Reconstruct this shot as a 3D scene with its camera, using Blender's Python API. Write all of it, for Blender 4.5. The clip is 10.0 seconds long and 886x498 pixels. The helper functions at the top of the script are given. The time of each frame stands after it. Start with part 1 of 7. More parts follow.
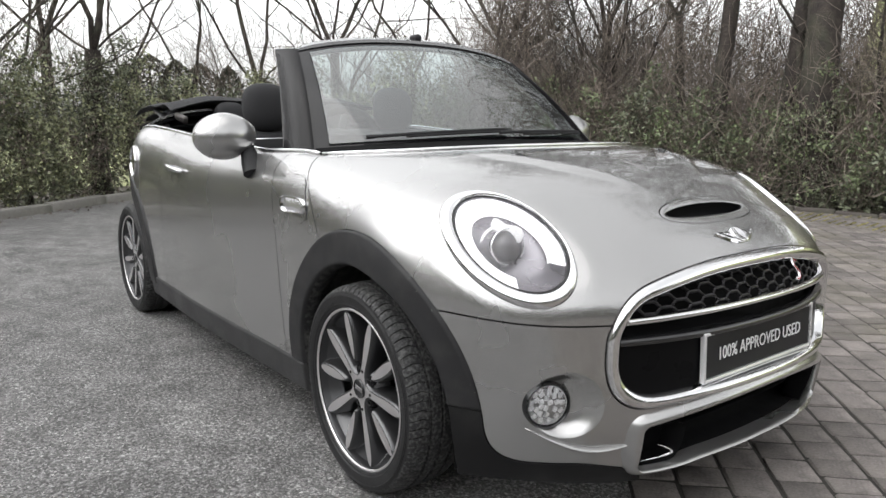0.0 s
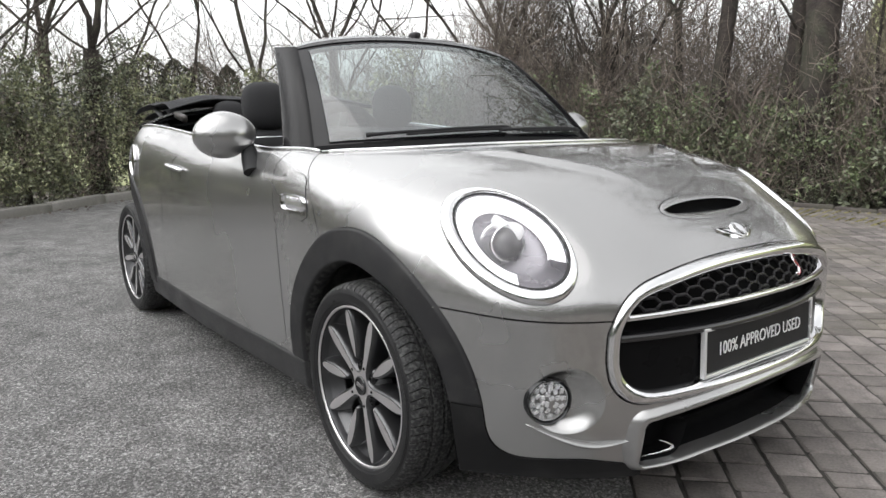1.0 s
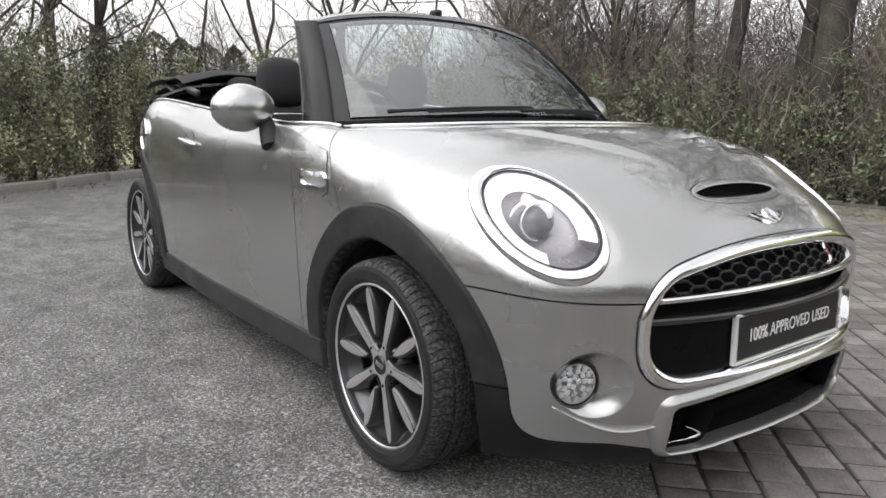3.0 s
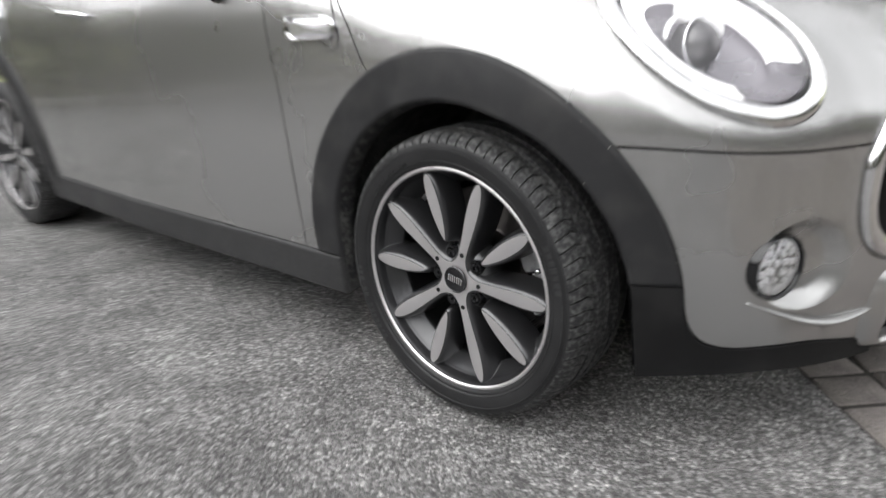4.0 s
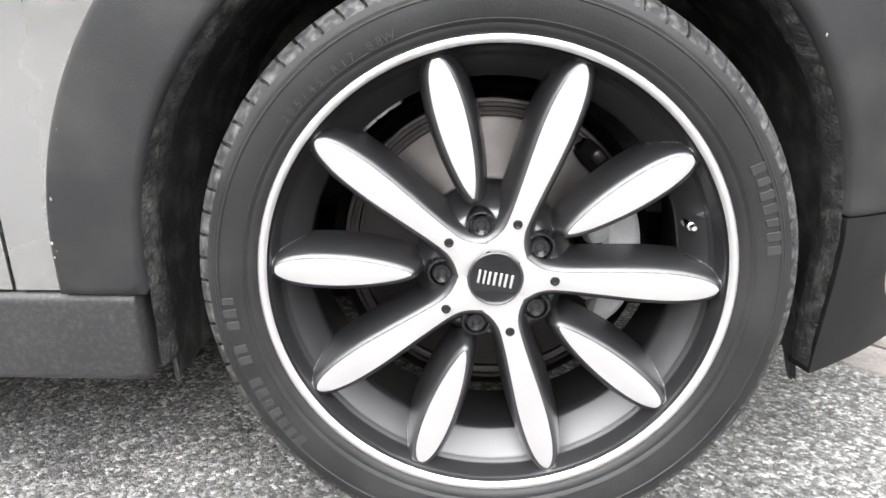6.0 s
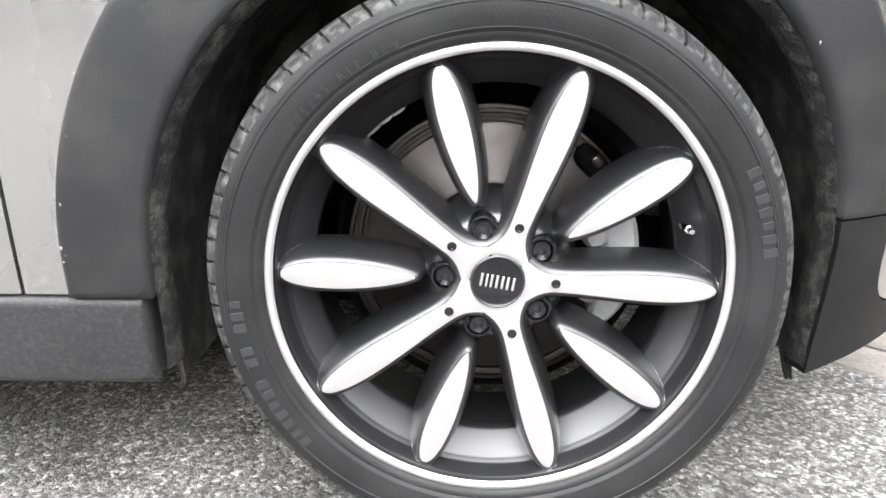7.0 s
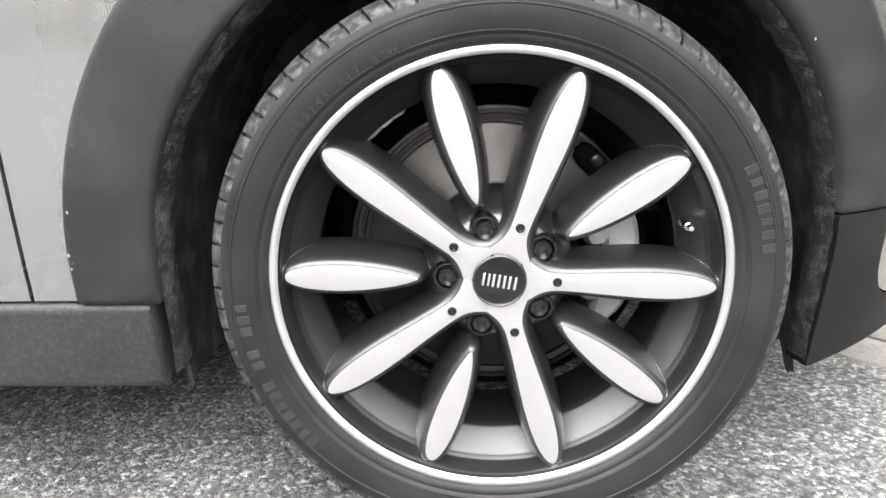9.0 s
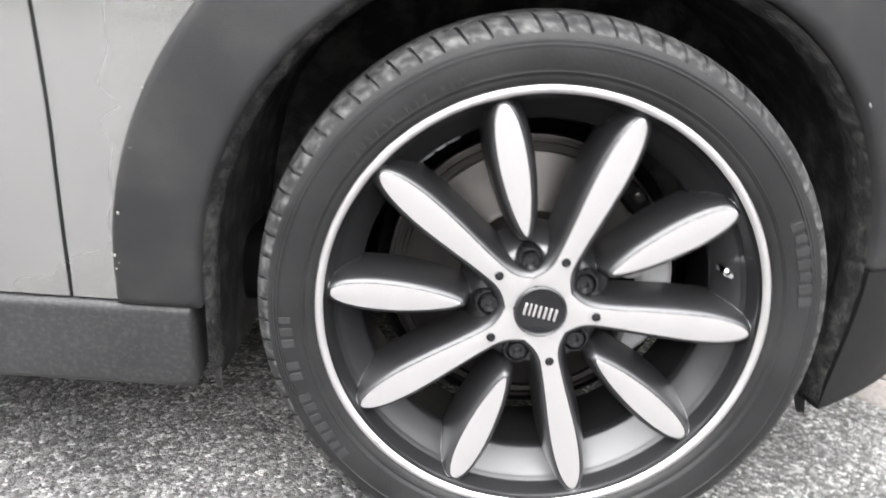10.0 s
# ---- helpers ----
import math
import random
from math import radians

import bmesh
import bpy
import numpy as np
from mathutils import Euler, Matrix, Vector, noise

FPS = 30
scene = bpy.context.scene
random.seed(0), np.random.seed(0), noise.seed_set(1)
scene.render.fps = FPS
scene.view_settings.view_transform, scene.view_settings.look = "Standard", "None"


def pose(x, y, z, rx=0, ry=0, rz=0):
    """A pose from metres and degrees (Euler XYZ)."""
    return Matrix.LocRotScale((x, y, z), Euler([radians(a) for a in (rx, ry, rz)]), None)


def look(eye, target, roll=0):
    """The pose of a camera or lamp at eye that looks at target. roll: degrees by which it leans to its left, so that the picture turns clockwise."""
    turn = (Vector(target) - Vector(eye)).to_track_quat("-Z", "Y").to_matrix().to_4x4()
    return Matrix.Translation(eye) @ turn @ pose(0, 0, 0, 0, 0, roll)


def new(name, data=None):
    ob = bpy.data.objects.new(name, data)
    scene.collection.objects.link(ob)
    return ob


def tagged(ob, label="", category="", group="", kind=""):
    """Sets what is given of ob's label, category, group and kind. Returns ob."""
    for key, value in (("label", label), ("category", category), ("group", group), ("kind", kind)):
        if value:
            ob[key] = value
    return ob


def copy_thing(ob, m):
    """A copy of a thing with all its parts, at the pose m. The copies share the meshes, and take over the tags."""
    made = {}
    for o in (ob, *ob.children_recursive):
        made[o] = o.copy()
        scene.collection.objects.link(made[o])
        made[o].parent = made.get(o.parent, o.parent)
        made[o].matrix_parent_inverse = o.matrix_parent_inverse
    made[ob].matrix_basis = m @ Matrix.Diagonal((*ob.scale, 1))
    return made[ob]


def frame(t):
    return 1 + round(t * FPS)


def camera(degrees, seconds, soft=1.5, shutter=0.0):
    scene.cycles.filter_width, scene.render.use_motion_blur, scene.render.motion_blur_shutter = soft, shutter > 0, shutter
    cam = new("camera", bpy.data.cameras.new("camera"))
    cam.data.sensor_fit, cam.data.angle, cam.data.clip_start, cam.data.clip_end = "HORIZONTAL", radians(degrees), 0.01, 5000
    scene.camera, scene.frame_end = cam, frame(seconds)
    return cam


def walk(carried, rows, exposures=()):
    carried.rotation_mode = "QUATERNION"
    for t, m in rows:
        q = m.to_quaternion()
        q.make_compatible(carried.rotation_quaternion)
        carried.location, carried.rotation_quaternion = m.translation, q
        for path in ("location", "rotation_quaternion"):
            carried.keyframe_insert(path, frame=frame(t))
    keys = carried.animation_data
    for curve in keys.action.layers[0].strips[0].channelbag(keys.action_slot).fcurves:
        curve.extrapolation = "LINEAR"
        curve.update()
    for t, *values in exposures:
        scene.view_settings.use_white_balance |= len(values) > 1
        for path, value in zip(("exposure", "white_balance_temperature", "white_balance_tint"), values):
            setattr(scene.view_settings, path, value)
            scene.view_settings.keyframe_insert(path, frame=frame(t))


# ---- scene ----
cam = camera(63.6, 10.0, shutter=0.55)
PATH = [
    (0, (1.723, -1.818, 1.076), (0.148, -0.636, 0.721), 0.1),
    (0.5, (1.723, -1.819, 1.073), (0.15, -0.636, 0.718), 0.0),
    (1, (1.725, -1.823, 1.075), (0.152, -0.641, 0.714), -0.2),
    (1.5, (1.725, -1.825, 1.075), (0.153, -0.644, 0.712), -0.2),
    (2, (1.716, -1.824, 1.069), (0.143, -0.646, 0.697), 0.1),
    (3.3, (1.585, -1.897, 1.03), (0.035, -0.7, 0.625), 2.0),
    (3.5, (1.441, -1.94, 1.018), (-0.05, -0.705, 0.515), 1.2),
    (4, (0.912, -1.847, 0.859), (-0.369, -0.463, 0.193), -3.0),
    (4.5, (0.393, -1.74, 0.69), (-0.308, 0.051, 0.14), -1.3),
    (5, (0.099, -1.555, 0.527), (-0.252, 0.334, -0.028), -0.6),
    (5.5, (-0.023, -1.513, 0.535), (-0.088, 0.402, -0.037), 1.0),
    (7, (-0.049, -1.531, 0.546), (-0.071, 0.39, -0.012), 0.8),
    (7.5, (-0.047, -1.528, 0.546), (-0.066, 0.388, -0.027), 0.7),
    (8, (-0.046, -1.534, 0.538), (-0.073, 0.387, -0.02), -0.1),
    (8.5, (-0.05, -1.533, 0.545), (-0.074, 0.387, -0.014), -0.2),
    (9, (-0.047, -1.538, 0.553), (-0.08, 0.38, -0.015), -0.3),
    (9.5, (-0.062, -1.544, 0.549), (-0.069, 0.377, -0.008), -0.1),
    (10, (-0.127, -1.534, 0.601), (-0.080, 0.366, -0.022), 4.9),
]
EXPOSURES = [(0, 0.10), (3.3, 0.10), (4.0, 0.32), (4.5, 0.95), (5.0, 1.45), (5.5, 1.80), (6.9, 1.90), (8.0, 1.86), (8.8, 1.74), (10, 1.72)]
walk(cam, [(t, look(eye, target, roll)) for t, eye, target, roll in PATH], EXPOSURES)

# ---- light ----
world = bpy.data.worlds.new("overcast_sky")
scene.world = world
world.use_nodes = True
wn, wl = world.node_tree.nodes, world.node_tree.links
wn.clear()
sky = wn.new("ShaderNodeTexSky")
sky.sky_type, sky.sun_disc = "NISHITA", False
sky.sun_elevation, sky.sun_rotation = radians(48), radians(200)
sky.air_density, sky.dust_density, sky.ozone_density = 1.0, 4.0, 1.0
grey = wn.new("ShaderNodeHueSaturation")
grey.inputs["Saturation"].default_value = 0.05
# thin cloud, slightly brighter overhead
where = wn.new("ShaderNodeTexCoord")
axes = wn.new("ShaderNodeSeparateXYZ")
lift = wn.new("ShaderNodeMapRange")
lift.inputs["To Min"].default_value, lift.inputs["To Max"].default_value = 2.95, 3.25
dim = wn.new("ShaderNodeVectorMath")
dim.operation = "SCALE"
back = wn.new("ShaderNodeBackground")
back.inputs["Strength"].default_value = 0.15
wout = wn.new("ShaderNodeOutputWorld")
wl.new(where.outputs["Generated"], axes.inputs[0])
wl.new(axes.outputs["Z"], lift.inputs["Value"])
wl.new(sky.outputs["Color"], grey.inputs["Color"])
veil = wn.new("ShaderNodeVectorMath")
veil.operation = "MINIMUM"
veil.inputs[1].default_value = (8.0, 8.0, 8.0)
wl.new(grey.outputs["Color"], veil.inputs[0])
wl.new(veil.outputs[0], dim.inputs[0])
wl.new(lift.outputs[0], dim.inputs["Scale"])
wl.new(dim.outputs[0], back.inputs["Color"])
wl.new(back.outputs["Background"], wout.inputs["Surface"])

sun = new("sun", bpy.data.lights.new("sun", "SUN"))
sun.data.energy, sun.data.angle, sun.data.color = 0.4, radians(60), (1.0, 0.97, 0.93)
sun.matrix_world = look((1.0, -3.0, 9.0), (0, 0, 0))


# ---- materials ----
def material(name, base, rough=0.5, metal=0.0, var=0.12, scale=30.0, fine=300.0, bump=0.0, bump_scale=None, coat=0.0,
             dirt=None, dirt_scale=4.0, dirt_amount=0.5, rough_var=0.1, spec=0.5, island=0.0, piece=0.0):
    """A surface with two scales of colour variation, grain relief and optional dirt."""
    m = bpy.data.materials.new(name)
    m.use_nodes = True
    n, l = m.node_tree.nodes, m.node_tree.links
    b = n["Principled BSDF"]
    tc = n.new("ShaderNodeTexCoord")

    def noise_node(s, detail=4.0):
        t = n.new("ShaderNodeTexNoise")
        t.inputs["Scale"].default_value, t.inputs["Detail"].default_value = s, detail
        l.new(tc.outputs["Object"], t.inputs["Vector"])
        return t.outputs["Fac"]

    def ramp(f, lo, hi, a, c):
        r = n.new("ShaderNodeMapRange")
        r.inputs["From Min"].default_value, r.inputs["From Max"].default_value = lo, hi
        r.inputs["To Min"].default_value, r.inputs["To Max"].default_value = a, c
        l.new(f, r.inputs["Value"])
        r.clamp = lo != 0.3
        return r.outputs["Result"]

    def times(a, c):
        k = n.new("ShaderNodeMath")
        k.operation = "MULTIPLY"
        l.new(a, k.inputs[0])
        l.new(c, k.inputs[1])
        return k.outputs[0]

    big, small = noise_node(scale), noise_node(fine, 2.0)
    f = times(ramp(big, 0.3, 0.7, 1 - var, 1 + var), ramp(small, 0.3, 0.7, 1 - 0.6 * var, 1 + 0.6 * var))
    if island:
        g = n.new("ShaderNodeNewGeometry")
        f = times(f, ramp(g.outputs["Random Per Island"], 0, 1, 1 - island, 1 + island))
    if piece:
        g = n.new("ShaderNodeObjectInfo")
        f = times(f, ramp(g.outputs["Random"], 0, 1, 1 - piece, 1 + piece))
    mix = n.new("ShaderNodeMix")
    mix.data_type, mix.blend_type = "RGBA", "MULTIPLY"
    mix.inputs["Factor"].default_value = 1.0
    mix.inputs[6].default_value = (*base, 1)
    comb = n.new("ShaderNodeCombineColor")
    for i in range(3):
        l.new(f, comb.inputs[i])
    l.new(comb.outputs[0], mix.inputs[7])
    colour = mix.outputs[2]
    if dirt:
        d = ramp(noise_node(dirt_scale, 8.0), 0.45, 0.75, 0.0, dirt_amount)
        dm = n.new("ShaderNodeMix")
        dm.data_type = "RGBA"
        l.new(d, dm.inputs["Factor"])
        l.new(colour, dm.inputs[6])
        dm.inputs[7].default_value = (*dirt, 1)
        colour = dm.outputs[2]
    l.new(colour, b.inputs["Base Color"])
    l.new(ramp(big, 0.3, 0.7, max(rough - rough_var, 0.02), min(rough + rough_var, 1)), b.inputs["Roughness"])
    b.inputs["Metallic"].default_value = metal
    b.inputs["Specular IOR Level"].default_value = spec
    b.inputs["Coat Weight"].default_value, b.inputs["Coat Roughness"].default_value = coat, 0.03
    if bump:
        bp = n.new("ShaderNodeBump")
        bp.inputs["Strength"].default_value, bp.inputs["Distance"].default_value = 1.0, bump
        l.new(noise_node(bump_scale or fine, 3.0), bp.inputs["Height"])
        l.new(bp.outputs["Normal"], b.inputs["Normal"])
    return m


PAINT = material("silver_paint", (0.375, 0.373, 0.37), 0.27, 0.85, 0.02, 2.0, 1500.0, coat=1.0, rough_var=0.01)
PAINT.node_tree.nodes["Principled BSDF"].inputs["Coat IOR"].default_value = 1.9


def weathered_paint(m):
    """Faint ripple in the lacquer and a film of dried rain spots."""
    n, l = m.node_tree.nodes, m.node_tree.links
    b, tc = n["Principled BSDF"], n.new("ShaderNodeTexCoord")
    ripple, bump = n.new("ShaderNodeTexNoise"), n.new("ShaderNodeBump")
    ripple.inputs["Scale"].default_value, ripple.inputs["Detail"].default_value = 55.0, 4.0
    bump.inputs["Strength"].default_value, bump.inputs["Distance"].default_value = 0.5, 0.0003
    l.new(tc.outputs["Object"], ripple.inputs["Vector"])
    l.new(ripple.outputs["Fac"], bump.inputs["Height"])
    l.new(bump.outputs["Normal"], b.inputs["Coat Normal"])
    spots, film = n.new("ShaderNodeTexNoise"), n.new("ShaderNodeMapRange")
    spots.inputs["Scale"].default_value, spots.inputs["Detail"].default_value = 120.0, 5.0
    film.inputs["From Min"].default_value, film.inputs["From Max"].default_value = 0.5, 0.7
    film.inputs["To Min"].default_value, film.inputs["To Max"].default_value = 0.015, 0.07
    l.new(tc.outputs["Object"], spots.inputs["Vector"])
    l.new(spots.outputs["Fac"], film.inputs["Value"])
    l.new(film.outputs["Result"], b.inputs["Coat Roughness"])


weathered_paint(PAINT)
PLASTIC = material("grained_black_plastic", (0.0145, 0.0145, 0.0158), 0.55, 0.0, 0.15, 9.0, 700.0, 0.0004, 900.0, dirt=(0.075, 0.073, 0.07), dirt_scale=14.0, dirt_amount=0.25, spec=0.35)
CHIN = material("satin_black_chin", (0.008, 0.008, 0.0085), 0.6, 0.0, 0.15, 9.0, 500.0, 0.0003, 700.0, dirt=(0.05, 0.049, 0.047), dirt_scale=9.0, dirt_amount=0.2, spec=0.2)
CRYSTAL = material("crystal_reflector", (0.92, 0.92, 0.93), 0.32, 0.35, 0.05, 60.0, 200.0, 0.0010, 120.0, rough_var=0.1)
SILLMAT = material("dusty_black_plastic", (0.021, 0.021, 0.0225), 0.5, 0.0, 0.15, 7.0, 500.0, 0.0004, 700.0, dirt=(0.075, 0.073, 0.07), dirt_scale=190.0, dirt_amount=0.4, spec=0.5)
LINER = material("felt_wheel_liner", (0.028, 0.028, 0.029), 0.85, 0.0, 0.3, 25.0, 250.0, 0.003, 160.0, dirt=(0.15, 0.15, 0.14), dirt_scale=26.0, dirt_amount=0.75)
FLANGE = material("dirt_caked_felt", (0.018, 0.018, 0.019), 0.8, 0.0, 0.35, 60.0, 400.0, 0.004, 230.0, dirt=(0.13, 0.128, 0.12), dirt_scale=55.0, dirt_amount=0.6, spec=0.3)
RUBBER = material("tyre_rubber", (0.0130, 0.0130, 0.0138), 0.48, 0.0, 0.2, 12.0, 420.0, 0.0003, 500.0, dirt=(0.04, 0.04, 0.04), dirt_scale=16.0, dirt_amount=0.22, spec=0.3)
TREAD = material("worn_tread_rubber", (0.020, 0.020, 0.021), 0.62, 0.0, 0.3, 40.0, 500.0, 0.0008, 350.0, dirt=(0.17, 0.17, 0.165), dirt_scale=110.0, dirt_amount=0.6, spec=0.3)
# the tyre's rubber made paler: light on the raised marks is in the colour
TYREMARK = material("lightened_rubber_mark", (0.021, 0.021, 0.022), 0.5, 0.0, 0.2, 40.0, 300.0, spec=0.4)
LENSGREY = material("smoked_projector_glass", (0.09, 0.088, 0.092), 0.15, 0.0, 0.1, 20.0, 120.0, spec=0.9)
LAMPGREY = material("smoked_lamp_bowl", (0.24, 0.232, 0.25), 0.3, 0.75, 0.06, 12.0, 80.0, rough_var=0.06)
MACHINED = material("machined_alloy", (0.65, 0.632, 0.64), 0.40, 0.9, 0.05, 2.0, 900.0, rough_var=0.01, coat=0.4)
GUNMETAL = material("grey_painted_alloy", (0.049, 0.049, 0.052), 0.36, 0.7, 0.05, 12.0, 900.0, rough_var=0.04, coat=0.9)
# near-black: the shade deep behind the spokes is put into this colour
BARREL = material("shade_darkened_barrel", (0.020, 0.020, 0.021), 0.55, 0.0, 0.2, 20.0, 300.0, spec=0.3)
GUNMETAL.node_tree.nodes["Principled BSDF"].inputs["Coat Roughness"].default_value = 0.2
CHROME = material("chrome", (0.80, 0.80, 0.81), 0.035, 1.0, 0.02, 6.0, 80.0, rough_var=0.015)
BRIGHT = material("brushed_bright_frame", (0.78, 0.78, 0.79), 0.3, 0.6, 0.04, 9.0, 200.0, rough_var=0.05)
BEAM = material("gloss_black_beam", (0.012, 0.012, 0.013), 0.16, 0.0, 0.1, 8.0, 90.0, spec=0.9)
BLANK = material("satin_black_blank", (0.0045, 0.0045, 0.005), 0.3, 0.0, 0.1, 8.0, 90.0, spec=0.08)
BLACKGLOSS = material("gloss_black_trim", (0.008, 0.008, 0.009), 0.12, 0.0, 0.1, 8.0, 90.0, rough_var=0.04)
GREYTRIM = material("satin_dark_trim", (0.018, 0.017, 0.019), 0.34, 0.0, 0.08, 9.0, 300.0, spec=0.25)
VOID = material("unlit_black_plastic", (0.006, 0.006, 0.0065), 0.8, 0.0, 0.2, 20.0, 200.0, spec=0.08)
PILLAR = material("gloss_dark_pillar", (0.007, 0.0068, 0.0075), 0.12, 0.0, 0.08, 9.0, 300.0, spec=0.14)
HEADER = material("gloss_black_header", (0.014, 0.014, 0.015), 0.2, 0.0, 0.08, 9.0, 300.0, spec=0.5, coat=1.0)
HEADER.node_tree.nodes["Principled BSDF"].inputs["Coat IOR"].default_value = 2.1
MUD = material("dried_mud", (0.24, 0.235, 0.22), 0.9, 0.0, 0.2, 30.0, 300.0)
CLOTH = material("black_fabric", (0.022, 0.022, 0.024), 0.9, 0.0, 0.25, 14.0, 900.0, 0.0008, 1200.0)
LEATHER = material("anthracite_upholstery", (0.022, 0.022, 0.024), 0.55, 0.0, 0.15, 10.0, 600.0, 0.0006, 450.0)
STEEL = material("brake_steel", (0.088, 0.081, 0.078), 0.42, 0.9, 0.1, 30.0, 500.0, rough_var=0.1)
CASTGREY = material("grey_cast_caliper", (0.56, 0.56, 0.57), 0.5, 0.2, 0.12, 40.0, 500.0, 0.0006, 400.0)
WHITE = material("white_plastic", (0.80, 0.80, 0.80), 0.35, 0.0, 0.03, 10.0, 100.0)
FROST = material("frosted_reflector", (0.86, 0.86, 0.88), 0.16, 0.85, 0.04, 8.0, 90.0, rough_var=0.05)
RED = material("red_enamel", (0.35, 0.02, 0.03), 0.3, 0.0, 0.05, 20.0, 100.0)
PLATE = material("dark_plate_face", (0.017, 0.017, 0.0185), 0.4, 0.0, 0.06, 8.0, 200.0, spec=0.2)
KERB = material("weathered_concrete_kerb", (0.28, 0.27, 0.25), 0.9, 0.0, 0.2, 5.0, 120.0, 0.003, 90.0, dirt=(0.08, 0.085, 0.06), dirt_scale=3.0, dirt_amount=0.8, piece=0.15)
BRICKEDGE = material("dark_edging_stone", (0.07, 0.06, 0.054), 0.9, 0.0, 0.25, 6.0, 140.0, 0.004, 90.0, dirt=(0.05, 0.06, 0.035), dirt_scale=5.0, dirt_amount=0.8, piece=0.2)
BARK = material("grey_brown_bark", (0.047, 0.039, 0.034), 0.92, 0.0, 0.45, 8.0, 60.0, 0.02, 34.0, dirt=(0.10, 0.11, 0.07), dirt_scale=3.0, dirt_amount=0.5)
TWIG = material("dry_brown_twigs", (0.185, 0.155, 0.132), 0.9, 0.0, 0.2, 2.0, 30.0, island=0.45)
IVY = material("dark_ivy_leaves", (0.135, 0.150, 0.095), 0.34, 0.0, 0.25, 1.2, 30.0, island=0.6)
LEAF = material("olive_evergreen_leaves", (0.26, 0.275, 0.16), 0.40, 0.0, 0.3, 1.0, 30.0, island=0.6)
BRAMBLE = material("bramble_leaves", (0.135, 0.165, 0.085), 0.4, 0.0, 0.3, 1.0, 30.0, island=0.65)
CONIFER = material("dull_conifer_leaves", (0.066, 0.068, 0.046), 0.6, 0.0, 0.25, 1.5, 30.0, island=0.5)
MOSS = material("yellow_green_moss", (0.17, 0.155, 0.055), 0.95, 0.0, 0.3, 3.0, 60.0, island=0.4)
LITTER = material("leaf_litter_soil", (0.095, 0.080, 0.062), 0.95, 0.0, 0.35, 2.5, 60.0, 0.02, 30.0, dirt=(0.05, 0.075, 0.03), dirt_scale=1.2, dirt_amount=0.7)
GRASS = material("winter_grass", (0.26, 0.28, 0.13), 0.9, 0.0, 0.3, 1.5, 40.0, island=0.4)


def asphalt_material():
    """Bitumen with pale and dark stone chips."""
    m = bpy.data.materials.new("asphalt_chippings")
    m.use_nodes = True
    n, l = m.node_tree.nodes, m.node_tree.links
    b = n["Principled BSDF"]
    tc = n.new("ShaderNodeTexCoord")
    cell = n.new("ShaderNodeTexVoronoi")
    cell.inputs["Scale"].default_value = 185.0
    # crooked stones: the cells are pushed about by a fine noise
    push = n.new("ShaderNodeTexNoise")
    push.inputs["Scale"].default_value, push.inputs["Detail"].default_value = 260.0, 2.0
    l.new(tc.outputs["Object"], push.inputs["Vector"])
    warp = n.new("ShaderNodeVectorMath")
    warp.operation = "MULTIPLY_ADD"
    warp.inputs[1].default_value = (0.010, 0.010, 0.010)
    l.new(push.outputs["Color"], warp.inputs[0])
    l.new(tc.outputs["Object"], warp.inputs[2])
    l.new(warp.outputs[0], cell.inputs["Vector"])
    sep = n.new("ShaderNodeSeparateColor")
    l.new(cell.outputs["Color"], sep.inputs[0])
    chips = n.new("ShaderNodeValToRGB")
    e = chips.color_ramp.elements
    e[0].position, e[0].color = 0.0, (0.060, 0.059, 0.060, 1)
    e[1].position, e[1].color = 1.0, (0.42, 0.41, 0.40, 1)
    for p, c in ((0.35, 0.095), (0.7, 0.175), (0.9, 0.28)):
        k = e.new(p)
        k.color = (c, c * 0.985, c * 0.97, 1)
    l.new(sep.outputs[0], chips.inputs[0])
    broad = n.new("ShaderNodeTexNoise")
    broad.inputs["Scale"].default_value, broad.inputs["Detail"].default_value = 0.9, 6.0
    l.new(tc.outputs["Object"], broad.inputs["Vector"])
    wear = n.new("ShaderNodeMapRange")
    wear.inputs["From Min"].default_value, wear.inputs["From Max"].default_value = 0.3, 0.7
    wear.inputs["To Min"].default_value, wear.inputs["To Max"].default_value = 1.02, 1.46
    l.new(broad.outputs["Fac"], wear.inputs["Value"])
    mul = n.new("ShaderNodeVectorMath")
    mul.operation = "SCALE"
    l.new(chips.outputs[0], mul.inputs[0])
    l.new(wear.outputs[0], mul.inputs["Scale"])
    patch = n.new("ShaderNodeTexNoise")
    patch.inputs["Scale"].default_value, patch.inputs["Detail"].default_value = 6.0, 5.0
    l.new(tc.outputs["Object"], patch.inputs["Vector"])
    spots = n.new("ShaderNodeMapRange")
    spots.inputs["From Min"].default_value, spots.inputs["From Max"].default_value = 0.35, 0.65
    spots.inputs["To Min"].default_value, spots.inputs["To Max"].default_value = 0.80, 1.18
    l.new(patch.outputs["Fac"], spots.inputs["Value"])
    mul2 = n.new("ShaderNodeVectorMath")
    mul2.operation = "SCALE"
    l.new(mul.outputs[0], mul2.inputs[0])
    l.new(spots.outputs[0], mul2.inputs["Scale"])
    grit = n.new("ShaderNodeTexNoise")
    grit.inputs["Scale"].default_value, grit.inputs["Detail"].default_value = 62.0, 3.0
    l.new(tc.outputs["Object"], grit.inputs["Vector"])
    lumps = n.new("ShaderNodeMapRange")
    lumps.inputs["From Min"].default_value, lumps.inputs["From Max"].default_value = 0.35, 0.65
    lumps.inputs["To Min"].default_value, lumps.inputs["To Max"].default_value = 0.66, 1.34
    l.new(grit.outputs["Fac"], lumps.inputs["Value"])
    mul1 = n.new("ShaderNodeVectorMath")
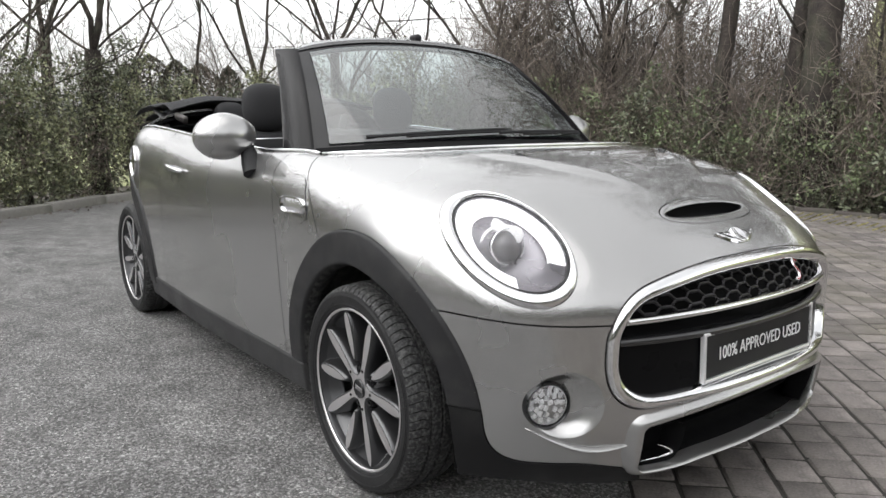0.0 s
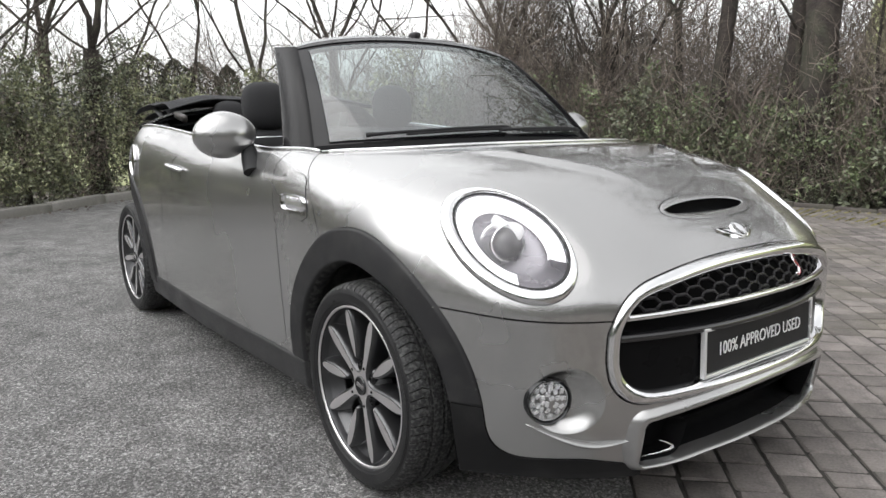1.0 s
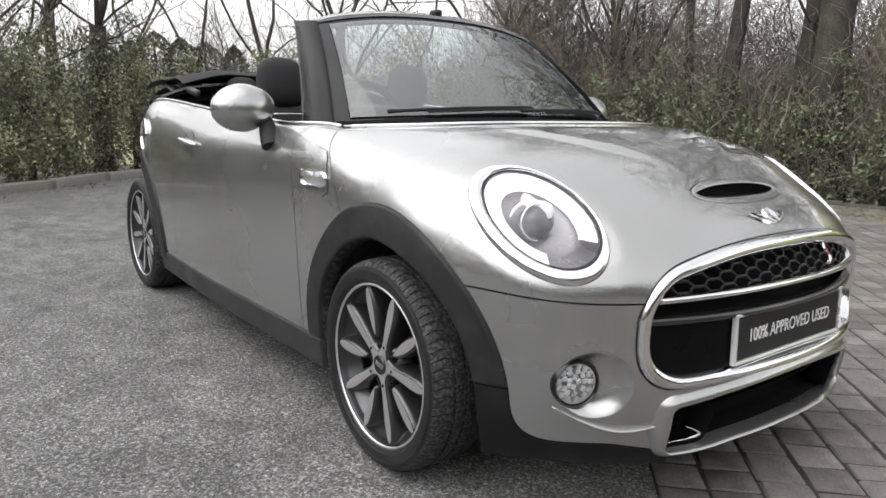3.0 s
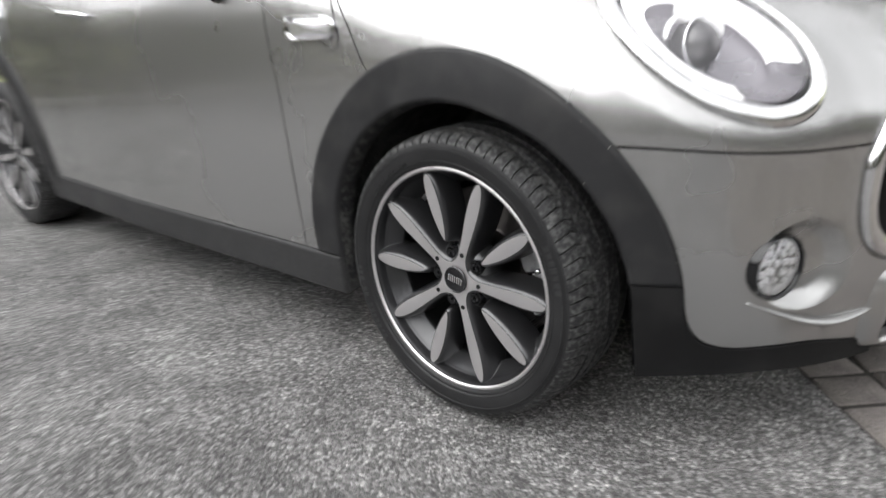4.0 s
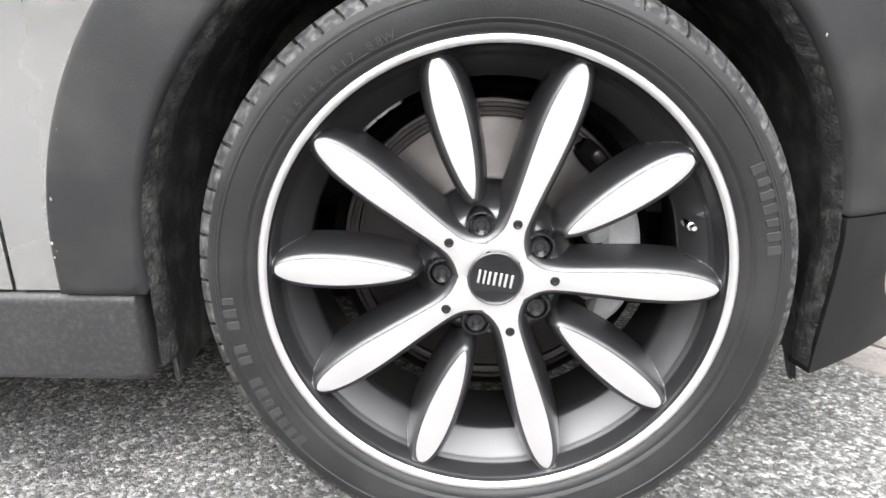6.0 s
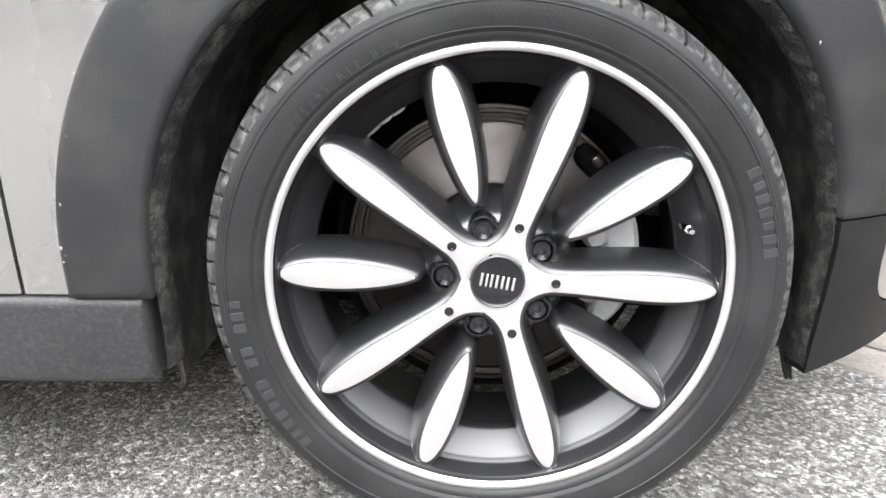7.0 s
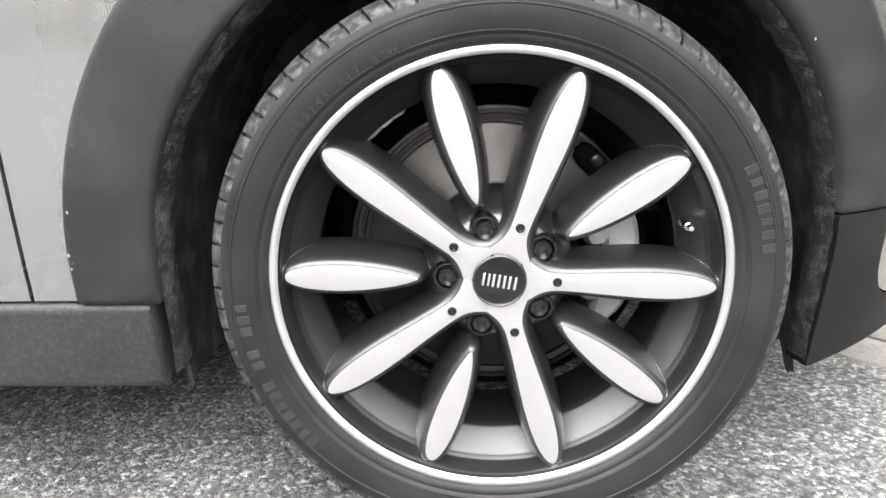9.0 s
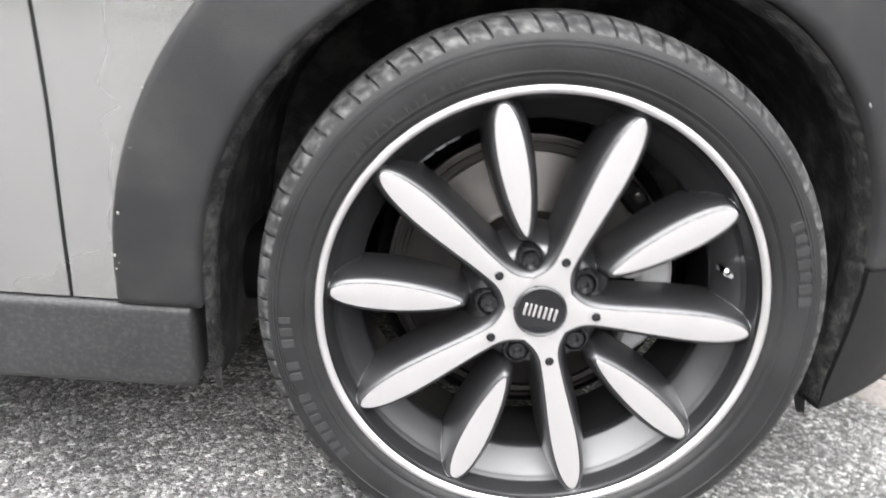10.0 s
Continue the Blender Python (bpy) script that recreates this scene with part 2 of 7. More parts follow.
    mul1.operation = "SCALE"
    l.new(mul2.outputs[0], mul1.inputs[0])
    l.new(lumps.outputs[0], mul1.inputs["Scale"])
    stain = n.new("ShaderNodeTexNoise")
    stain.inputs["Scale"].default_value, stain.inputs["Detail"].default_value, stain.inputs["Roughness"].default_value = 2.3, 7.0, 0.68
    l.new(tc.outputs["Object"], stain.inputs["Vector"])
    dark = n.new("ShaderNodeMapRange")
    dark.inputs["From Min"].default_value, dark.inputs["From Max"].default_value = 0.55, 0.72
    dark.inputs["To Min"].default_value, dark.inputs["To Max"].default_value = 1.0, 0.45
    l.new(stain.outputs["Fac"], dark.inputs["Value"])
    mul3 = n.new("ShaderNodeVectorMath")
    mul3.operation = "SCALE"
    l.new(mul1.outputs[0], mul3.inputs[0])
    l.new(dark.outputs[0], mul3.inputs["Scale"])
    l.new(mul3.outputs[0], b.inputs["Base Color"])
    b.inputs["Roughness"].default_value = 0.8
    inv = n.new("ShaderNodeMath")
    inv.operation = "SUBTRACT"
    inv.inputs[0].default_value = 1.0
    l.new(cell.outputs["Distance"], inv.inputs[1])
    bp = n.new("ShaderNodeBump")
    bp.inputs["Strength"].default_value, bp.inputs["Distance"].default_value = 1.0, 0.0055
    l.new(inv.outputs[0], bp.inputs["Height"])
    l.new(bp.outputs["Normal"], b.inputs["Normal"])
    return m


ASPHALT = asphalt_material()
PAVER = material("grey_block_paver", (0.165, 0.149, 0.141), 0.9, 0.0, 0.3, 14.0, 130.0, 0.005, 110.0, dirt=(0.10, 0.095, 0.08), dirt_scale=4.0, dirt_amount=0.6, piece=0.22)
PAVERFAR = material("grey_block_paving", (0.155, 0.140, 0.132), 0.9, 0.0, 0.28, 9.0, 120.0, 0.004, 110.0, dirt=(0.115, 0.108, 0.06), dirt_scale=1.3, dirt_amount=0.5, island=0.3)
JOINT = material("sand_joint", (0.030, 0.028, 0.024), 0.95, 0.0, 0.3, 8.0, 120.0, 0.002, 150.0)


def glass_material(name, tint, ior, haze=0.0):
    """A thin pane: see-through, with a mirror's gloss that grows at a glancing view."""
    m = bpy.data.materials.new(name)
    m.use_nodes = True
    n, l = m.node_tree.nodes, m.node_tree.links
    n.clear()
    clear, gloss, mix, fres, out = (n.new("ShaderNode" + k) for k in ("BsdfTransparent", "BsdfGlossy", "MixShader", "Fresnel", "OutputMaterial"))
    clear.inputs["Color"].default_value = (*tint, 1)
    gloss.inputs["Roughness"].default_value = 0.0
    fres.inputs["IOR"].default_value = ior
    l.new(fres.outputs[0], mix.inputs[0])
    l.new(clear.outputs[0], mix.inputs[1])
    l.new(gloss.outputs[0], mix.inputs[2])
    # a pale diffuse film paints in the milky haze of reflected sky
    film, over_all = n.new("ShaderNodeBsdfDiffuse"), n.new("ShaderNodeMixShader")
    film.inputs["Color"].default_value = (0.60, 0.70, 0.70, 1)
    over_all.inputs[0].default_value = haze
    l.new(mix.outputs[0], over_all.inputs[1])
    l.new(film.outputs[0], over_all.inputs[2])
    l.new(over_all.outputs[0], out.inputs["Surface"])
    return m


GLASS = glass_material("hazed_windscreen_glass", (0.60, 0.70, 0.70), 3.0, 0.015)
CLEAR = glass_material("clear_lamp_glass", (0.97, 0.97, 0.98), 1.5)
# emission puts the ring's bright white into its material
DRL = bpy.data.materials.new("emissive_lamp_ring")
DRL.use_nodes = True
DRL.node_tree.nodes["Principled BSDF"].inputs["Emission Color"].default_value = (1.0, 0.98, 1.0, 1)
DRL.node_tree.nodes["Principled BSDF"].inputs["Emission Strength"].default_value = 1.1
DRL.node_tree.nodes["Principled BSDF"].inputs["Base Color"].default_value = (0.8, 0.8, 0.8, 1)


# ---- mesh helpers ----
def part(name, verts, faces, mat, parent=None, label="", normals=None, smooth=True, sharp=None):
    """One mesh object from arrays; normals: one for each corner of each face."""
    me = bpy.data.meshes.new(name)
    me.from_pydata([tuple(map(float, v)) for v in verts], [], [tuple(map(int, f)) for f in faces])
    mats = mat if isinstance(mat, (list, tuple)) else [mat]
    for one in mats:
        me.materials.append(one)
    me.polygons.foreach_set("use_smooth", [smooth] * len(me.polygons))
    if normals is not None:
        me.normals_split_custom_set([tuple(map(float, v)) for v in normals])
    elif smooth and sharp is not None:
        bm = bmesh.new()
        bm.from_mesh(me)
        for e in bm.edges:
            e.smooth = not (len(e.link_faces) == 2 and e.calc_face_angle(0) > radians(sharp))
        bm.to_mesh(me)
        bm.free()
    me.update()
    ob = new(name, me)
    ob.parent = parent
    if label:
        tagged(ob, label)
    return ob


def thing(name, label, category, at=(0, 0, 0), group=""):
    ob = new(name)
    ob.location = at
    return tagged(ob, label, category, group)


def join(*pieces):
    """Several (verts, faces) as one."""
    vs, fs, k = [], [], 0
    for v, f in pieces:
        v = [tuple(p) for p in v]
        vs += v
        fs += [tuple(i + k for i in q) for q in f]
        k += len(v)
    return vs, fs


def moved(piece, m):
    return [tuple(m @ Vector(p)) for p in piece[0]], piece[1]


def mirrored(piece):
    return [(x, -y, z) for x, y, z in piece[0]], [tuple(reversed(f)) for f in piece[1]]


def rounded_box(sx, sy, sz, r=0.01, seg=3):
    bm = bmesh.new()
    bmesh.ops.create_cube(bm, size=1.0)
    bmesh.ops.scale(bm, vec=(sx, sy, sz), verts=bm.verts)
    bmesh.ops.bevel(bm, geom=bm.edges[:], offset=r, segments=seg, affect="EDGES", profile=0.5)
    out = [tuple(v.co) for v in bm.verts], [tuple(v.index for v in f.verts) for f in bm.faces]
    bm.free()
    return out


def lathe(profile, seg=96, shift=None):
    """Turns (radius, y) pairs round the y axis. shift(i, a, r): a changed radius for profile point i at angle a."""
    vs, fs, k = [], [], len(profile)
    angles = seg if isinstance(seg, (list, tuple)) else [2 * math.pi * i / seg for i in range(seg)]
    for a in angles:
        for i, (r, y) in enumerate(profile):
            q = shift(i, a, r) if shift else r
            vs.append((q * math.cos(a), y, q * math.sin(a)))
    s = len(angles)
    for j in range(s):
        for i in range(k - 1):
            a, b = j * k + i, ((j + 1) % s) * k + i
            fs.append((a, a + 1, b + 1, b))
    return vs, fs


def tube(points, radius, sides=8, closed=False, flat=1.0, up=None):
    """A swept round or flattened bar through points; radius may be a list."""
    pts = [Vector(p) for p in points]
    n = len(pts)
    rs = radius if isinstance(radius, (list, tuple)) else [radius] * n
    vs, fs, prev = [], [], None
    for i, p in enumerate(pts):
        a = pts[(i - 1) % n] if closed or i else p
        b = pts[(i + 1) % n] if closed or i < n - 1 else p
        t = (b - a).normalized()
        if up is not None:
            u = Vector(up[i]) if isinstance(up, list) else Vector(up)
        else:
            u = prev if prev is not None else (Vector((0, 0, 1)) if abs(t.z) < 0.9 else Vector((1, 0, 0)))
        s = t.cross(u).normalized()
        u = s.cross(t).normalized()
        prev = u
        for k in range(sides):
            g = 2 * math.pi * k / sides
            vs.append(tuple(p + s * (rs[i] * math.cos(g)) + u * (rs[i] * flat * math.sin(g))))
    m = n if closed else n - 1
    for i in range(m):
        for k in range(sides):
            a, b = i * sides, ((i + 1) % n) * sides
            fs.append((a + k, a + (k + 1) % sides, b + (k + 1) % sides, b + k))
    if not closed:
        fs.append(tuple(reversed(range(sides))))
        fs.append(tuple(range((n - 1) * sides, n * sides)))
    return vs, fs


def loft(rings, closed=True, cap=False):
    """Faces between rings of equal length."""
    k = len(rings[0])
    vs = [tuple(p) for r in rings for p in r]
    fs = []
    for i in range(len(rings) - 1):
        for j in range(k if closed else k - 1):
            a, b = i * k + j, i * k + (j + 1) % k
            fs.append((a, b, b + k, a + k))
    if cap:
        fs.append(tuple(range((len(rings) - 1) * k, len(rings) * k)))
    return vs, fs


def letters(text, size, depth):
    """Raised characters in the xy plane from the built-in font, centred."""
    cu = bpy.data.curves.new("letters", "FONT")
    cu.body, cu.size, cu.extrude, cu.align_x, cu.align_y = text, size, depth, "CENTER", "CENTER"
    cu.resolution_u = 3
    ob = bpy.data.objects.new("letters", cu)
    me = ob.to_mesh()
    out = [tuple(v.co) for v in me.vertices], [tuple(p.vertices) for p in me.polygons]
    ob.to_mesh_clear()
    bpy.data.objects.remove(ob)
    bpy.data.curves.remove(cu)
    return out


def smooth_step(a, b, x):
    t = np.clip((x - a) / (b - a), 0, 1)
    return t * t * (3 - 2 * t)


def curve(x, xs, ys):
    """A smooth curve through a few stations, without overshoot."""
    xs, ys = np.asarray(xs, float), np.asarray(ys, float)
    h = np.diff(xs)
    d = np.diff(ys) / h
    m = np.zeros(len(xs))
    m[0], m[-1] = d[0], d[-1]
    for i in range(1, len(xs) - 1):
        m[i] = 0 if d[i - 1] * d[i] <= 0 else 2 * d[i - 1] * d[i] / (d[i - 1] + d[i])
    x = np.clip(x, xs[0], xs[-1])
    i = np.clip(np.searchsorted(xs, x) - 1, 0, len(xs) - 2)
    t = (x - xs[i]) / h[i]
    return (2 * t**3 - 3 * t * t + 1) * ys[i] + (t**3 - 2 * t * t + t) * h[i] * m[i] + (3 * t * t - 2 * t**3) * ys[i + 1] + (t**3 - t * t) * h[i] * m[i + 1]


# ---- ground ----
R2 = math.sqrt(0.5)
EDGE_V = 0.205  # the paving begins here along (x + y) / sqrt 2


def sheet(name, corners, z, mat, label, category):
    vs = [(x, y, z) for x, y in corners]
    return tagged(part(name, vs, [tuple(range(len(vs)))], mat, smooth=False), label, category, kind="structure")


sheet("ground", [(-400, -400), (400, -400), (400, 400), (-400, 400)], -0.06, LITTER, "brown leaf litter and soil under the trees", "ground")


def uv(u, v, z=0.0):
    """Along the paving's courses and across them."""
    return ((u + v) * R2, (v - u) * R2, z)


# the yard's far rim, from the tarmac side round to the paved side
RIM = [(-5.0, -5.2), (-6.2, -2.9), (-7.41, -1.04), (-7.95, -0.3), (-8.75, 0.7), (-8.9, 1.9), (-7.9, 3.3), (-5.6, 5.2), (-3.9, 6.35), (-2.69, 6.79), (-1.70, 6.98), (0.6, 7.25), (4.0, 7.4)]
ROAD = RIM[:8] + [uv(-7.5, EDGE_V)[:2], uv(30, EDGE_V)[:2], (20, -30), (-14, -30)]
sheet("road", ROAD, 0.0, ASPHALT, "grey worn tarmac with pale stone chippings", "tarmac")
PAVED = [uv(-7.5, EDGE_V)[:2]] + RIM[8:] + [(30, 8.0), (30, -20), uv(30, EDGE_V)[:2]]
sheet("pavement_bed", PAVED, -0.006, JOINT, "dark sand bed between block pavers", "paving")


# ---- car body ----
# x: forward from the front axle, y: to the car's left, z: up
XS = [-3.1, -2.3, -1.4, -0.5, -0.1, 0.25, 0.5, 0.7, 0.85]
TOP = [1.03, 1.15, 1.105, 1.022, 0.995, 0.955, 0.895, 0.835, 0.73]
HALF = [0.846, 0.852, 0.865, 0.842, 0.836, 0.850, 0.848, 0.846, 0.846]
SHOULDER = [6, 6.2, 5.6, 7.5, 4.4, 3.1, 2.2, 2.3, 2.5]
SQUARE = [1.4, 1.45, 1.3, 1.6, 1.6, 1.42, 1.35, 1.4, 1.4]
WHEELBASE, HUB = 2.495, 0.308


def table(xs, ys):
    """The smooth curve through stations, ready for many quick look-ups."""
    a = np.linspace(xs[0], xs[-1], 1600)
    b = curve(a, xs, ys)
    return lambda x: np.interp(x, a, b)


W_AT, TOP_AT, SHOULDER_AT, SQUARE_AT = (table(XS, q) for q in (HALF, TOP, SHOULDER, SQUARE))
NOSE_AT = table([0.2, 0.35, 0.5, 0.62, 0.75, 0.95], [0.745, 0.775, 0.77, 0.768, 0.745, 0.74])


# headlamp: an oval on the skin
LAMP_C = Vector((0.412, -0.638, 0.769))
LAMP_N = Vector((0.56, -0.48, 0.675)).normalized()
LAMP_E1 = Vector((0, 0, 1)).cross(LAMP_N).normalized()
LAMP_E2 = LAMP_N.cross(LAMP_E1)
_a = radians(-46.9)
LAMP_U = LAMP_E1 * math.cos(_a) + LAMP_E2 * math.sin(_a)
LAMP_V = LAMP_N.cross(LAMP_U)
LAMP_A, LAMP_B = 0.209, 0.126


RIDGE_AT = table([-0.5, -0.2, 0.0, 0.163, 0.284, 0.39, 0.6], [0.50, 0.475, 0.43, 0.365, 0.295, 0.19, 0.02])


def hull(x, y, z):
    """Below zero inside the car's outer skin."""
    low = np.clip((0.6 - z) / 0.35, 0, 1.5)
    w = W_AT(x) - 0.022 * low * low
    nose = NOSE_AT(z)
    c, r = np.clip(x, 0, None) / nose, np.clip(-2.1 - x, 0, None) / 0.98
    p = np.abs(y / w) ** 2.19 + c**2.55 + r**2.6
    # raised middle of the bonnet, and the swell round each headlamp
    off = np.abs(y) - RIDGE_AT(x)
    dome = (0.006 * smooth_step(0.03, -0.03, off) + 0.0065 * np.exp(-((off + 0.01) / 0.027) ** 2)) * smooth_step(-0.04, 0.14, x) * smooth_step(0.46, 0.30, x)
    dx, dy, dz = x - LAMP_C.x, -np.abs(y) - LAMP_C.y, z - LAMP_C.z
    u = (dx * LAMP_U.x + dy * LAMP_U.y + dz * LAMP_U.z) / LAMP_A
    v = (dx * LAMP_V.x + dy * LAMP_V.y + dz * LAMP_V.z) / LAMP_B
    swell = np.exp(-((np.hypot(u, v) - 1.22) / 0.21) ** 2) * (x > 0.1)
    b = np.clip((z - dome - 0.6) / (TOP_AT(x) - 0.6), 0, None)
    return p ** SQUARE_AT(x) + b ** SHOULDER_AT(x) - 1 - 0.012 * swell


def slope(p):
    """Outward normals of the skin at the rows of p."""
    p, e = np.asarray(p, float), 1e-4
    g = np.stack([hull(*(p + e * np.eye(3)[i]).T) - hull(*(p - e * np.eye(3)[i]).T) for i in range(3)], -1)
    return g / np.maximum(np.linalg.norm(g, axis=-1, keepdims=True), 1e-12)


def cast(o, d, far=2.2):
    """Where rays from inside leave the skin."""
    a, b = np.zeros(len(o)), np.full(len(o), far)
    for _ in range(26):
        m = (a + b) / 2
        inside = hull(*(o + m[:, None] * d).T) < 0
        a, b = np.where(inside, m, a), np.where(inside, b, m)
    return o + a[:, None] * d


def skin_grid():
    rows = [(-2.1, -t) for t in np.linspace(radians(88), 0, 48)[:-1]] + [(x, 0.0) for x in np.linspace(-2.1, 0, 112)] + [(0.0, t) for t in np.linspace(0, radians(90), 96)[1:]]
    el = np.linspace(radians(-30), radians(89.7), 120)
    o, d = [], []
    for x, az in rows:
        for t in el:
            o.append((x, 0, 0.55))
            d.append((math.cos(t) * math.sin(az), -math.cos(t) * math.cos(az), math.sin(t)))
    v = cast(np.array(o, float), np.array(d, float))
    k, t = len(el), []
    for i in range(len(rows) - 1):
        for j in range(k - 1):
            a = i * k + j
            t += [(a, a + k, a + k + 1), (a, a + k + 1, a + 1)]
    return v, np.array(t)


SKIN_V, SKIN_T = skin_grid()


def clip(v, t, g):
    """Keeps the part of a triangle mesh where g < 0, with clean edges on g = 0."""
    val = g(*v.T)
    inside = val < 0
    count = inside[t].sum(1)
    keep = [tuple(f) for f in t[count == 3]]
    some = t[(count == 1) | (count == 2)]
    e = np.sort(np.concatenate([some[:, [0, 1]], some[:, [1, 2]], some[:, [2, 0]]]), 1)
    e = np.unique(e[inside[e[:, 0]] != inside[e[:, 1]]], axis=0)
    p, q = v[e[:, 0]], v[e[:, 1]]
    lo, hi, first = np.zeros(len(e)), np.ones(len(e)), inside[e[:, 0]]
    for _ in range(16):
        m = (lo + hi) / 2
        same = (g(*(p + (q - p) * m[:, None]).T) < 0) == first if len(e) else first
        lo, hi = np.where(same, m, lo), np.where(same, hi, m)
    extra = p + (q - p) * ((lo + hi) / 2)[:, None]
    cut = {(a, b): len(v) + i for i, (a, b) in enumerate(map(tuple, e))}

    def edge(a, b):
        return cut[(a, b) if a < b else (b, a)]

    for f in some:
        k = [i for i in range(3) if inside[f[i]]]
        if len(k) == 1:
            a, b, c = f[k[0]], f[(k[0] + 1) % 3], f[(k[0] + 2) % 3]
            keep.append((a, edge(a, b), edge(a, c)))
        else:
            o = ({0, 1, 2} - set(k)).pop()
            c, a, b = f[o], f[(o + 1) % 3], f[(o + 2) % 3]
            x, y = edge(b, c), edge(a, c)
            keep += [(a, b, x), (a, x, y)]
    v = np.concatenate([v, extra]) if len(extra) else v
    t = np.array(keep)
    used = np.unique(t)
    back = np.full(len(v), -1)
    back[used] = np.arange(len(used))
    return v[used], back[t]


def panel(name, cuts, mat, parent, label="", lift=0.0, depth=0.012, both=False, left=False, round_edge=0.0):
    """A sheet of the skin inside all cuts, with turned-in edges. both: one mesh over the middle; left: the mirror image."""
    v, t = SKIN_V, SKIN_T
    for g in cuts:
        v, t = clip(v, t, g)
    if round_edge:
        def edge_of(x, y, z):
            return np.max([g(x, y, z) for g in cuts], axis=0)

        width, bands = max(0.006, 2.6 * round_edge), []
        for lo, hi in ((-9.0, -1.0), (-1.0, -0.55), (-0.55, -0.2), (-0.2, 9.0)):
            w, q = v, t
            if lo > -5:
                w, q = clip(w, q, lambda x, y, z, k=lo: k * width - edge_of(x, y, z))
            if hi < 5 and len(q):
                w, q = clip(w, q, lambda x, y, z, k=hi: edge_of(x, y, z) - k * width)
            if len(q):
                bands.append((w, q))
        t = np.concatenate([q + sum(len(c[0]) for c in bands[:i]) for i, (w, q) in enumerate(bands)])
        v = np.concatenate([w for w, _ in bands])
    n = slope(v)
    flat_v = v
    v = v + n * lift
    e = np.concatenate([t[:, [0, 1]], t[:, [1, 2]], t[:, [2, 0]]])
    code = np.sort(e, 1)
    _, first, inv, cnt = np.unique(code[:, 0] * 10000000 + code[:, 1], return_index=True, return_inverse=True, return_counts=True)
    rim = [tuple(q) for q in e[cnt[inv] == 1] if not (both and abs(v[q[0]][1]) < 0.006 and abs(v[q[1]][1]) < 0.006)]
    if round_edge:
        on_rim = np.abs(edge_of(*flat_v.T)) < 4e-4
        rim = [(a, b) for a, b in rim if on_rim[a] and on_rim[b]]
    ids = sorted({i for q in rim for i in q})
    down = {i: len(v) + k for k, i in enumerate(ids)}
    flat = []
    for a, b in rim:
        side = -np.cross(v[b] - v[a], -n[a])
        flat.append(side / max(np.linalg.norm(side), 1e-9))
    edge_n = n.copy()
    if round_edge:
        near = np.clip(1 + edge_of(*flat_v.T) / width, 0, 1)
        d = 4e-4
        g = np.stack([edge_of(*(flat_v + d * np.eye(3)[i]).T) - edge_of(*(flat_v - d * np.eye(3)[i]).T) for i in range(3)], -1)
        g -= n * (g * n).sum(1, keepdims=True)
        g /= np.maximum(np.linalg.norm(g, axis=1, keepdims=True), 1e-9)
        edge_n = n + g * (near**2)[:, None] * min(1.1, 230 * round_edge)
        edge_n /= np.linalg.norm(edge_n, axis=1, keepdims=True)
        v = v - n * (round_edge * near**2)[:, None]
    vs = np.concatenate([v, v[ids] - n[ids] * depth])
    faces, normals = [tuple(f) for f in t], [edge_n[i] for f in t for i in f]
    for (a, b), side in zip(rim, flat):
        faces.append((b, a, down[a], down[b]))
        normals += [edge_n[b], edge_n[a], side, side] if round_edge else [side] * 4
    flip = np.array([1, -1, 1])
    if left or both:
        mf = [tuple(reversed(f)) for f in faces]
        mn, k = [], 0
        for f in faces:
            mn += [q * flip for q in reversed(normals[k:k + len(f)])]
            k += len(f)
        if both:
            faces = faces + [tuple(i + len(vs) for i in f) for f in mf]
            normals = normals + mn
            vs = np.concatenate([vs, vs * flip])
        else:
            vs, faces, normals = vs * flip, mf, mn
    return part(name, vs, faces, mat, parent, label, normals)


def both_sides(make):
    make(False)
    make(True)


# outlines of the panels; each is below zero on the kept side, in metres
GAP = 0.0022


def ring(x0, z0, r, inside=True):
    s = 1 if inside else -1
    return lambda x, y, z: s * (np.hypot(x - x0, z - z0) - r)


def behind(f):
    return lambda x, y, z: x - f(x, y, z)


def ahead(f):
    return lambda x, y, z: f(x, y, z) - x


def under(f):
    return lambda x, y, z: z - f(x, y, z)


def over(f):
    return lambda x, y, z: f(x, y, z) - z


def shrink(g, d):
    return lambda x, y, z: g(x, y, z) + d


def outside(g, d=0.0):
    return lambda x, y, z: -g(x, y, z) + d


def round_box(y0, z0, hy, hz, r, ax="yz"):
    """A rounded rectangle seen from the front (yz) or the side (xz)."""
    def g(x, y, z):
        a = np.abs((np.abs(y) if ax == "yz" else x) - y0) - (hy - r)
        b = np.abs(z - z0) - (hz - r)
        return np.hypot(np.clip(a, 0, None), np.clip(b, 0, None)) + np.minimum(np.maximum(a, b), 0) - r
    return g


FRONT_ARCH, REAR_ARCH = (-0.006, 0.318), (-WHEELBASE, 0.318)
ARCH_OUT, ARCH_IN = 0.452, 0.356


def arch_zone(c, r):
    """A wheel arch: a circle above the hub, straight down below it."""
    def g(x, y, z):
        return np.where(z > c[1], np.hypot(x - c[0], z - c[1]), np.abs(x - c[0])) - r - 0.019 * smooth_step(0.05, 0.30, x)
    return g


def front_arch_out(x, y, z):
    """The cladding's outer edge; ahead of the wheel it runs on into the chin."""
    return np.hypot(x - FRONT_ARCH[0], np.where((z < FRONT_ARCH[1]) & (x < 0), 0, z - FRONT_ARCH[1])) - ARCH_OUT + 0.008 * smooth_step(-0.15, -0.36, x)


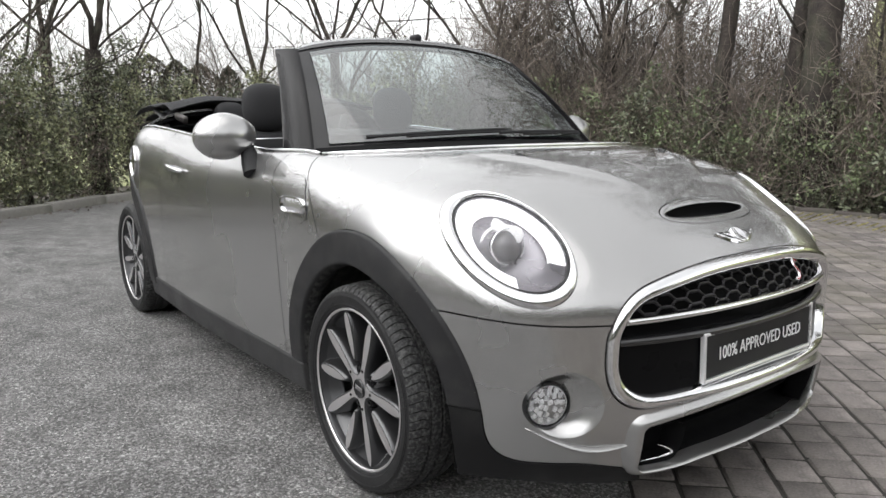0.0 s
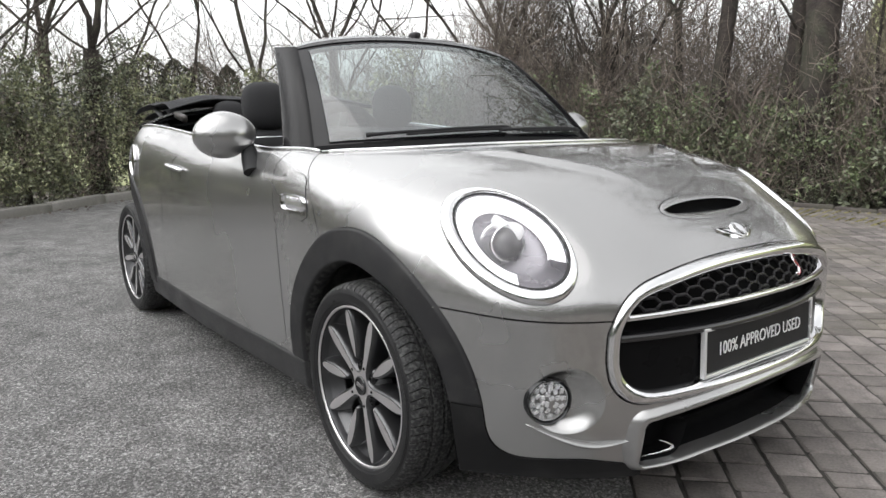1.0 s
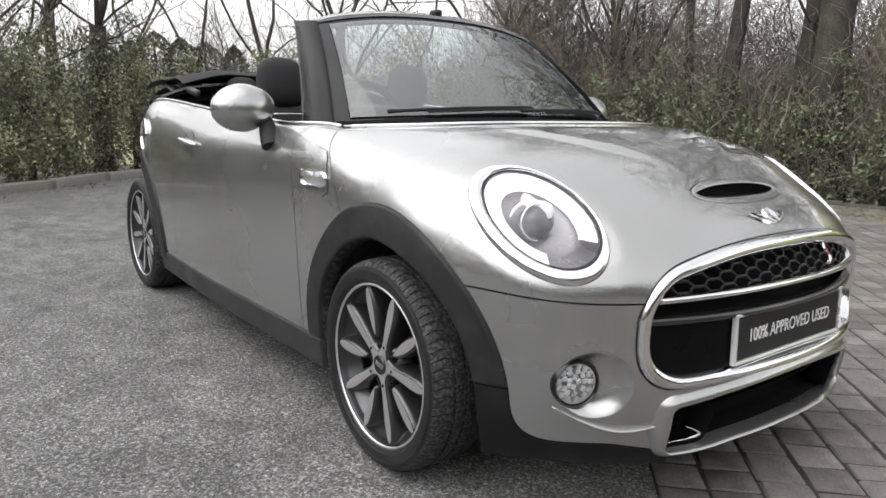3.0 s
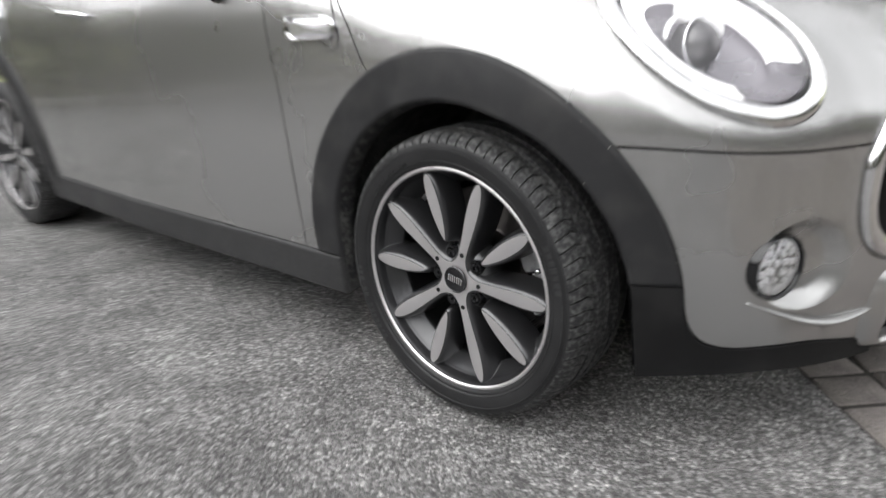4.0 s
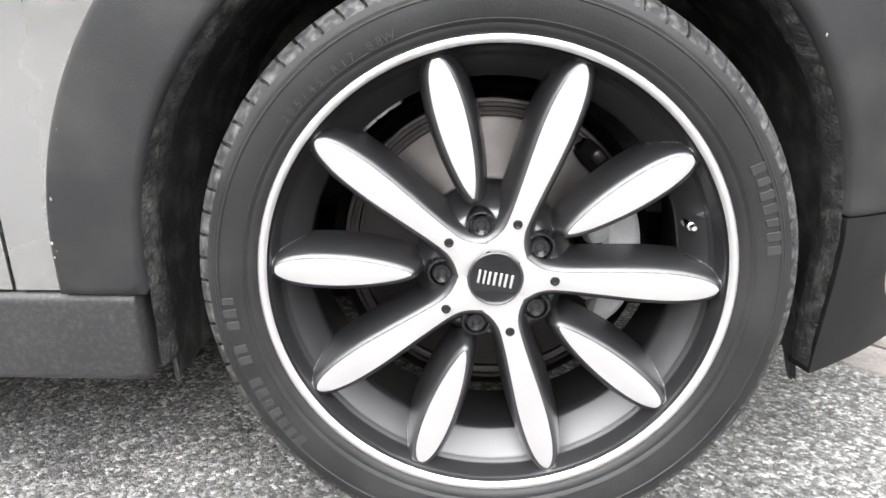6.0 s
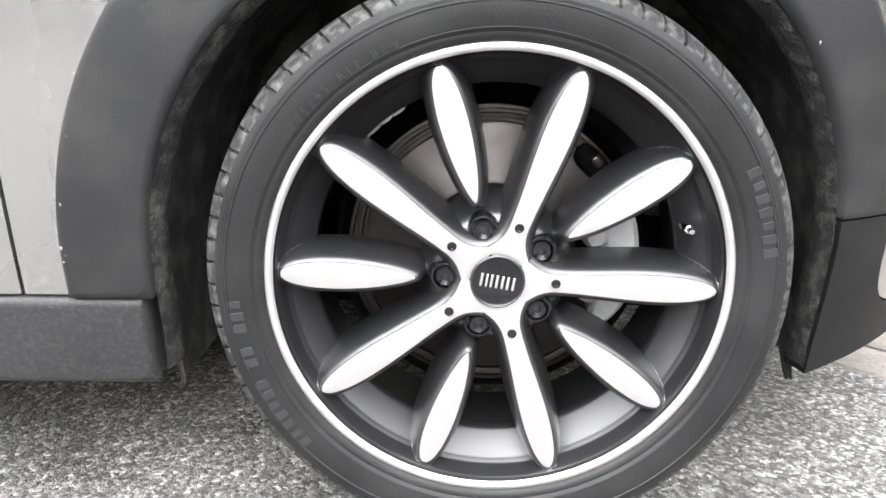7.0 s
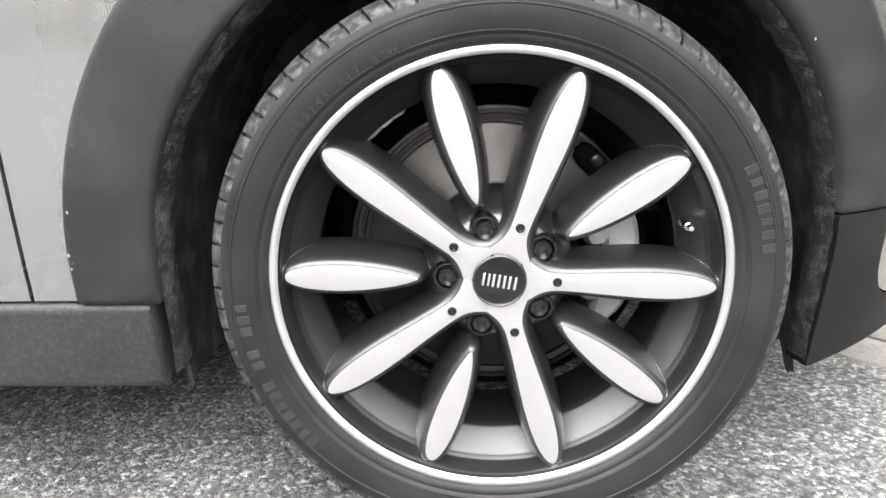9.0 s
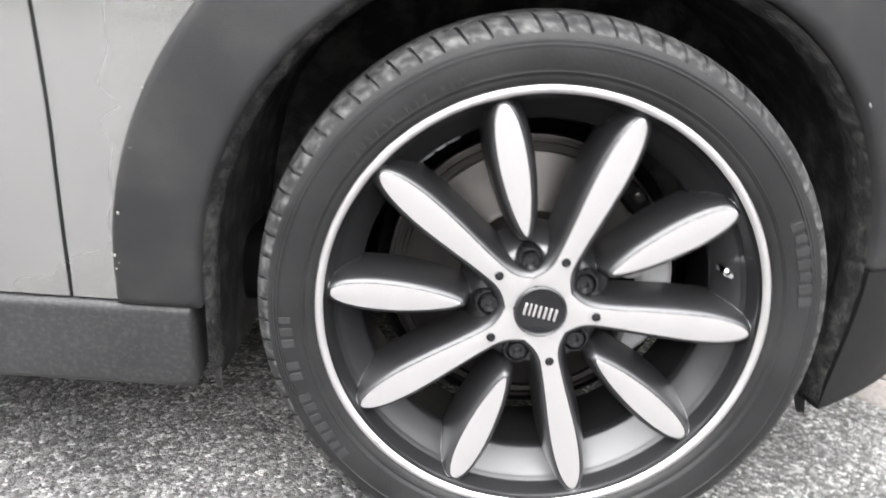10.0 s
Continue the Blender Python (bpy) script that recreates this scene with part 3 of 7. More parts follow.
def chin(x, y, z):
    """Below zero in the black lower edge under the front bumper."""
    a = z - (0.238 - 0.03 * smooth_step(0.6, 0.7, x))
    b = np.where(x > 0, front_arch_out(x, y, z), 1.0)
    h = np.clip(0.5 + 0.5 * (b - a) / 0.09, 0, 1)
    return b * (1 - h) + a * h - 0.09 * h * (1 - h)


def seam_z(x, y, z):
    return 0.612 - 0.016 * smooth_step(0.33, 0.6, x)


def shut_x(x, y, z):
    return -0.40 + 0.78 * (0.966 - z) + 0.02 * np.sin(np.clip((z - 0.74) / 0.226, 0, 1) * np.pi)


def cowl_x(x, y, z):
    return -0.048 - 0.342 * np.clip(np.abs(y) / 0.725, 0, 1.05) ** 4


def door_x(x, y, z):
    return curve(z, [0.25, 0.45, 0.62, 0.8, 1.0], [-0.501, -0.500, -0.510, -0.535, -0.56])


def door_end_x(x, y, z):
    return curve(z, [0.25, 0.5, 0.8, 1.0], [-1.845, -1.80, -1.77, -1.745])


def sill_z(x, y, z):
    return 0.281 + 0 * x


def belt(x, y, z):
    """Below zero in the opening over the seats and behind the windscreen's foot."""
    edge = 0.775 - 0.05 * smooth_step(-0.75, -0.42, x)
    a = np.abs(y) - edge
    b = x - cowl_x(x, y, z) + 0.008
    c = -2.33 - x
    return np.maximum(np.maximum(a, b), np.maximum(c, 0.72 - z))


def lamp(scale):
    def g(x, y, z):
        dx, dy, dz = x - LAMP_C.x, -np.abs(y) - LAMP_C.y, z - LAMP_C.z
        u = dx * LAMP_U.x + dy * LAMP_U.y + dz * LAMP_U.z
        v = dx * LAMP_V.x + dy * LAMP_V.y + dz * LAMP_V.z
        w = dx * LAMP_N.x + dy * LAMP_N.y + dz * LAMP_N.z
        return np.where(w > -0.25, (np.hypot(u / LAMP_A, v / LAMP_B) - scale) * LAMP_B, 1.0)
    return g


def blend_max(a, b, k=0.03):
    """The larger of two, with a rounded corner."""
    h = np.clip(0.5 + 0.5 * (a - b) / k, 0, 1)
    return b + (a - b) * h + k * h * (1 - h)


def grille_out(inset=0.0):
    """The mouth, seen from the front: wide hips, narrower brow."""
    def g(x, y, z):
        ay = np.abs(y)
        half = curve(z, [0.37, 0.42, 0.46, 0.505, 0.555, 0.60, 0.64, 0.68, 0.71, 0.725], [0.492, 0.506, 0.516, 0.521, 0.520, 0.507, 0.484, 0.440, 0.365, 0.24]) - inset
        top = 0.722 - 0.030 * (ay / 0.36) ** 2.6 - inset
        bottom = 0.380 + 0.018 * (1 - (ay / 0.5) ** 2) + inset
        r = blend_max(blend_max(ay - half, z - top), bottom - z, 0.085) - 0.004
        return np.where(x > 0.3, r, 1.0)
    return g


def slot_top(ay):
    return 0.336 + 0.046 * np.clip(1 - (ay / 0.44) ** 2, 0, 1)


def slot_low(ay):
    return 0.211 + 0.012 * smooth_step(0.40, 0.22, ay) + 0.010 * np.clip(1 - (ay / 0.30) ** 2, 0, 1)


def intake(inset=0.0):
    """The low slot below the mouth, open downwards."""
    def g(x, y, z):
        ay = np.abs(y)
        return np.where(x > 0.3, blend_max(z - slot_top(ay), ay - 0.448, 0.03) + inset, 1.0)
    return g


FOG_C, FOG_R = (-0.598, 0.397), 0.084


def fog(r):
    def g(x, y, z):
        return np.where(x > 0.3, np.hypot((np.abs(y) + FOG_C[0]) * 1.15, z - FOG_C[1]) - r, 1.0)
    return g


def scoop(x, y, z):
    a = np.hypot((x - 0.553) / 0.052, y / 0.205)
    return np.where(z > 0.7, (a - 1) * 0.05, 1.0)


def front_half(x, y, z):
    return -x - 0.55


car = thing("car", "silver two-door convertible with its black roof folded, parked on tarmac", "car")

MAIN = [ahead(lambda x, y, z: np.maximum(shut_x(x, y, z), np.where(z > 0.93, cowl_x(x, y, z), -9)) + GAP),
        over(lambda x, y, z: seam_z(x, y, z) + GAP), outside(front_arch_out, GAP), outside(lamp(1.0), 0.001), outside(grille_out(), GAP), outside(scoop, 0.001)]
bonnet = panel("bonnet", MAIN, PAINT, car, "silver clamshell bonnet with shut lines", both=True)
panel("front_bumper", [under(lambda x, y, z: seam_z(x, y, z) - GAP), outside(chin, GAP), ahead(lambda x, y, z: 0.1 + 0 * x), outside(grille_out(), GAP), outside(intake(), 0.0), outside(fog(FOG_R), 0.0)],
      PAINT, car, "silver bumper", depth=0.02, both=True)
both_sides(lambda left: panel("chin_spoiler", [chin, lambda x, y, z: 0.41 - np.abs(y), outside(arch_zone(FRONT_ARCH, ARCH_IN)), ahead(lambda x, y, z: 0.30 + 0 * x), under(lambda x, y, z: 0.367 + 0 * x), over(lambda x, y, z: curve(x, [0.3, 0.36, 0.42, 0.5, 0.8], [0.173, 0.175, 0.181, 0.186, 0.172]))],
      CHIN, car, "black plastic lower edge", lift=0.004, depth=0.03, left=left))


def side_panels(left):
    panel("scuttle_panel", [behind(lambda x, y, z: shut_x(x, y, z) - GAP), ahead(lambda x, y, z: door_x(x, y, z) + GAP), outside(front_arch_out, GAP), over(lambda x, y, z: sill_z(x, y, z) + GAP), outside(belt, 0.0)],
          PAINT, car, left=left)
    door = panel("door", [behind(lambda x, y, z: door_x(x, y, z) - GAP), ahead(lambda x, y, z: door_end_x(x, y, z) + GAP), over(lambda x, y, z: sill_z(x, y, z) + GAP), outside(belt, 0.0)],
                 PAINT, car, "silver door, closed", left=left)
    panel("rear_quarter", [behind(lambda x, y, z: door_end_x(x, y, z) - GAP), outside(arch_zone(REAR_ARCH, 0.452), GAP), over(lambda x, y, z: 0.281 + GAP + 0 * x), outside(belt, 0.0)], PAINT, car, left=left)
    panel("arch_cladding", [front_arch_out, outside(arch_zone(FRONT_ARCH, ARCH_IN)), over(lambda x, y, z: np.where(x < 0, 0.281, 0.369 + 0 * x) + 0.001)],
          PLASTIC, car, "black plastic wheel arch trim", lift=0.010, depth=0.035, left=left, round_edge=0.004)
    panel("arch_cladding", [arch_zone(REAR_ARCH, 0.452), outside(arch_zone(REAR_ARCH, 0.345)), over(lambda x, y, z: 0.24 + 0 * x)],
          PLASTIC, car, "black plastic wheel arch trim", lift=0.010, depth=0.035, left=left, round_edge=0.004)
    panel("sill", [under(lambda x, y, z: sill_z(x, y, z) - 0.003), over(lambda x, y, z: 0.176 + 0 * x), behind(lambda x, y, z: -0.376 + 0 * x), ahead(lambda x, y, z: -WHEELBASE + 0.352 + 0 * x)],
          SILLMAT, car, "dusty black sill", lift=0.006, depth=0.05, left=left, round_edge=0.004)
    return door


DOORS = [side_panels(False), side_panels(True)]
panel("rear_valance", [under(lambda x, y, z: 0.281 - GAP + 0 * x), behind(lambda x, y, z: -2.86 + 0 * x)], PLASTIC, car, both=True)
# a dark shell added behind the gaps, so that they stay black
panel("inner_shell", [outside(arch_zone(FRONT_ARCH, 0.385)), outside(arch_zone(REAR_ARCH, 0.375)), outside(belt, -0.02), outside(lamp(1.02)), outside(grille_out(-0.01)), outside(intake(-0.012)), outside(fog(FOG_R + 0.006)), outside(scoop, -0.004), over(lambda x, y, z: 0.19 + 0 * x)],
      VOID, car, "black shell added behind the panel gaps", lift=-0.022, depth=0.01, both=True)
# plain dark box added out of sight to block light under the body
floorpan = rounded_box(2.9, 1.2, 0.10, 0.03)
part("floorpan", *moved(floorpan, pose(-1.15, 0, 0.24)), VOID, car, "dark underside")


# ---- wheels ----
def wheel_well(x0, left):
    """Felt-lined arch over a wheel."""
    n = 28
    vs, fs = [], []
    angles = [radians(-16) + radians(223) * i / n for i in range(n + 1)]
    ex, ez = np.array([x0 + 0.372 * math.cos(a) for a in angles]), np.array([0.318 + 0.362 * math.sin(a) for a in angles])
    edge = cast(np.stack([ex, 0 * ex, ez], -1), np.repeat([[0, -1.0, 0]], n + 1, 0))[:, 1]
    ys = [0.030, 0.050, -0.62, -0.44]
    rs = [0.360, 0.374, 0.378, 0.378]
    for a, e in zip(angles, edge):
        for q, r in zip(ys, rs):
            y = e + q if q > 0 else q
            wob = 0.004 * math.sin(9 * a + 3) * (q < 0) + 0.018 * float(smooth_step(0.05, 0.30, r * math.cos(a)))
            reach = math.cos(a) if math.sin(a) > 0 else math.copysign(1.0, math.cos(a))
            vs.append((x0 + (r + wob) * reach, y, 0.318 + (r + wob) * math.sin(a)))
    k = len(ys)
    for i in range(n):
        for j in range(k - 1):
            a = i * k + j
            fs.append((a, a + 1, a + k + 1, a + k))
    back = len(vs)
    vs.append((x0, -0.44, 0.318))
    for i in range(n):
        fs.append((i * k + k - 1, back, (i + 1) * k + k - 1))
    p = (vs, fs)
    return mirrored(p) if left else p


for x0 in (0.003, REAR_ARCH[0]):
    for left in (False, True):
        part("wheel_liner", *wheel_well(x0, left), LINER, car, "dirty black felt liner", sharp=60)



def liner_flange(x0, left):
    """The liner's outer lip: a ragged felt strip round the arch, thick with road dirt."""
    n, rows = 150, 9
    angles = [radians(-21) + radians(222) * i / n for i in range(n + 1)]
    vs, fs = [], []
    reach = [(math.cos(a) if math.sin(a) > 0 else math.copysign(1.0, math.cos(a))) for a in angles]
    ex = np.array([x0 - 0.006 + 0.360 * c for c in reach])
    ez = np.array([0.318 + 0.356 * math.sin(a) for a in angles])
    edge = cast(np.stack([ex, 0 * ex, np.maximum(ez, 0.22)], -1), np.repeat([[0, -1.0, 0]], n + 1, 0))[:, 1]
    for a, c, e in zip(angles, reach, edge):
        far = 0.016 * float(smooth_step(0.05, 0.30, 0.35 * math.cos(a)))
        for k in range(rows):
            q = k / (rows - 1)
            rough_ = noise.noise(Vector((a * 22, q * 5, x0))) * 0.0035 + noise.noise(Vector((a * 70, q * 14, x0 + 5))) * 0.0022
            r = 0.3555 - 0.010 * math.sin(math.pi * min(1, q * 1.2)) + 0.012 * q * q + far + rough_ * (0.3 + q)
            vs.append((x0 - 0.006 + r * c, e + 0.004 + 0.075 * q + rough_, 0.318 + r * math.sin(a)))
    for i in range(n):
        for k in range(rows - 1):
            a = i * rows + k
            fs.append((a, a + 1, a + rows + 1, a + rows))
    p = vs, fs
    return mirrored(p) if left else p


for x0 in (0.0, REAR_ARCH[0] + 0.006):
    for left in (False, True):
        part("liner_flange", *liner_flange(x0, left), FLANGE, car, "ragged liner lip caked with grey road dirt")

for left in (False, True):
    # a thin torn rubber flap hangs ahead of the wheel
    rows_ = []
    for k in range(7):
        q = k / 6
        rows_.append([(0.352 + 0.020 * q + 0.004 * math.sin(5 * q), -0.735 + 0.10 * u, 0.262 - (0.092 + 0.016 * math.sin(9 * u + 1)) * q) for u in np.linspace(0, 1, 12)])
    front, back_ = loft(rows_, closed=False), loft([[(x - 0.005, y, z) for x, y, z in r] for r in reversed(rows_)], closed=False)
    p = join(front, back_)
    part("air_deflector", *(mirrored(p) if left else p), LINER, car, "black rubber flap ahead of the wheel", sharp=50)

# the wheel stands round the y axis; its outer face looks to -y; y = 0 is the wheel's hub face
PHASE = radians(-1.5)
PITCH = 78


def tyre_angles():
    out = []
    for i in range(PITCH):
        a = 2 * math.pi * i / PITCH
        w = 2 * math.pi / PITCH * (1 + 0.12 * math.sin(i * 2.4))
        out += [a, a + 0.0018, a + 0.0102, a + 0.0120, a + 0.56 * w]
    return out


def tyre_mesh():
    prof = [(0.2300, -0.006), (0.2360, -0.017), (0.2405, -0.0245), (0.2450, -0.0275), (0.2480, -0.0275), (0.2500, -0.0295), (0.2518, -0.0305), (0.2526, -0.0297), (0.2650, -0.0330), (0.2745, -0.0326), (0.2754, -0.0336), (0.2766, -0.0334), (0.2774, -0.0318), (0.2800, -0.0318), (0.2808, -0.0302), (0.2870, -0.0285)]
    side = len(prof)
    prof += [(0.2905, -0.0270), (0.2965, -0.0205), (0.3015, -0.0100), (0.3045, 0.0040), (0.3055, 0.0200), (0.3060, 0.0240), (0.2990, 0.0250), (0.2990, 0.0330), (0.3070, 0.0340), (0.3080, 0.0600), (0.3010, 0.0610), (0.3010, 0.0700), (0.3080, 0.0710),
             (0.3080, 0.1000), (0.3010, 0.1010), (0.3010, 0.1100), (0.3070, 0.1110), (0.3050, 0.1400), (0.2960, 0.1640), (0.2800, 0.1720), (0.2450, 0.1650), (0.2300, 0.1500)]
    angles = tyre_angles()
    vs, fs = [], []
    k = len(prof)
    for j, a in enumerate(angles):
        slot = j % 5 in (1, 2)
        for i, (r, y) in enumerate(prof):
            lean = 0.0
            if i >= side + 1 and y < 0.02:
                lean = 0.030 * ((y + 0.027) / 0.047) ** 0.7
            q = r - (0.0055 if slot and side <= i <= side + 4 else 0.0)
            b = a + lean
            vs.append((q * math.cos(b), y, q * math.sin(b)))
    s = len(angles)
    mats = []
    for j in range(s):
        for i in range(k - 1):
            a, b = j * k + i, ((j + 1) % s) * k + i
            fs.append((a, a + 1, b + 1, b))
            mats.append(1 if i >= side - 1 and i < k - 4 else 0)
    return vs, fs, mats


def long_half(r):
    """Half width of a long spoke's face at radius r: flared hub, slim waist, leaf-shaped end."""
    w = min(0.0096 + 0.0046 * float(smooth_step(0.060, 0.165, r)) + 0.0127 * (max(0.0, 0.062 - r) / 0.0313) ** 2.2, 0.728 * r)
    q = max(0.0, (r - 0.158) / 0.0665)
    return max(0.0006, w * max(0.0, 1 - q**2.5) ** 0.52)


def short_half(r):
    s = (r - 0.0855) / 0.1390
    return max(0.0006, 0.0141 * (max(s, 0) / 0.58) ** 0.72 * (max(1 - s, 0) / 0.42) ** 0.46)


def petal(r0, r1, half, y0, y1, steps=22):
    """Outline of a spoke's bright face: rows of (r, half width, y), closer together at the ends."""
    out = []
    for i in range(steps + 1):
        s = 0.5 - 0.5 * math.cos(math.pi * i / steps)
        r = r0 + (r1 - r0) * s
        out.append((r, half(r), y0 + (y1 - y0) * s))
    return out


def spoke_face(rows, a, crown=0.0006):
    vs, fs = [], []
    c, s = math.cos(a), math.sin(a)
    cols = (-1, -0.6, 0, 0.6, 1)
    for r, w, y in rows:
        for q in cols:
            u = q * w
            vs.append((r * c - u * s, y + crown * q * q, r * s + u * c))
    k = len(cols)
    for i in range(len(rows) - 1):
        for j in range(k - 1):
            b = i * k + j
            fs.append((b, b + 1, b + k + 1, b + k))
    return vs, fs


def soft_low(a, b, k):
    """The smaller of two, with a rounded corner."""
    h = np.clip(0.5 + 0.5 * (b - a) / k, 0, 1)
    return b + (a - b) * h - k * h * (1 - h)


LONG_ROWS = petal(0.024, 0.2245, long_half, -0.0075, -0.0150, 90)
SHORT_ROWS = petal(0.0860, 0.2240, short_half, -0.0105, -0.0150, 90)


def casting_depth(x, z):
    """Depth of the grey casting: flanks that fall away from every bright face, saddles at the hub, a ledge and cone at the rim."""
    def drop(rows, turn_):
        c, d = math.cos(turn_), math.sin(turn_)
        px, pz = x * c + z * d, z * c - x * d
        rr, hw, yy = (np.array(k) for k in zip(*rows))
        inside = (np.abs(pz) < np.interp(px, rr, hw)) & (px > rr[0]) & (px < rr[-1])
        near = np.full(x.shape, 9.0)
        for q in range(len(rr) - 1):
            ax, az, ux, uz = rr[q], hw[q], rr[q + 1] - rr[q], hw[q + 1] - hw[q]
            t = np.clip(((px - ax) * ux + (np.abs(pz) - az) * uz) / (ux * ux + uz * uz), 0, 1)
            near = np.minimum(near, np.hypot(px - ax - t * ux, np.abs(pz) - az - t * uz))
        near = np.where(inside, 0.0, near)
        return np.interp(px, rr, yy) + 0.0010 + 0.3 * near + 110 * near**2 + 9.5e7 * np.minimum(near, 0.03) ** 5

    r = np.hypot(x, z)
    y = soft_low(soft_low(drop(LONG_ROWS, 0.0), drop(SHORT_ROWS, math.pi / 5), 0.012), drop(SHORT_ROWS, -math.pi / 5), 0.012)
    y = soft_low(y, 0.0055 + 0.085 * np.clip((r - 0.058) / 0.036, 0, None) ** 2.2, 0.016)
    rim = np.interp(r, [0.1980, 0.1990, 0.2195, 0.2215, 0.2240, 0.2290], [0.075, 0.038, 0.0110, 0.0075, 0.0035, -0.0165])
    return soft_low(y, rim, 0.0022)


def casting(nr=170, na=176):
    """The grey casting as one flowing sheet with holes between the spokes."""
    r, t = np.meshgrid(np.linspace(0.024, 0.2290, nr), np.linspace(-math.pi / 5, math.pi / 5, na + 1), indexing="ij")
    x, z = (r * np.cos(t)).ravel(), (r * np.sin(t)).ravel()
    k = na + 1
    q = (np.arange(nr - 1)[:, None] * k + np.arange(na)[None]).ravel()
    tri = np.concatenate([np.stack([q, q + k, q + k + 1], -1), np.stack([q, q + k + 1, q + 1], -1)])
    v, tri = clip(np.stack([x, casting_depth(x, z), z], -1), tri, lambda x_, y_, z_: y_ - 0.050)
    h = 2.5e-4
    fx = (casting_depth(v[:, 0] + h, v[:, 2]) - casting_depth(v[:, 0] - h, v[:, 2])) / (2 * h)
    fz = (casting_depth(v[:, 0], v[:, 2] + h) - casting_depth(v[:, 0], v[:, 2] - h)) / (2 * h)
    n = np.stack([fx, -np.ones(len(v)), fz], -1)
    n /= np.linalg.norm(n, axis=1, keepdims=True)
    vs, fs, ns = [], [], []
    for i in range(5):
        c, d = math.cos(PHASE + 2 * math.pi * i / 5), math.sin(PHASE + 2 * math.pi * i / 5)
        m = np.array([[c, 0, d], [0, 1, 0], [-d, 0, c]])
        vs.append(v @ m)
        ns.append((n @ m)[tri].reshape(-1, 3))
        fs.append(tri + i * len(v))
    return np.concatenate(vs), [tuple(f) for f in np.concatenate(fs)], np.concatenate(ns)


def arc_letters(text, radius, mid, size, depth, step, y):
    """Raised marks standing round the tyre's wall, read from outside, tops outward; bars for '#'."""
    out = []
    n = len(text)
    for i, ch in enumerate(text):
        if ch == " ":
            continue
        a = mid - (i - (n - 1) / 2) * step
        p = moved(rounded_box(size * 0.55, size * 0.92, 2 * depth, depth * 0.6, 1), pose(0, 0, 0)) if ch == "#" else letters(ch, size, depth)
        # letter x runs along the rim, letter y outward, letter z to -y
        m = Matrix(((math.sin(a), math.cos(a), 0, radius * math.cos(a)), (0, 0, -1, y), (-math.cos(a), math.sin(a), 0, radius * math.sin(a)), (0, 0, 0, 1)))
        out.append(moved(p, m))
    return join(*out)


def arc_block(lo, hi, ri, ro, y0, y1, n=14):
    """A block bent round the axle between two angles, with rounded ends and chamfered front edges."""
    vs, fs = [], []
    c = min(0.006, (ro - ri) * 0.2)
    for i in range(n + 1):
        b = radians(lo + (hi - lo) * i / n)
        t = abs(2 * i / n - 1)
        a, o = ri + (ro - ri) * 0.16 * t**4, ro - (ro - ri) * 0.22 * t**4
        for r, y in ((a, y0 + c), (a + c, y0), (o - c, y0), (o, y0 + c), (o, y1), (a, y1)):
            vs.append((r * math.cos(b), y, r * math.sin(b)))
    for i in range(n):
        for j in range(6):
            fs.append((i * 6 + j, i * 6 + (j + 1) % 6, (i + 1) * 6 + (j + 1) % 6, (i + 1) * 6 + j))
    return vs, fs + [tuple(reversed(range(6))), tuple(range(n * 6, n * 6 + 6))]


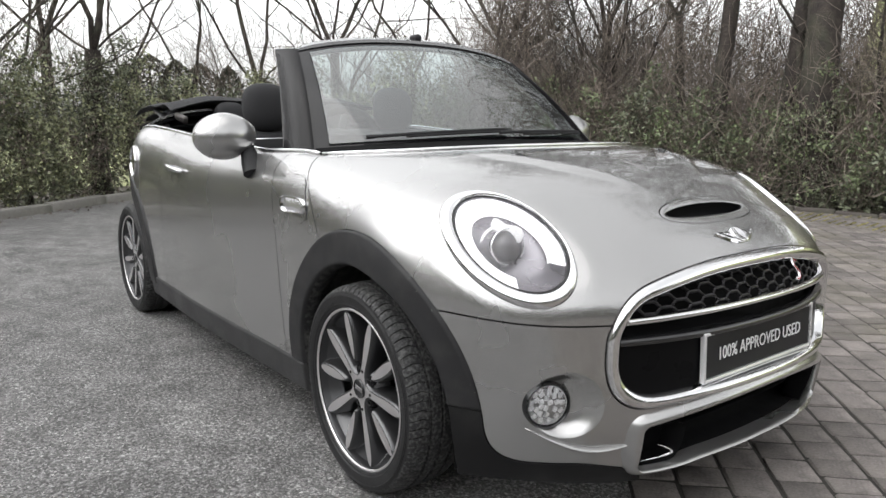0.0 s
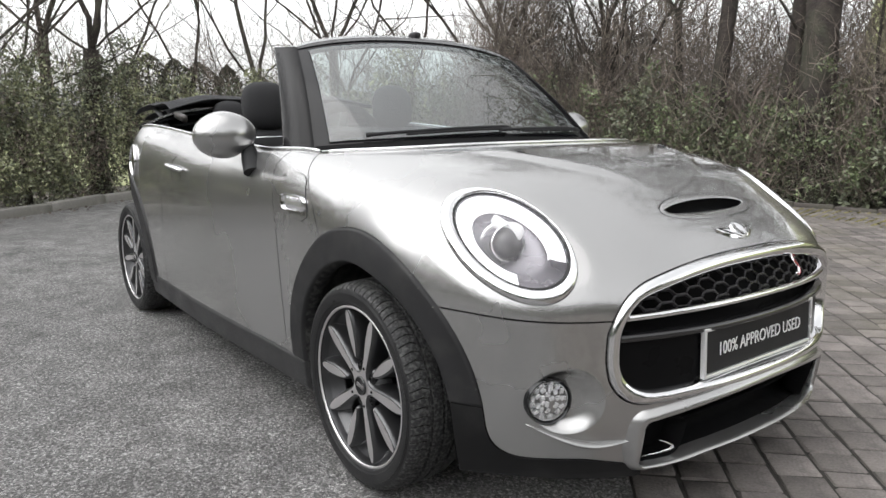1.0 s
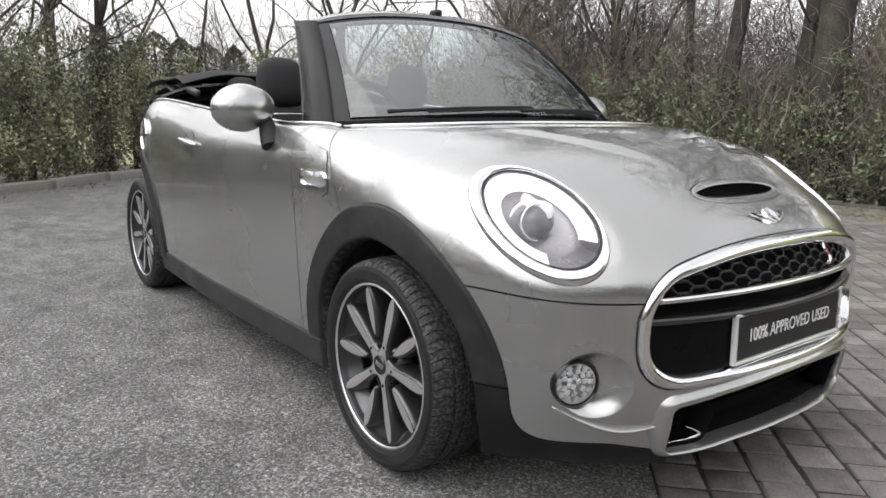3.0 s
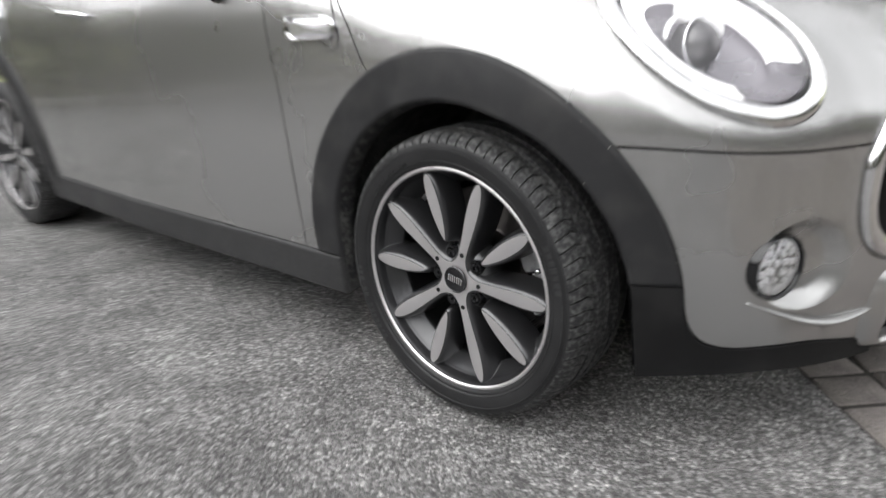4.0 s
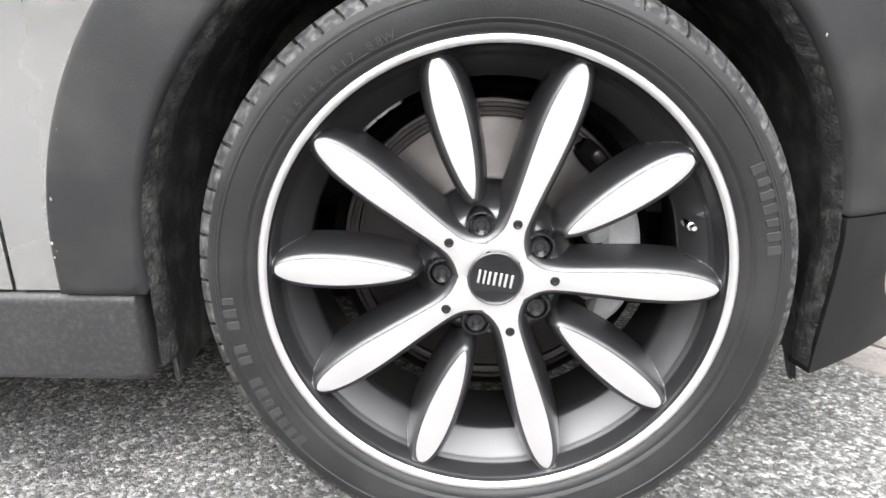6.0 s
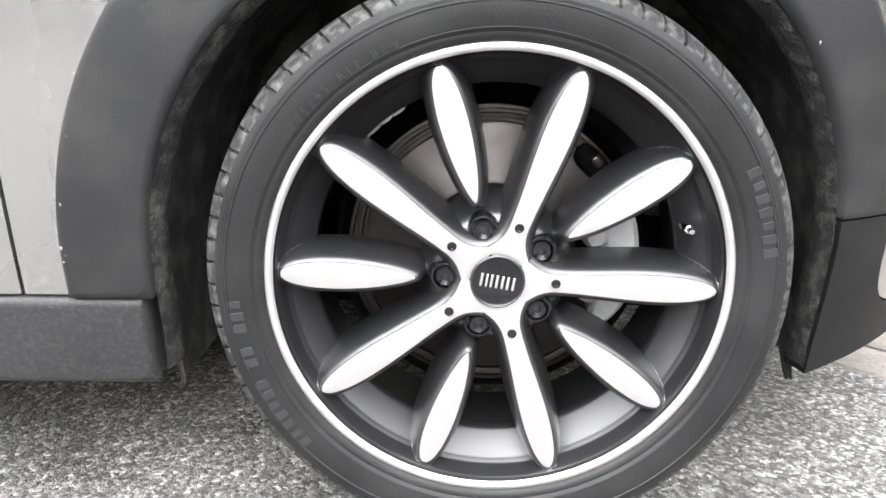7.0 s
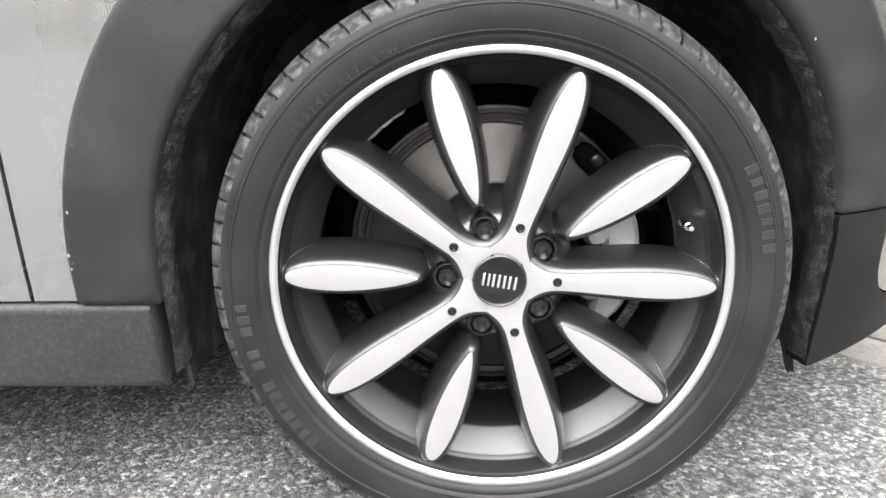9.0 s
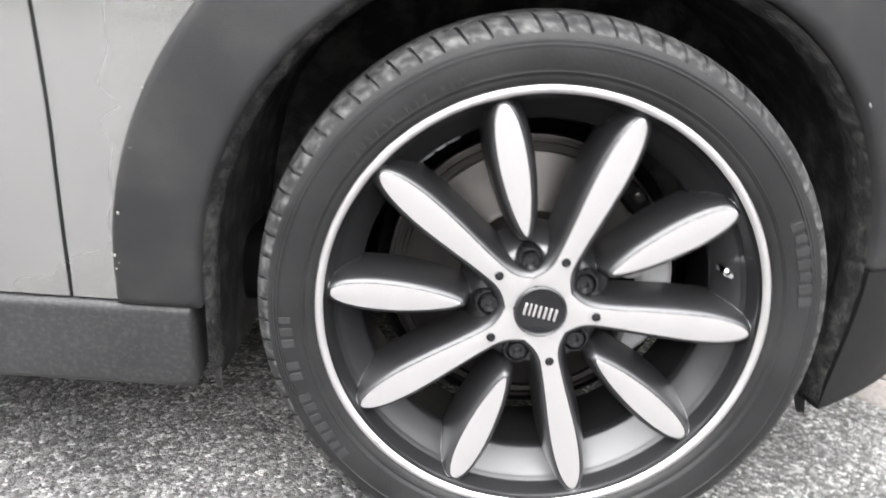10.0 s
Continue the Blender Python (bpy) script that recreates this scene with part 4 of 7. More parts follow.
def build_wheel():
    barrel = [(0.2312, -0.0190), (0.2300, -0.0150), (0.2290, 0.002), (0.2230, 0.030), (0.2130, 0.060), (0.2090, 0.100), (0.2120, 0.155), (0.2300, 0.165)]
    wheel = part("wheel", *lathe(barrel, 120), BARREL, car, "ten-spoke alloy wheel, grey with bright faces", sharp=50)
    lip = [(0.2306, -0.0200), (0.2324, -0.0232), (0.2345, -0.0240), (0.2378, -0.0238), (0.2395, -0.0222), (0.2392, -0.0150)]
    part("rim_lip", *lathe(lip, 144), MACHINED, wheel, "bright machined rim edge", sharp=60)
    v, f, mats = tyre_mesh()
    tyre = part("tyre", v, f, [RUBBER, TREAD], wheel, "black low-profile tyre", sharp=40)
    tyre.data.polygons.foreach_set("material_index", mats)
    for i in range(5):
        a = PHASE + 2 * math.pi * i / 5
        rows = petal(0.024, 0.2245, long_half, -0.0075, -0.0150, 44)
        part("spoke_face", *spoke_face(rows, a), MACHINED, wheel, "bright petal-shaped spoke face")
        b = a + math.pi / 5
        rows = petal(0.0860, 0.2240, short_half, -0.0105, -0.0150, 40)
        part("spoke_face", *spoke_face(rows, b), MACHINED, wheel, "bright petal-shaped spoke face")
        # bolt in its sleeve, between the long spokes
        bx, bz = 0.0545 * math.cos(b), 0.0545 * math.sin(b)
        m = pose(bx, 0, bz)
        part("bolt_sleeve", *moved(lathe([(0.0112, 0.030), (0.0118, 0.003), (0.0130, 0.0000), (0.0150, 0.0005), (0.0165, 0.005), (0.0185, 0.02)], 28), m), BLACKGLOSS, wheel, sharp=50)
        part("wheel_bolt", *moved(lathe([(0.0001, 0.006), (0.0042, 0.006), (0.0046, -0.0010), (0.0090, -0.0025), (0.0101, -0.0005), (0.0106, 0.012)], 6 * 4), m), BLACKGLOSS, wheel, "black wheel bolt", sharp=40)
        hx, hz = 0.0605 * math.cos(a), 0.0605 * math.sin(a)
        # no hole is cut: a black disc paints in its dark inside
        part("pin_hole", *moved(lathe([(0.0001, -0.0095), (0.0032, -0.0095), (0.0046, -0.0106), (0.0050, -0.0092)], 16), pose(hx, 0, hz)), BLACKGLOSS, wheel)
    cast_v, cast_f, cast_n = casting()
    part("spoke_casting", cast_v, cast_f, GUNMETAL, wheel, "glossy grey casting between the bright faces", cast_n)
    part("centre_cap", *lathe([(0.0001, -0.0105), (0.0245, -0.0108), (0.0262, -0.0118), (0.0275, -0.0105), (0.0285, -0.004)], 48), BLACKGLOSS, wheel, "gloss black centre cap", sharp=40)
    part("cap_ring", *lathe([(0.0262, -0.0112), (0.0268, -0.0124), (0.0280, -0.0122), (0.0287, -0.0100)], 48), GUNMETAL, wheel)
    tilt = pose(0, -0.0112, 0, 0, 9, 0)
    marks = []
    for x, w in ((-0.0170, 0.0026), (-0.0115, 0.0022), (-0.0065, 0.0026), (-0.0008, 0.0026), (0.0050, 0.0026), (0.0105, 0.0026), (0.0165, 0.0026)):
        marks.append(moved(rounded_box(w, 0.0012, 0.0140, 0.0005, 1), tilt @ pose(x, 0, 0)))
    part("cap_mark", *join(*marks), MACHINED, wheel, "pale marks on the cap", smooth=False)
    # valve, brake
    a = radians(16)
    stem = [(0.0001, -0.004), (0.0026, -0.004), (0.0030, -0.001), (0.0030, 0.004), (0.0044, 0.005), (0.0044, 0.009), (0.0052, 0.010), (0.0052, 0.025)]
    part("valve", *moved(lathe(stem, 16), pose(0.203 * math.cos(a), -0.004, 0.203 * math.sin(a))), CHROME, wheel, "metal valve stem", sharp=40)
    disc = [(0.058, 0.080), (0.078, 0.080), (0.081, 0.106), (0.086, 0.110), (0.149, 0.110), (0.151, 0.111), (0.152, 0.119), (0.156, 0.119), (0.157, 0.1135), (0.161, 0.113), (0.162, 0.117), (0.166, 0.117), (0.167, 0.1125), (0.171, 0.113), (0.172, 0.116), (0.172, 0.132), (0.06, 0.134)]
    part("brake_disc", *lathe(disc, 96), STEEL, wheel, "worn steel brake disc", sharp=40)
    part("dust_shield", *lathe([(0.05, 0.142), (0.172, 0.142), (0.184, 0.128), (0.188, 0.130), (0.172, 0.150)], 72), VOID, wheel, sharp=40)
    caliper = part("brake_caliper", *arc_block(-31, 30, 0.128, 0.170, 0.086, 0.150), CASTGREY, wheel, "pale grey cast brake caliper", sharp=35)
    for lo, hi in ((7, 25), (-26, -13)):
        part("caliper_finger", *arc_block(lo, hi, 0.104, 0.136, 0.080, 0.100), CASTGREY, caliper, sharp=35)
    part("brake_pad", *arc_block(-23, 21, 0.100, 0.140, 0.098, 0.112), VOID, caliper, "black brake pad")
    for b in (-8.0, -14.5):
        b = radians(b)
        part("guide_pin", *moved(lathe([(0.0002, -0.004), (0.0030, -0.004), (0.0034, 0.000), (0.0034, 0.020)], 12), pose(0.128 * math.cos(b), 0.082, 0.128 * math.sin(b))), STEEL, caliper, sharp=40)
    part("carrier_arm", *arc_block(34, 52, 0.142, 0.168, 0.100, 0.150), VOID, caliper, "dark carrier arm")
    part("carrier_lug", *arc_block(41, 46, 0.152, 0.166, 0.094, 0.104), STEEL, caliper)
    # stick-on balance weights inside the barrel
    for i in range(4):
        b = 120.6 + 4.7 * i
        part("balance_weight", *arc_block(b, b + 4.2, 0.1955, 0.2010, 0.052, 0.078, 4), CASTGREY, wheel, "grey balance weight", sharp=35)
    # moulded writing: size code, and plain bars for the makers' words
    part("tyre_code", *arc_letters("205/45 R17 88W", 0.2565, radians(128), 0.0115, 0.0006, 0.037, -0.0314), TYREMARK, wheel, "moulded size code", smooth=False)
    for n, mid, step in ((14, 203, 0.049), (7, 18, 0.052)):
        for i in range(n):
            if n == 14 and i in (7, 10):
                continue
            a = radians(mid) - (i - (n - 1) / 2) * step
            part("tyre_mark", *arc_letters("#", 0.2690, a, 0.0160 - 0.003 * ((i * 7) % 3 == 1), 0.0004, 0.05, -0.0330), TYREMARK, wheel, smooth=False)
    return wheel


FACE_Y = -0.8195
wheel = build_wheel()
wheel.location = (0, FACE_Y, HUB)
turn = Matrix.Rotation(radians(24), 4, "Y")
rear = copy_thing(wheel, Matrix.Translation((-WHEELBASE, FACE_Y, HUB)) @ turn)
flip = Matrix.Rotation(math.pi, 4, "Z")
copy_thing(wheel, Matrix.Translation((0, -FACE_Y, HUB)) @ flip)
copy_thing(wheel, Matrix.Translation((-WHEELBASE, -FACE_Y, HUB)) @ flip @ turn)


# ---- lamps, grille and trim ----
def side_of(piece, left):
    return mirrored(piece) if left else piece


def on_skin(o, d):
    """Points where rays from inside meet the skin, with the outward normals there."""
    o, d = np.atleast_2d(np.array(o, float)), np.atleast_2d(np.array(d, float))
    p = cast(o, d)
    return p, slope(p)


def lamp_ring(scale, lift, n=72, start=0.0, end=2 * math.pi, shift=None):
    full = abs(end - start - 2 * math.pi) < 1e-6
    t = np.linspace(start, end, n, endpoint=not full)
    c, u, v, nn = (np.array(q) for q in (LAMP_C, LAMP_U, LAMP_V, LAMP_N))
    move = 0.011 * float(smooth_step(0.99, 0.86, scale)) if shift is None else shift
    base = c + v * move + scale * (LAMP_A * np.cos(t)[:, None] * u + LAMP_B * np.sin(t)[:, None] * v)
    p, m = on_skin(base - 0.25 * nn, np.repeat(nn[None], n, 0))
    return p + nn * lift


def headlamp(left):
    body = part("headlamp", *side_of(loft([lamp_ring(s, d) for s, d in ((0.815, -0.002), (0.80, -0.012), (0.80, -0.030), (0.66, -0.050), (0.42, -0.064), (0.04, -0.068))], cap=True), left), LAMPGREY, car, "oval headlamp with bright ring", sharp=50)
    part("chrome_ring", *side_of(loft([lamp_ring(s, d) for s, d in ((1.004, -0.006), (1.0, 0.003), (0.99, 0.007), (0.96, 0.010), (0.91, 0.010), (0.87, 0.006), (0.852, 0.001), (0.846, -0.006))]), left), CHROME, body, "chrome bezel")
    part("dark_seal", *side_of(loft([lamp_ring(s, d) for s, d in ((0.848, -0.005), (0.838, 0.000), (0.818, -0.001), (0.812, -0.012))]), left), BLACKGLOSS, body)
    part("light_ring", *side_of(loft([lamp_ring(s, d, 60, radians(30), radians(312)) for s, d in ((0.800, -0.006), (0.76, -0.009), (0.68, -0.016), (0.585, -0.022), (0.56, -0.034))], closed=False), left), DRL, body, "lit white daylight ring")
    part("indicator_segment", *side_of(loft([lamp_ring(s, d, 24, radians(-47), radians(29)) for s, d in ((0.800, -0.008), (0.70, -0.018), (0.56, -0.030))], closed=False), left), LAMPGREY, body, "grey indicator segment")
    ctr = np.array(LAMP_C - LAMP_N * 0.034 - LAMP_U * 0.014 + LAMP_V * 0.012)
    bm = bmesh.new()
    bmesh.ops.create_uvsphere(bm, u_segments=28, v_segments=18, radius=0.043)
    lens = [tuple(q.co) for q in bm.verts], [tuple(w.index for w in f.verts) for f in bm.faces]
    bm.free()
    turn = Vector((0.9, -0.25, 0.1)).to_track_quat("Z", "Y").to_matrix().to_4x4()
    at = Matrix.Translation(Vector(ctr)) @ turn
    part("projector_lens", *side_of(moved(lens, at), left), LENSGREY, body, "smoked projector lens")
    hoop = [at @ Vector((0.046 * math.cos(t), 0.046 * math.sin(t), 0.016)) for t in np.linspace(0, 2 * math.pi, 33)[:-1]]
    part("projector_hoop", *side_of(tube(hoop, 0.0028, 8, True), left), FROST, body)
    brow = [LAMP_C - LAMP_N * 0.004 + LAMP_U * (-0.078 + 0.092 * q) + LAMP_V * (0.037 - 0.010 * math.sin(q * 7)) for q in np.linspace(0, 1, 11)]
    part("reflector_brow", *side_of(tube(brow, [0.006, 0.015, 0.019, 0.018, 0.014, 0.013, 0.016, 0.019, 0.018, 0.012, 0.004], 10, False, 0.55), left), WHITE, body, "white reflector over the projector")
    stem = [LAMP_C - LAMP_N * 0.010 + LAMP_U * (-0.052 - 0.014 * math.sin(3 * q)) + LAMP_V * (0.040 - 0.075 * q) for q in np.linspace(0, 1, 8)]
    part("reflector_stem", *side_of(tube(stem, [0.018, 0.014, 0.011, 0.009, 0.008, 0.007, 0.006, 0.003], 8, False, 0.55), left), WHITE, body)
    glass = part("lens", *side_of(loft([lamp_ring(s, d) for s, d in ((0.825, -0.001), (0.79, 0.003), (0.66, 0.008), (0.5, 0.012), (0.25, 0.014), (0.02, 0.0145))], cap=True), left), CLEAR, body, "clear domed lens")
    glass.visible_shadow = False


both_sides(headlamp)


def fog_ring(r, back, n=56, shift=0.0, skin=True):
    t = np.linspace(0, 2 * math.pi, n, endpoint=False)
    y, z = FOG_C[0] + r * np.cos(t) / 1.15 + shift, FOG_C[1] + r * np.sin(t)
    o = np.stack([np.full(n, 0.15), y, z], -1)
    p, _ = on_skin(o, np.repeat([[1.0, 0, 0]], n, 0))
    if not skin:
        p[:, 0] = p[:, 0].mean()
    p[:, 0] -= back
    return p


def fog_lamp(left):
    pocket = [fog_ring(FOG_R + 0.0005, -0.0015), fog_ring(FOG_R - 0.003, 0.001), fog_ring(FOG_R - 0.010, 0.009), fog_ring(FOG_R - 0.019, 0.022), fog_ring(FOG_R - 0.030, 0.031), fog_ring(FOG_R - 0.055, 0.036)]
    body = part("fog_lamp", *side_of(loft(pocket, cap=True), left), PAINT, car, "round fog lamp in a silver pocket", sharp=50)
    m = Matrix.Translation((0.560, -0.627, 0.394)) @ Vector((0.93, -0.36, 0.0)).to_track_quat("-Y", "Z").to_matrix().to_4x4() @ Matrix.Scale(1.08, 4)
    part("bezel", *side_of(moved(lathe([(0.047, 0.004), (0.0500, -0.006), (0.0535, -0.008), (0.0560, -0.002), (0.0565, 0.05)], 48), m), left), BLACKGLOSS, body, "black bezel", sharp=50)
    part("reflector", *side_of(moved(lathe([(0.0005, 0.030), (0.016, 0.028), (0.032, 0.018), (0.044, 0.004), (0.047, -0.002)], 48), m), left), CRYSTAL, body, "bright reflector")
    facet_rnd = random.Random(5)
    for ring_r, count in ((0.012, 5), (0.026, 9), (0.038, 13)):
        for q in range(count):
            t = 2 * math.pi * (q + facet_rnd.uniform(-0.2, 0.2)) / count
            k = m @ pose(ring_r * math.cos(t), 0.012 - ring_r * 0.25, ring_r * math.sin(t), facet_rnd.uniform(-14, 14), facet_rnd.uniform(0, 90), facet_rnd.uniform(-14, 14))
            part("facet", *side_of(moved(rounded_box(0.011, 0.005, 0.013, 0.0015, 1), k), left), CRYSTAL, body, smooth=False)
    g = part("lens", *side_of(moved(lathe([(0.0005, -0.016), (0.02, -0.0145), (0.038, -0.010), (0.048, -0.004)], 48), m), left), CLEAR, body, "clear round lens")
    g.visible_shadow = False


both_sides(fog_lamp)


def mouth(inset, lift, n=280):
    """The mouth's outline, set in and lifted off the skin."""
    g = grille_out(inset)
    t = np.linspace(0, 2 * math.pi, n, endpoint=False)
    d = np.stack([np.cos(t), np.sin(t)], -1)
    a, b = np.zeros(n), np.full(n, 0.7)
    for _ in range(40):
        m = (a + b) / 2
        ok = g(np.full(n, 0.6), m * d[:, 0], 0.555 + m * d[:, 1]) < 0
        a, b = np.where(ok, m, a), np.where(ok, b, m)
    y, z = a * d[:, 0], 0.555 + a * d[:, 1]
    p, nrm = on_skin(np.stack([np.full(n, 0.1), y, z], -1), np.repeat([[1.0, 0, 0]], n, 0))
    return p + nrm * lift


grille = part("grille", *loft([mouth(0.030, -0.018), mouth(0.032, -0.045), mouth(0.10, -0.05), mouth(0.2, -0.05)], cap=True), VOID, car, "black grille with chrome surround")
part("chrome_surround", *loft([mouth(0.0005, -0.012), mouth(0.001, 0.004), mouth(0.005, 0.011), mouth(0.013, 0.015), mouth(0.022, 0.013), mouth(0.028, 0.006), mouth(0.030, -0.020)]), CHROME, grille, "wide chrome surround")


def nose_x(y, z):
    y, z = np.atleast_1d(np.asarray(y, float)), np.atleast_1d(np.asarray(z, float))
    return cast(np.stack([np.full(len(y), 0.1), y, z], -1), np.repeat([[1.0, 0, 0]], len(y), 0))[:, 0]


def nose_bar(z0, bow, half, height, depth, lift, n=40):
    """A bar across the nose that follows its curve."""
    ys = np.linspace(-half, half, n)
    zs = z0 + bow * (1 - (ys / half) ** 2)
    xs = nose_x(ys, zs) + lift
    rings = []
    for x, y, z in zip(xs, ys, zs):
        h, d = height / 2, depth
        rings.append([(x - d, y, z + h), (x - 0.25 * d, y, z + h), (x, y, z + 0.55 * h), (x, y, z - 0.55 * h), (x - 0.25 * d, y, z - h), (x - d, y, z - h)])
    v, f = loft(rings)
    return v, f + [tuple(range(6)), tuple(reversed(range((n - 1) * 6, n * 6)))]


part("chrome_bar", *nose_bar(0.600, 0.014, 0.476, 0.015, 0.02, 0.002), CHROME, grille, "chrome cross bar", sharp=60)
part("black_beam", *nose_bar(0.549, 0.006, 0.492, 0.020, 0.03, 0.000), BEAM, grille, "gloss black beam", sharp=70)


def lower_panel():
    vs, fs, n = [], [], 60
    ys = np.linspace(-0.485, 0.485, n)
    rows = [0.395, 0.44, 0.50, 0.53, 0.545]
    for z in rows:
        xs = np.minimum(nose_x(ys, np.full(n, z)) - 0.014, 0.733)
        vs += [(x, y, z) for x, y in zip(xs, ys)]
    for i in range(len(rows) - 1):
        for j in range(n - 1):
            a = i * n + j
            fs.append((a, a + 1, a + n + 1, a + n))
    return vs, fs


part("lower_panel", *lower_panel(), BLANK, grille, "gloss black blanking panel")
# honeycomb bars above the chrome bar
cell_w, cell_h = 0.060, 0.029
for col in range(-12, 13):
    for row in range(-1, 6):
        cy, cz = col * 0.75 * cell_w, 0.612 + (row + 0.5 * (col % 2)) * cell_h
        pts = []
        for dy, dz in ((-0.5, 0.0), (-0.25, 0.5), (0.25, 0.5), (0.5, 0.0)):
            y, z = cy + dy * cell_w, cz + dz * cell_h
            if z > 0.606 and float(grille_out(0.028)(np.array([0.6]), np.array([y]), np.array([z]))[0]) < 0.004:
                pts.append((float(nose_x(y, z)[0]) - 0.024, y, z))
        if len(pts) > 1:
            part("mesh_bar", *tube(pts, 0.0034, 6, False, 1.4), GREYTRIM, grille, "black honeycomb bar")

sbend = [(0.022, 0.020), (0.010, 0.026), (-0.004, 0.022), (-0.009, 0.012), (0.0, 0.003), (0.006, -0.008), (0.0, -0.019), (-0.014, -0.024), (-0.026, -0.020)]
def s_bend(lift, k):
    return tube([(float(nose_x(0.185 + y * 0.8, 0.660 + z)[0]) + lift, 0.185 + y * 0.8, 0.660 + z) for y, z in sbend], [k * q for q in (0.003, 0.0042, 0.0045, 0.0045, 0.0045, 0.0045, 0.0045, 0.0042, 0.003)], 8)


badge_s = part("grille_badge", *s_bend(-0.008, 1.1), CHROME, grille, "bent chrome badge with a red core")
part("red_core", *s_bend(-0.0045, 0.5), RED, badge_s, "red enamel core")

# show plate
plate = part("show_plate", *moved(rounded_box(0.008, 0.522, 0.112, 0.003, 2), pose(0.7425, 0, 0.488, 0, -2.5, 0)), PLATE, car, "dark plate with white letters in a silver frame", smooth=False)
rim_y, rim_z = 0.266, 0.061
tilted = pose(0.7435, 0, 0.488, 0, -2.5, 0)
bars = [rounded_box(0.015, 2 * rim_y + 0.010, 0.009, 0.0025, 2), rounded_box(0.015, 0.009, 2 * rim_z + 0.008, 0.0025, 2)]
part("plate_frame", *join(moved(bars[0], tilted @ pose(0, 0, rim_z)), moved(bars[0], tilted @ pose(0, 0, -rim_z)), moved(bars[1], tilted @ pose(0, rim_y, 0)), moved(bars[1], tilted @ pose(0, -rim_y, 0))), BRIGHT, plate, "bright silver frame", smooth=False)
words = letters("100% APPROVED USED", 0.05, 0.0008)
xs = [p[0] for p in words[0]]
wide = max(xs) - min(xs)
words = [((p[0] - (max(xs) + min(xs)) / 2) * 0.405 / wide, p[1] * 0.98 + 0.001, p[2]) for p in words[0]], words[1]
part("inscription", *moved(words, tilted @ Matrix(((0, 0, 1, 0.0058), (1, 0, 0, 0), (0, 1, 0, 0), (0, 0, 0, 1)))), WHITE, plate, "white letters", smooth=False)

# lower slot: silver surround, dark back, side ducts
def slot_ring(d, lift, under=None, corner=0.020):
    """The slot's outline, grown by d and lifted; under: another lift for its lower edge."""
    h, r = 0.440 + d, max(corner + d, 0.004)
    ys = np.linspace(-(h - r), h - r, 70)
    t = np.linspace(0, math.pi / 2, 9)[1:-1]
    top, low = slot_top(np.abs(ys)) + d, slot_low(np.abs(ys)) - d
    y = np.concatenate([ys, h - r + r * np.sin(t), [h] * 6, h - r + r * np.cos(t), ys[::-1], -(h - r) - r * np.sin(t), [-h] * 6, -(h - r) - r * np.cos(t)])
    side = np.linspace(top[-1] - r, low[-1] + r, 6)
    z = np.concatenate([top, top[-1] - r + r * np.cos(t), side, low[-1] + r - r * np.sin(t), low[::-1], low[0] + r - r * np.cos(t), side[::-1], top[0] - r + r * np.sin(t)])
    x = nose_x(y, np.full(len(y), 0.30)) + 0.030 * np.clip((z - 0.30) / 0.1, -1, 1) * 0.15
    x = 0.5 * x + 0.5 * nose_x(y, z)
    low_part = smooth_step(0.26, 0.215, z)
    return np.stack([x + lift + ((under - lift) * low_part if under is not None else 0), y, z], -1)


surround = part("slot_surround", *loft([slot_ring(0.036, -0.012, -0.090), slot_ring(0.030, -0.001, -0.060), slot_ring(0.022, 0.009, -0.022), slot_ring(0.014, 0.017, 0.002), slot_ring(0.007, 0.0205, 0.014), slot_ring(0.001, 0.0195, 0.019), slot_ring(-0.002, 0.015, 0.016), slot_ring(-0.005, 0.005, 0.006), slot_ring(-0.008, -0.030, -0.03)]), PAINT, car, "silver frame round the low slot", sharp=80)
part("slot_tunnel", *loft([slot_ring(-0.008, -0.030), slot_ring(-0.012, -0.075), slot_ring(-0.016, -0.12)], cap=True), VOID, surround, "black tunnel")
for i in range(3):
    part("intake_slat", *nose_bar(0.292 + i * 0.022, 0.018, 0.30, 0.003, 0.02, -0.055, 24), VOID, surround)


def duct(left):
    t = np.linspace(0, 2 * math.pi, 48, endpoint=False)
    c, s = np.cos(t), np.sin(t)

    def ringed(k, lift):
        y = -0.371 + 0.063 * k * np.sign(c) * np.abs(c) ** 0.5
        z = 0.275 + 0.059 * k * np.sign(s) * np.abs(s) ** 0.5 + 0.06 * (y + 0.371)
        return np.stack([nose_x(y, z) + lift, y, z], -1)

    d = part("brake_duct", *side_of(loft([ringed(1.02, -0.05), ringed(1.0, -0.004), ringed(0.975, 0.000), ringed(0.945, -0.004), ringed(0.90, -0.06)], cap=True), left), VOID, car, "black brake duct", sharp=50)
    fin = [(-0.372, 0.272), (-0.350, 0.262), (-0.328, 0.250), (-0.322, 0.243), (-0.330, 0.236), (-0.360, 0.231), (-0.405, 0.228)]
    pts = [(float(nose_x(a, b)[0]) - 0.008, a, b) for a, b in fin]
    part("duct_fin", *side_of(tube(pts, [0.001, 0.003, 0.006, 0.006, 0.0035, 0.002, 0.001], 8, False, 0.6), left), FROST, d, "pale fin")


both_sides(duct)

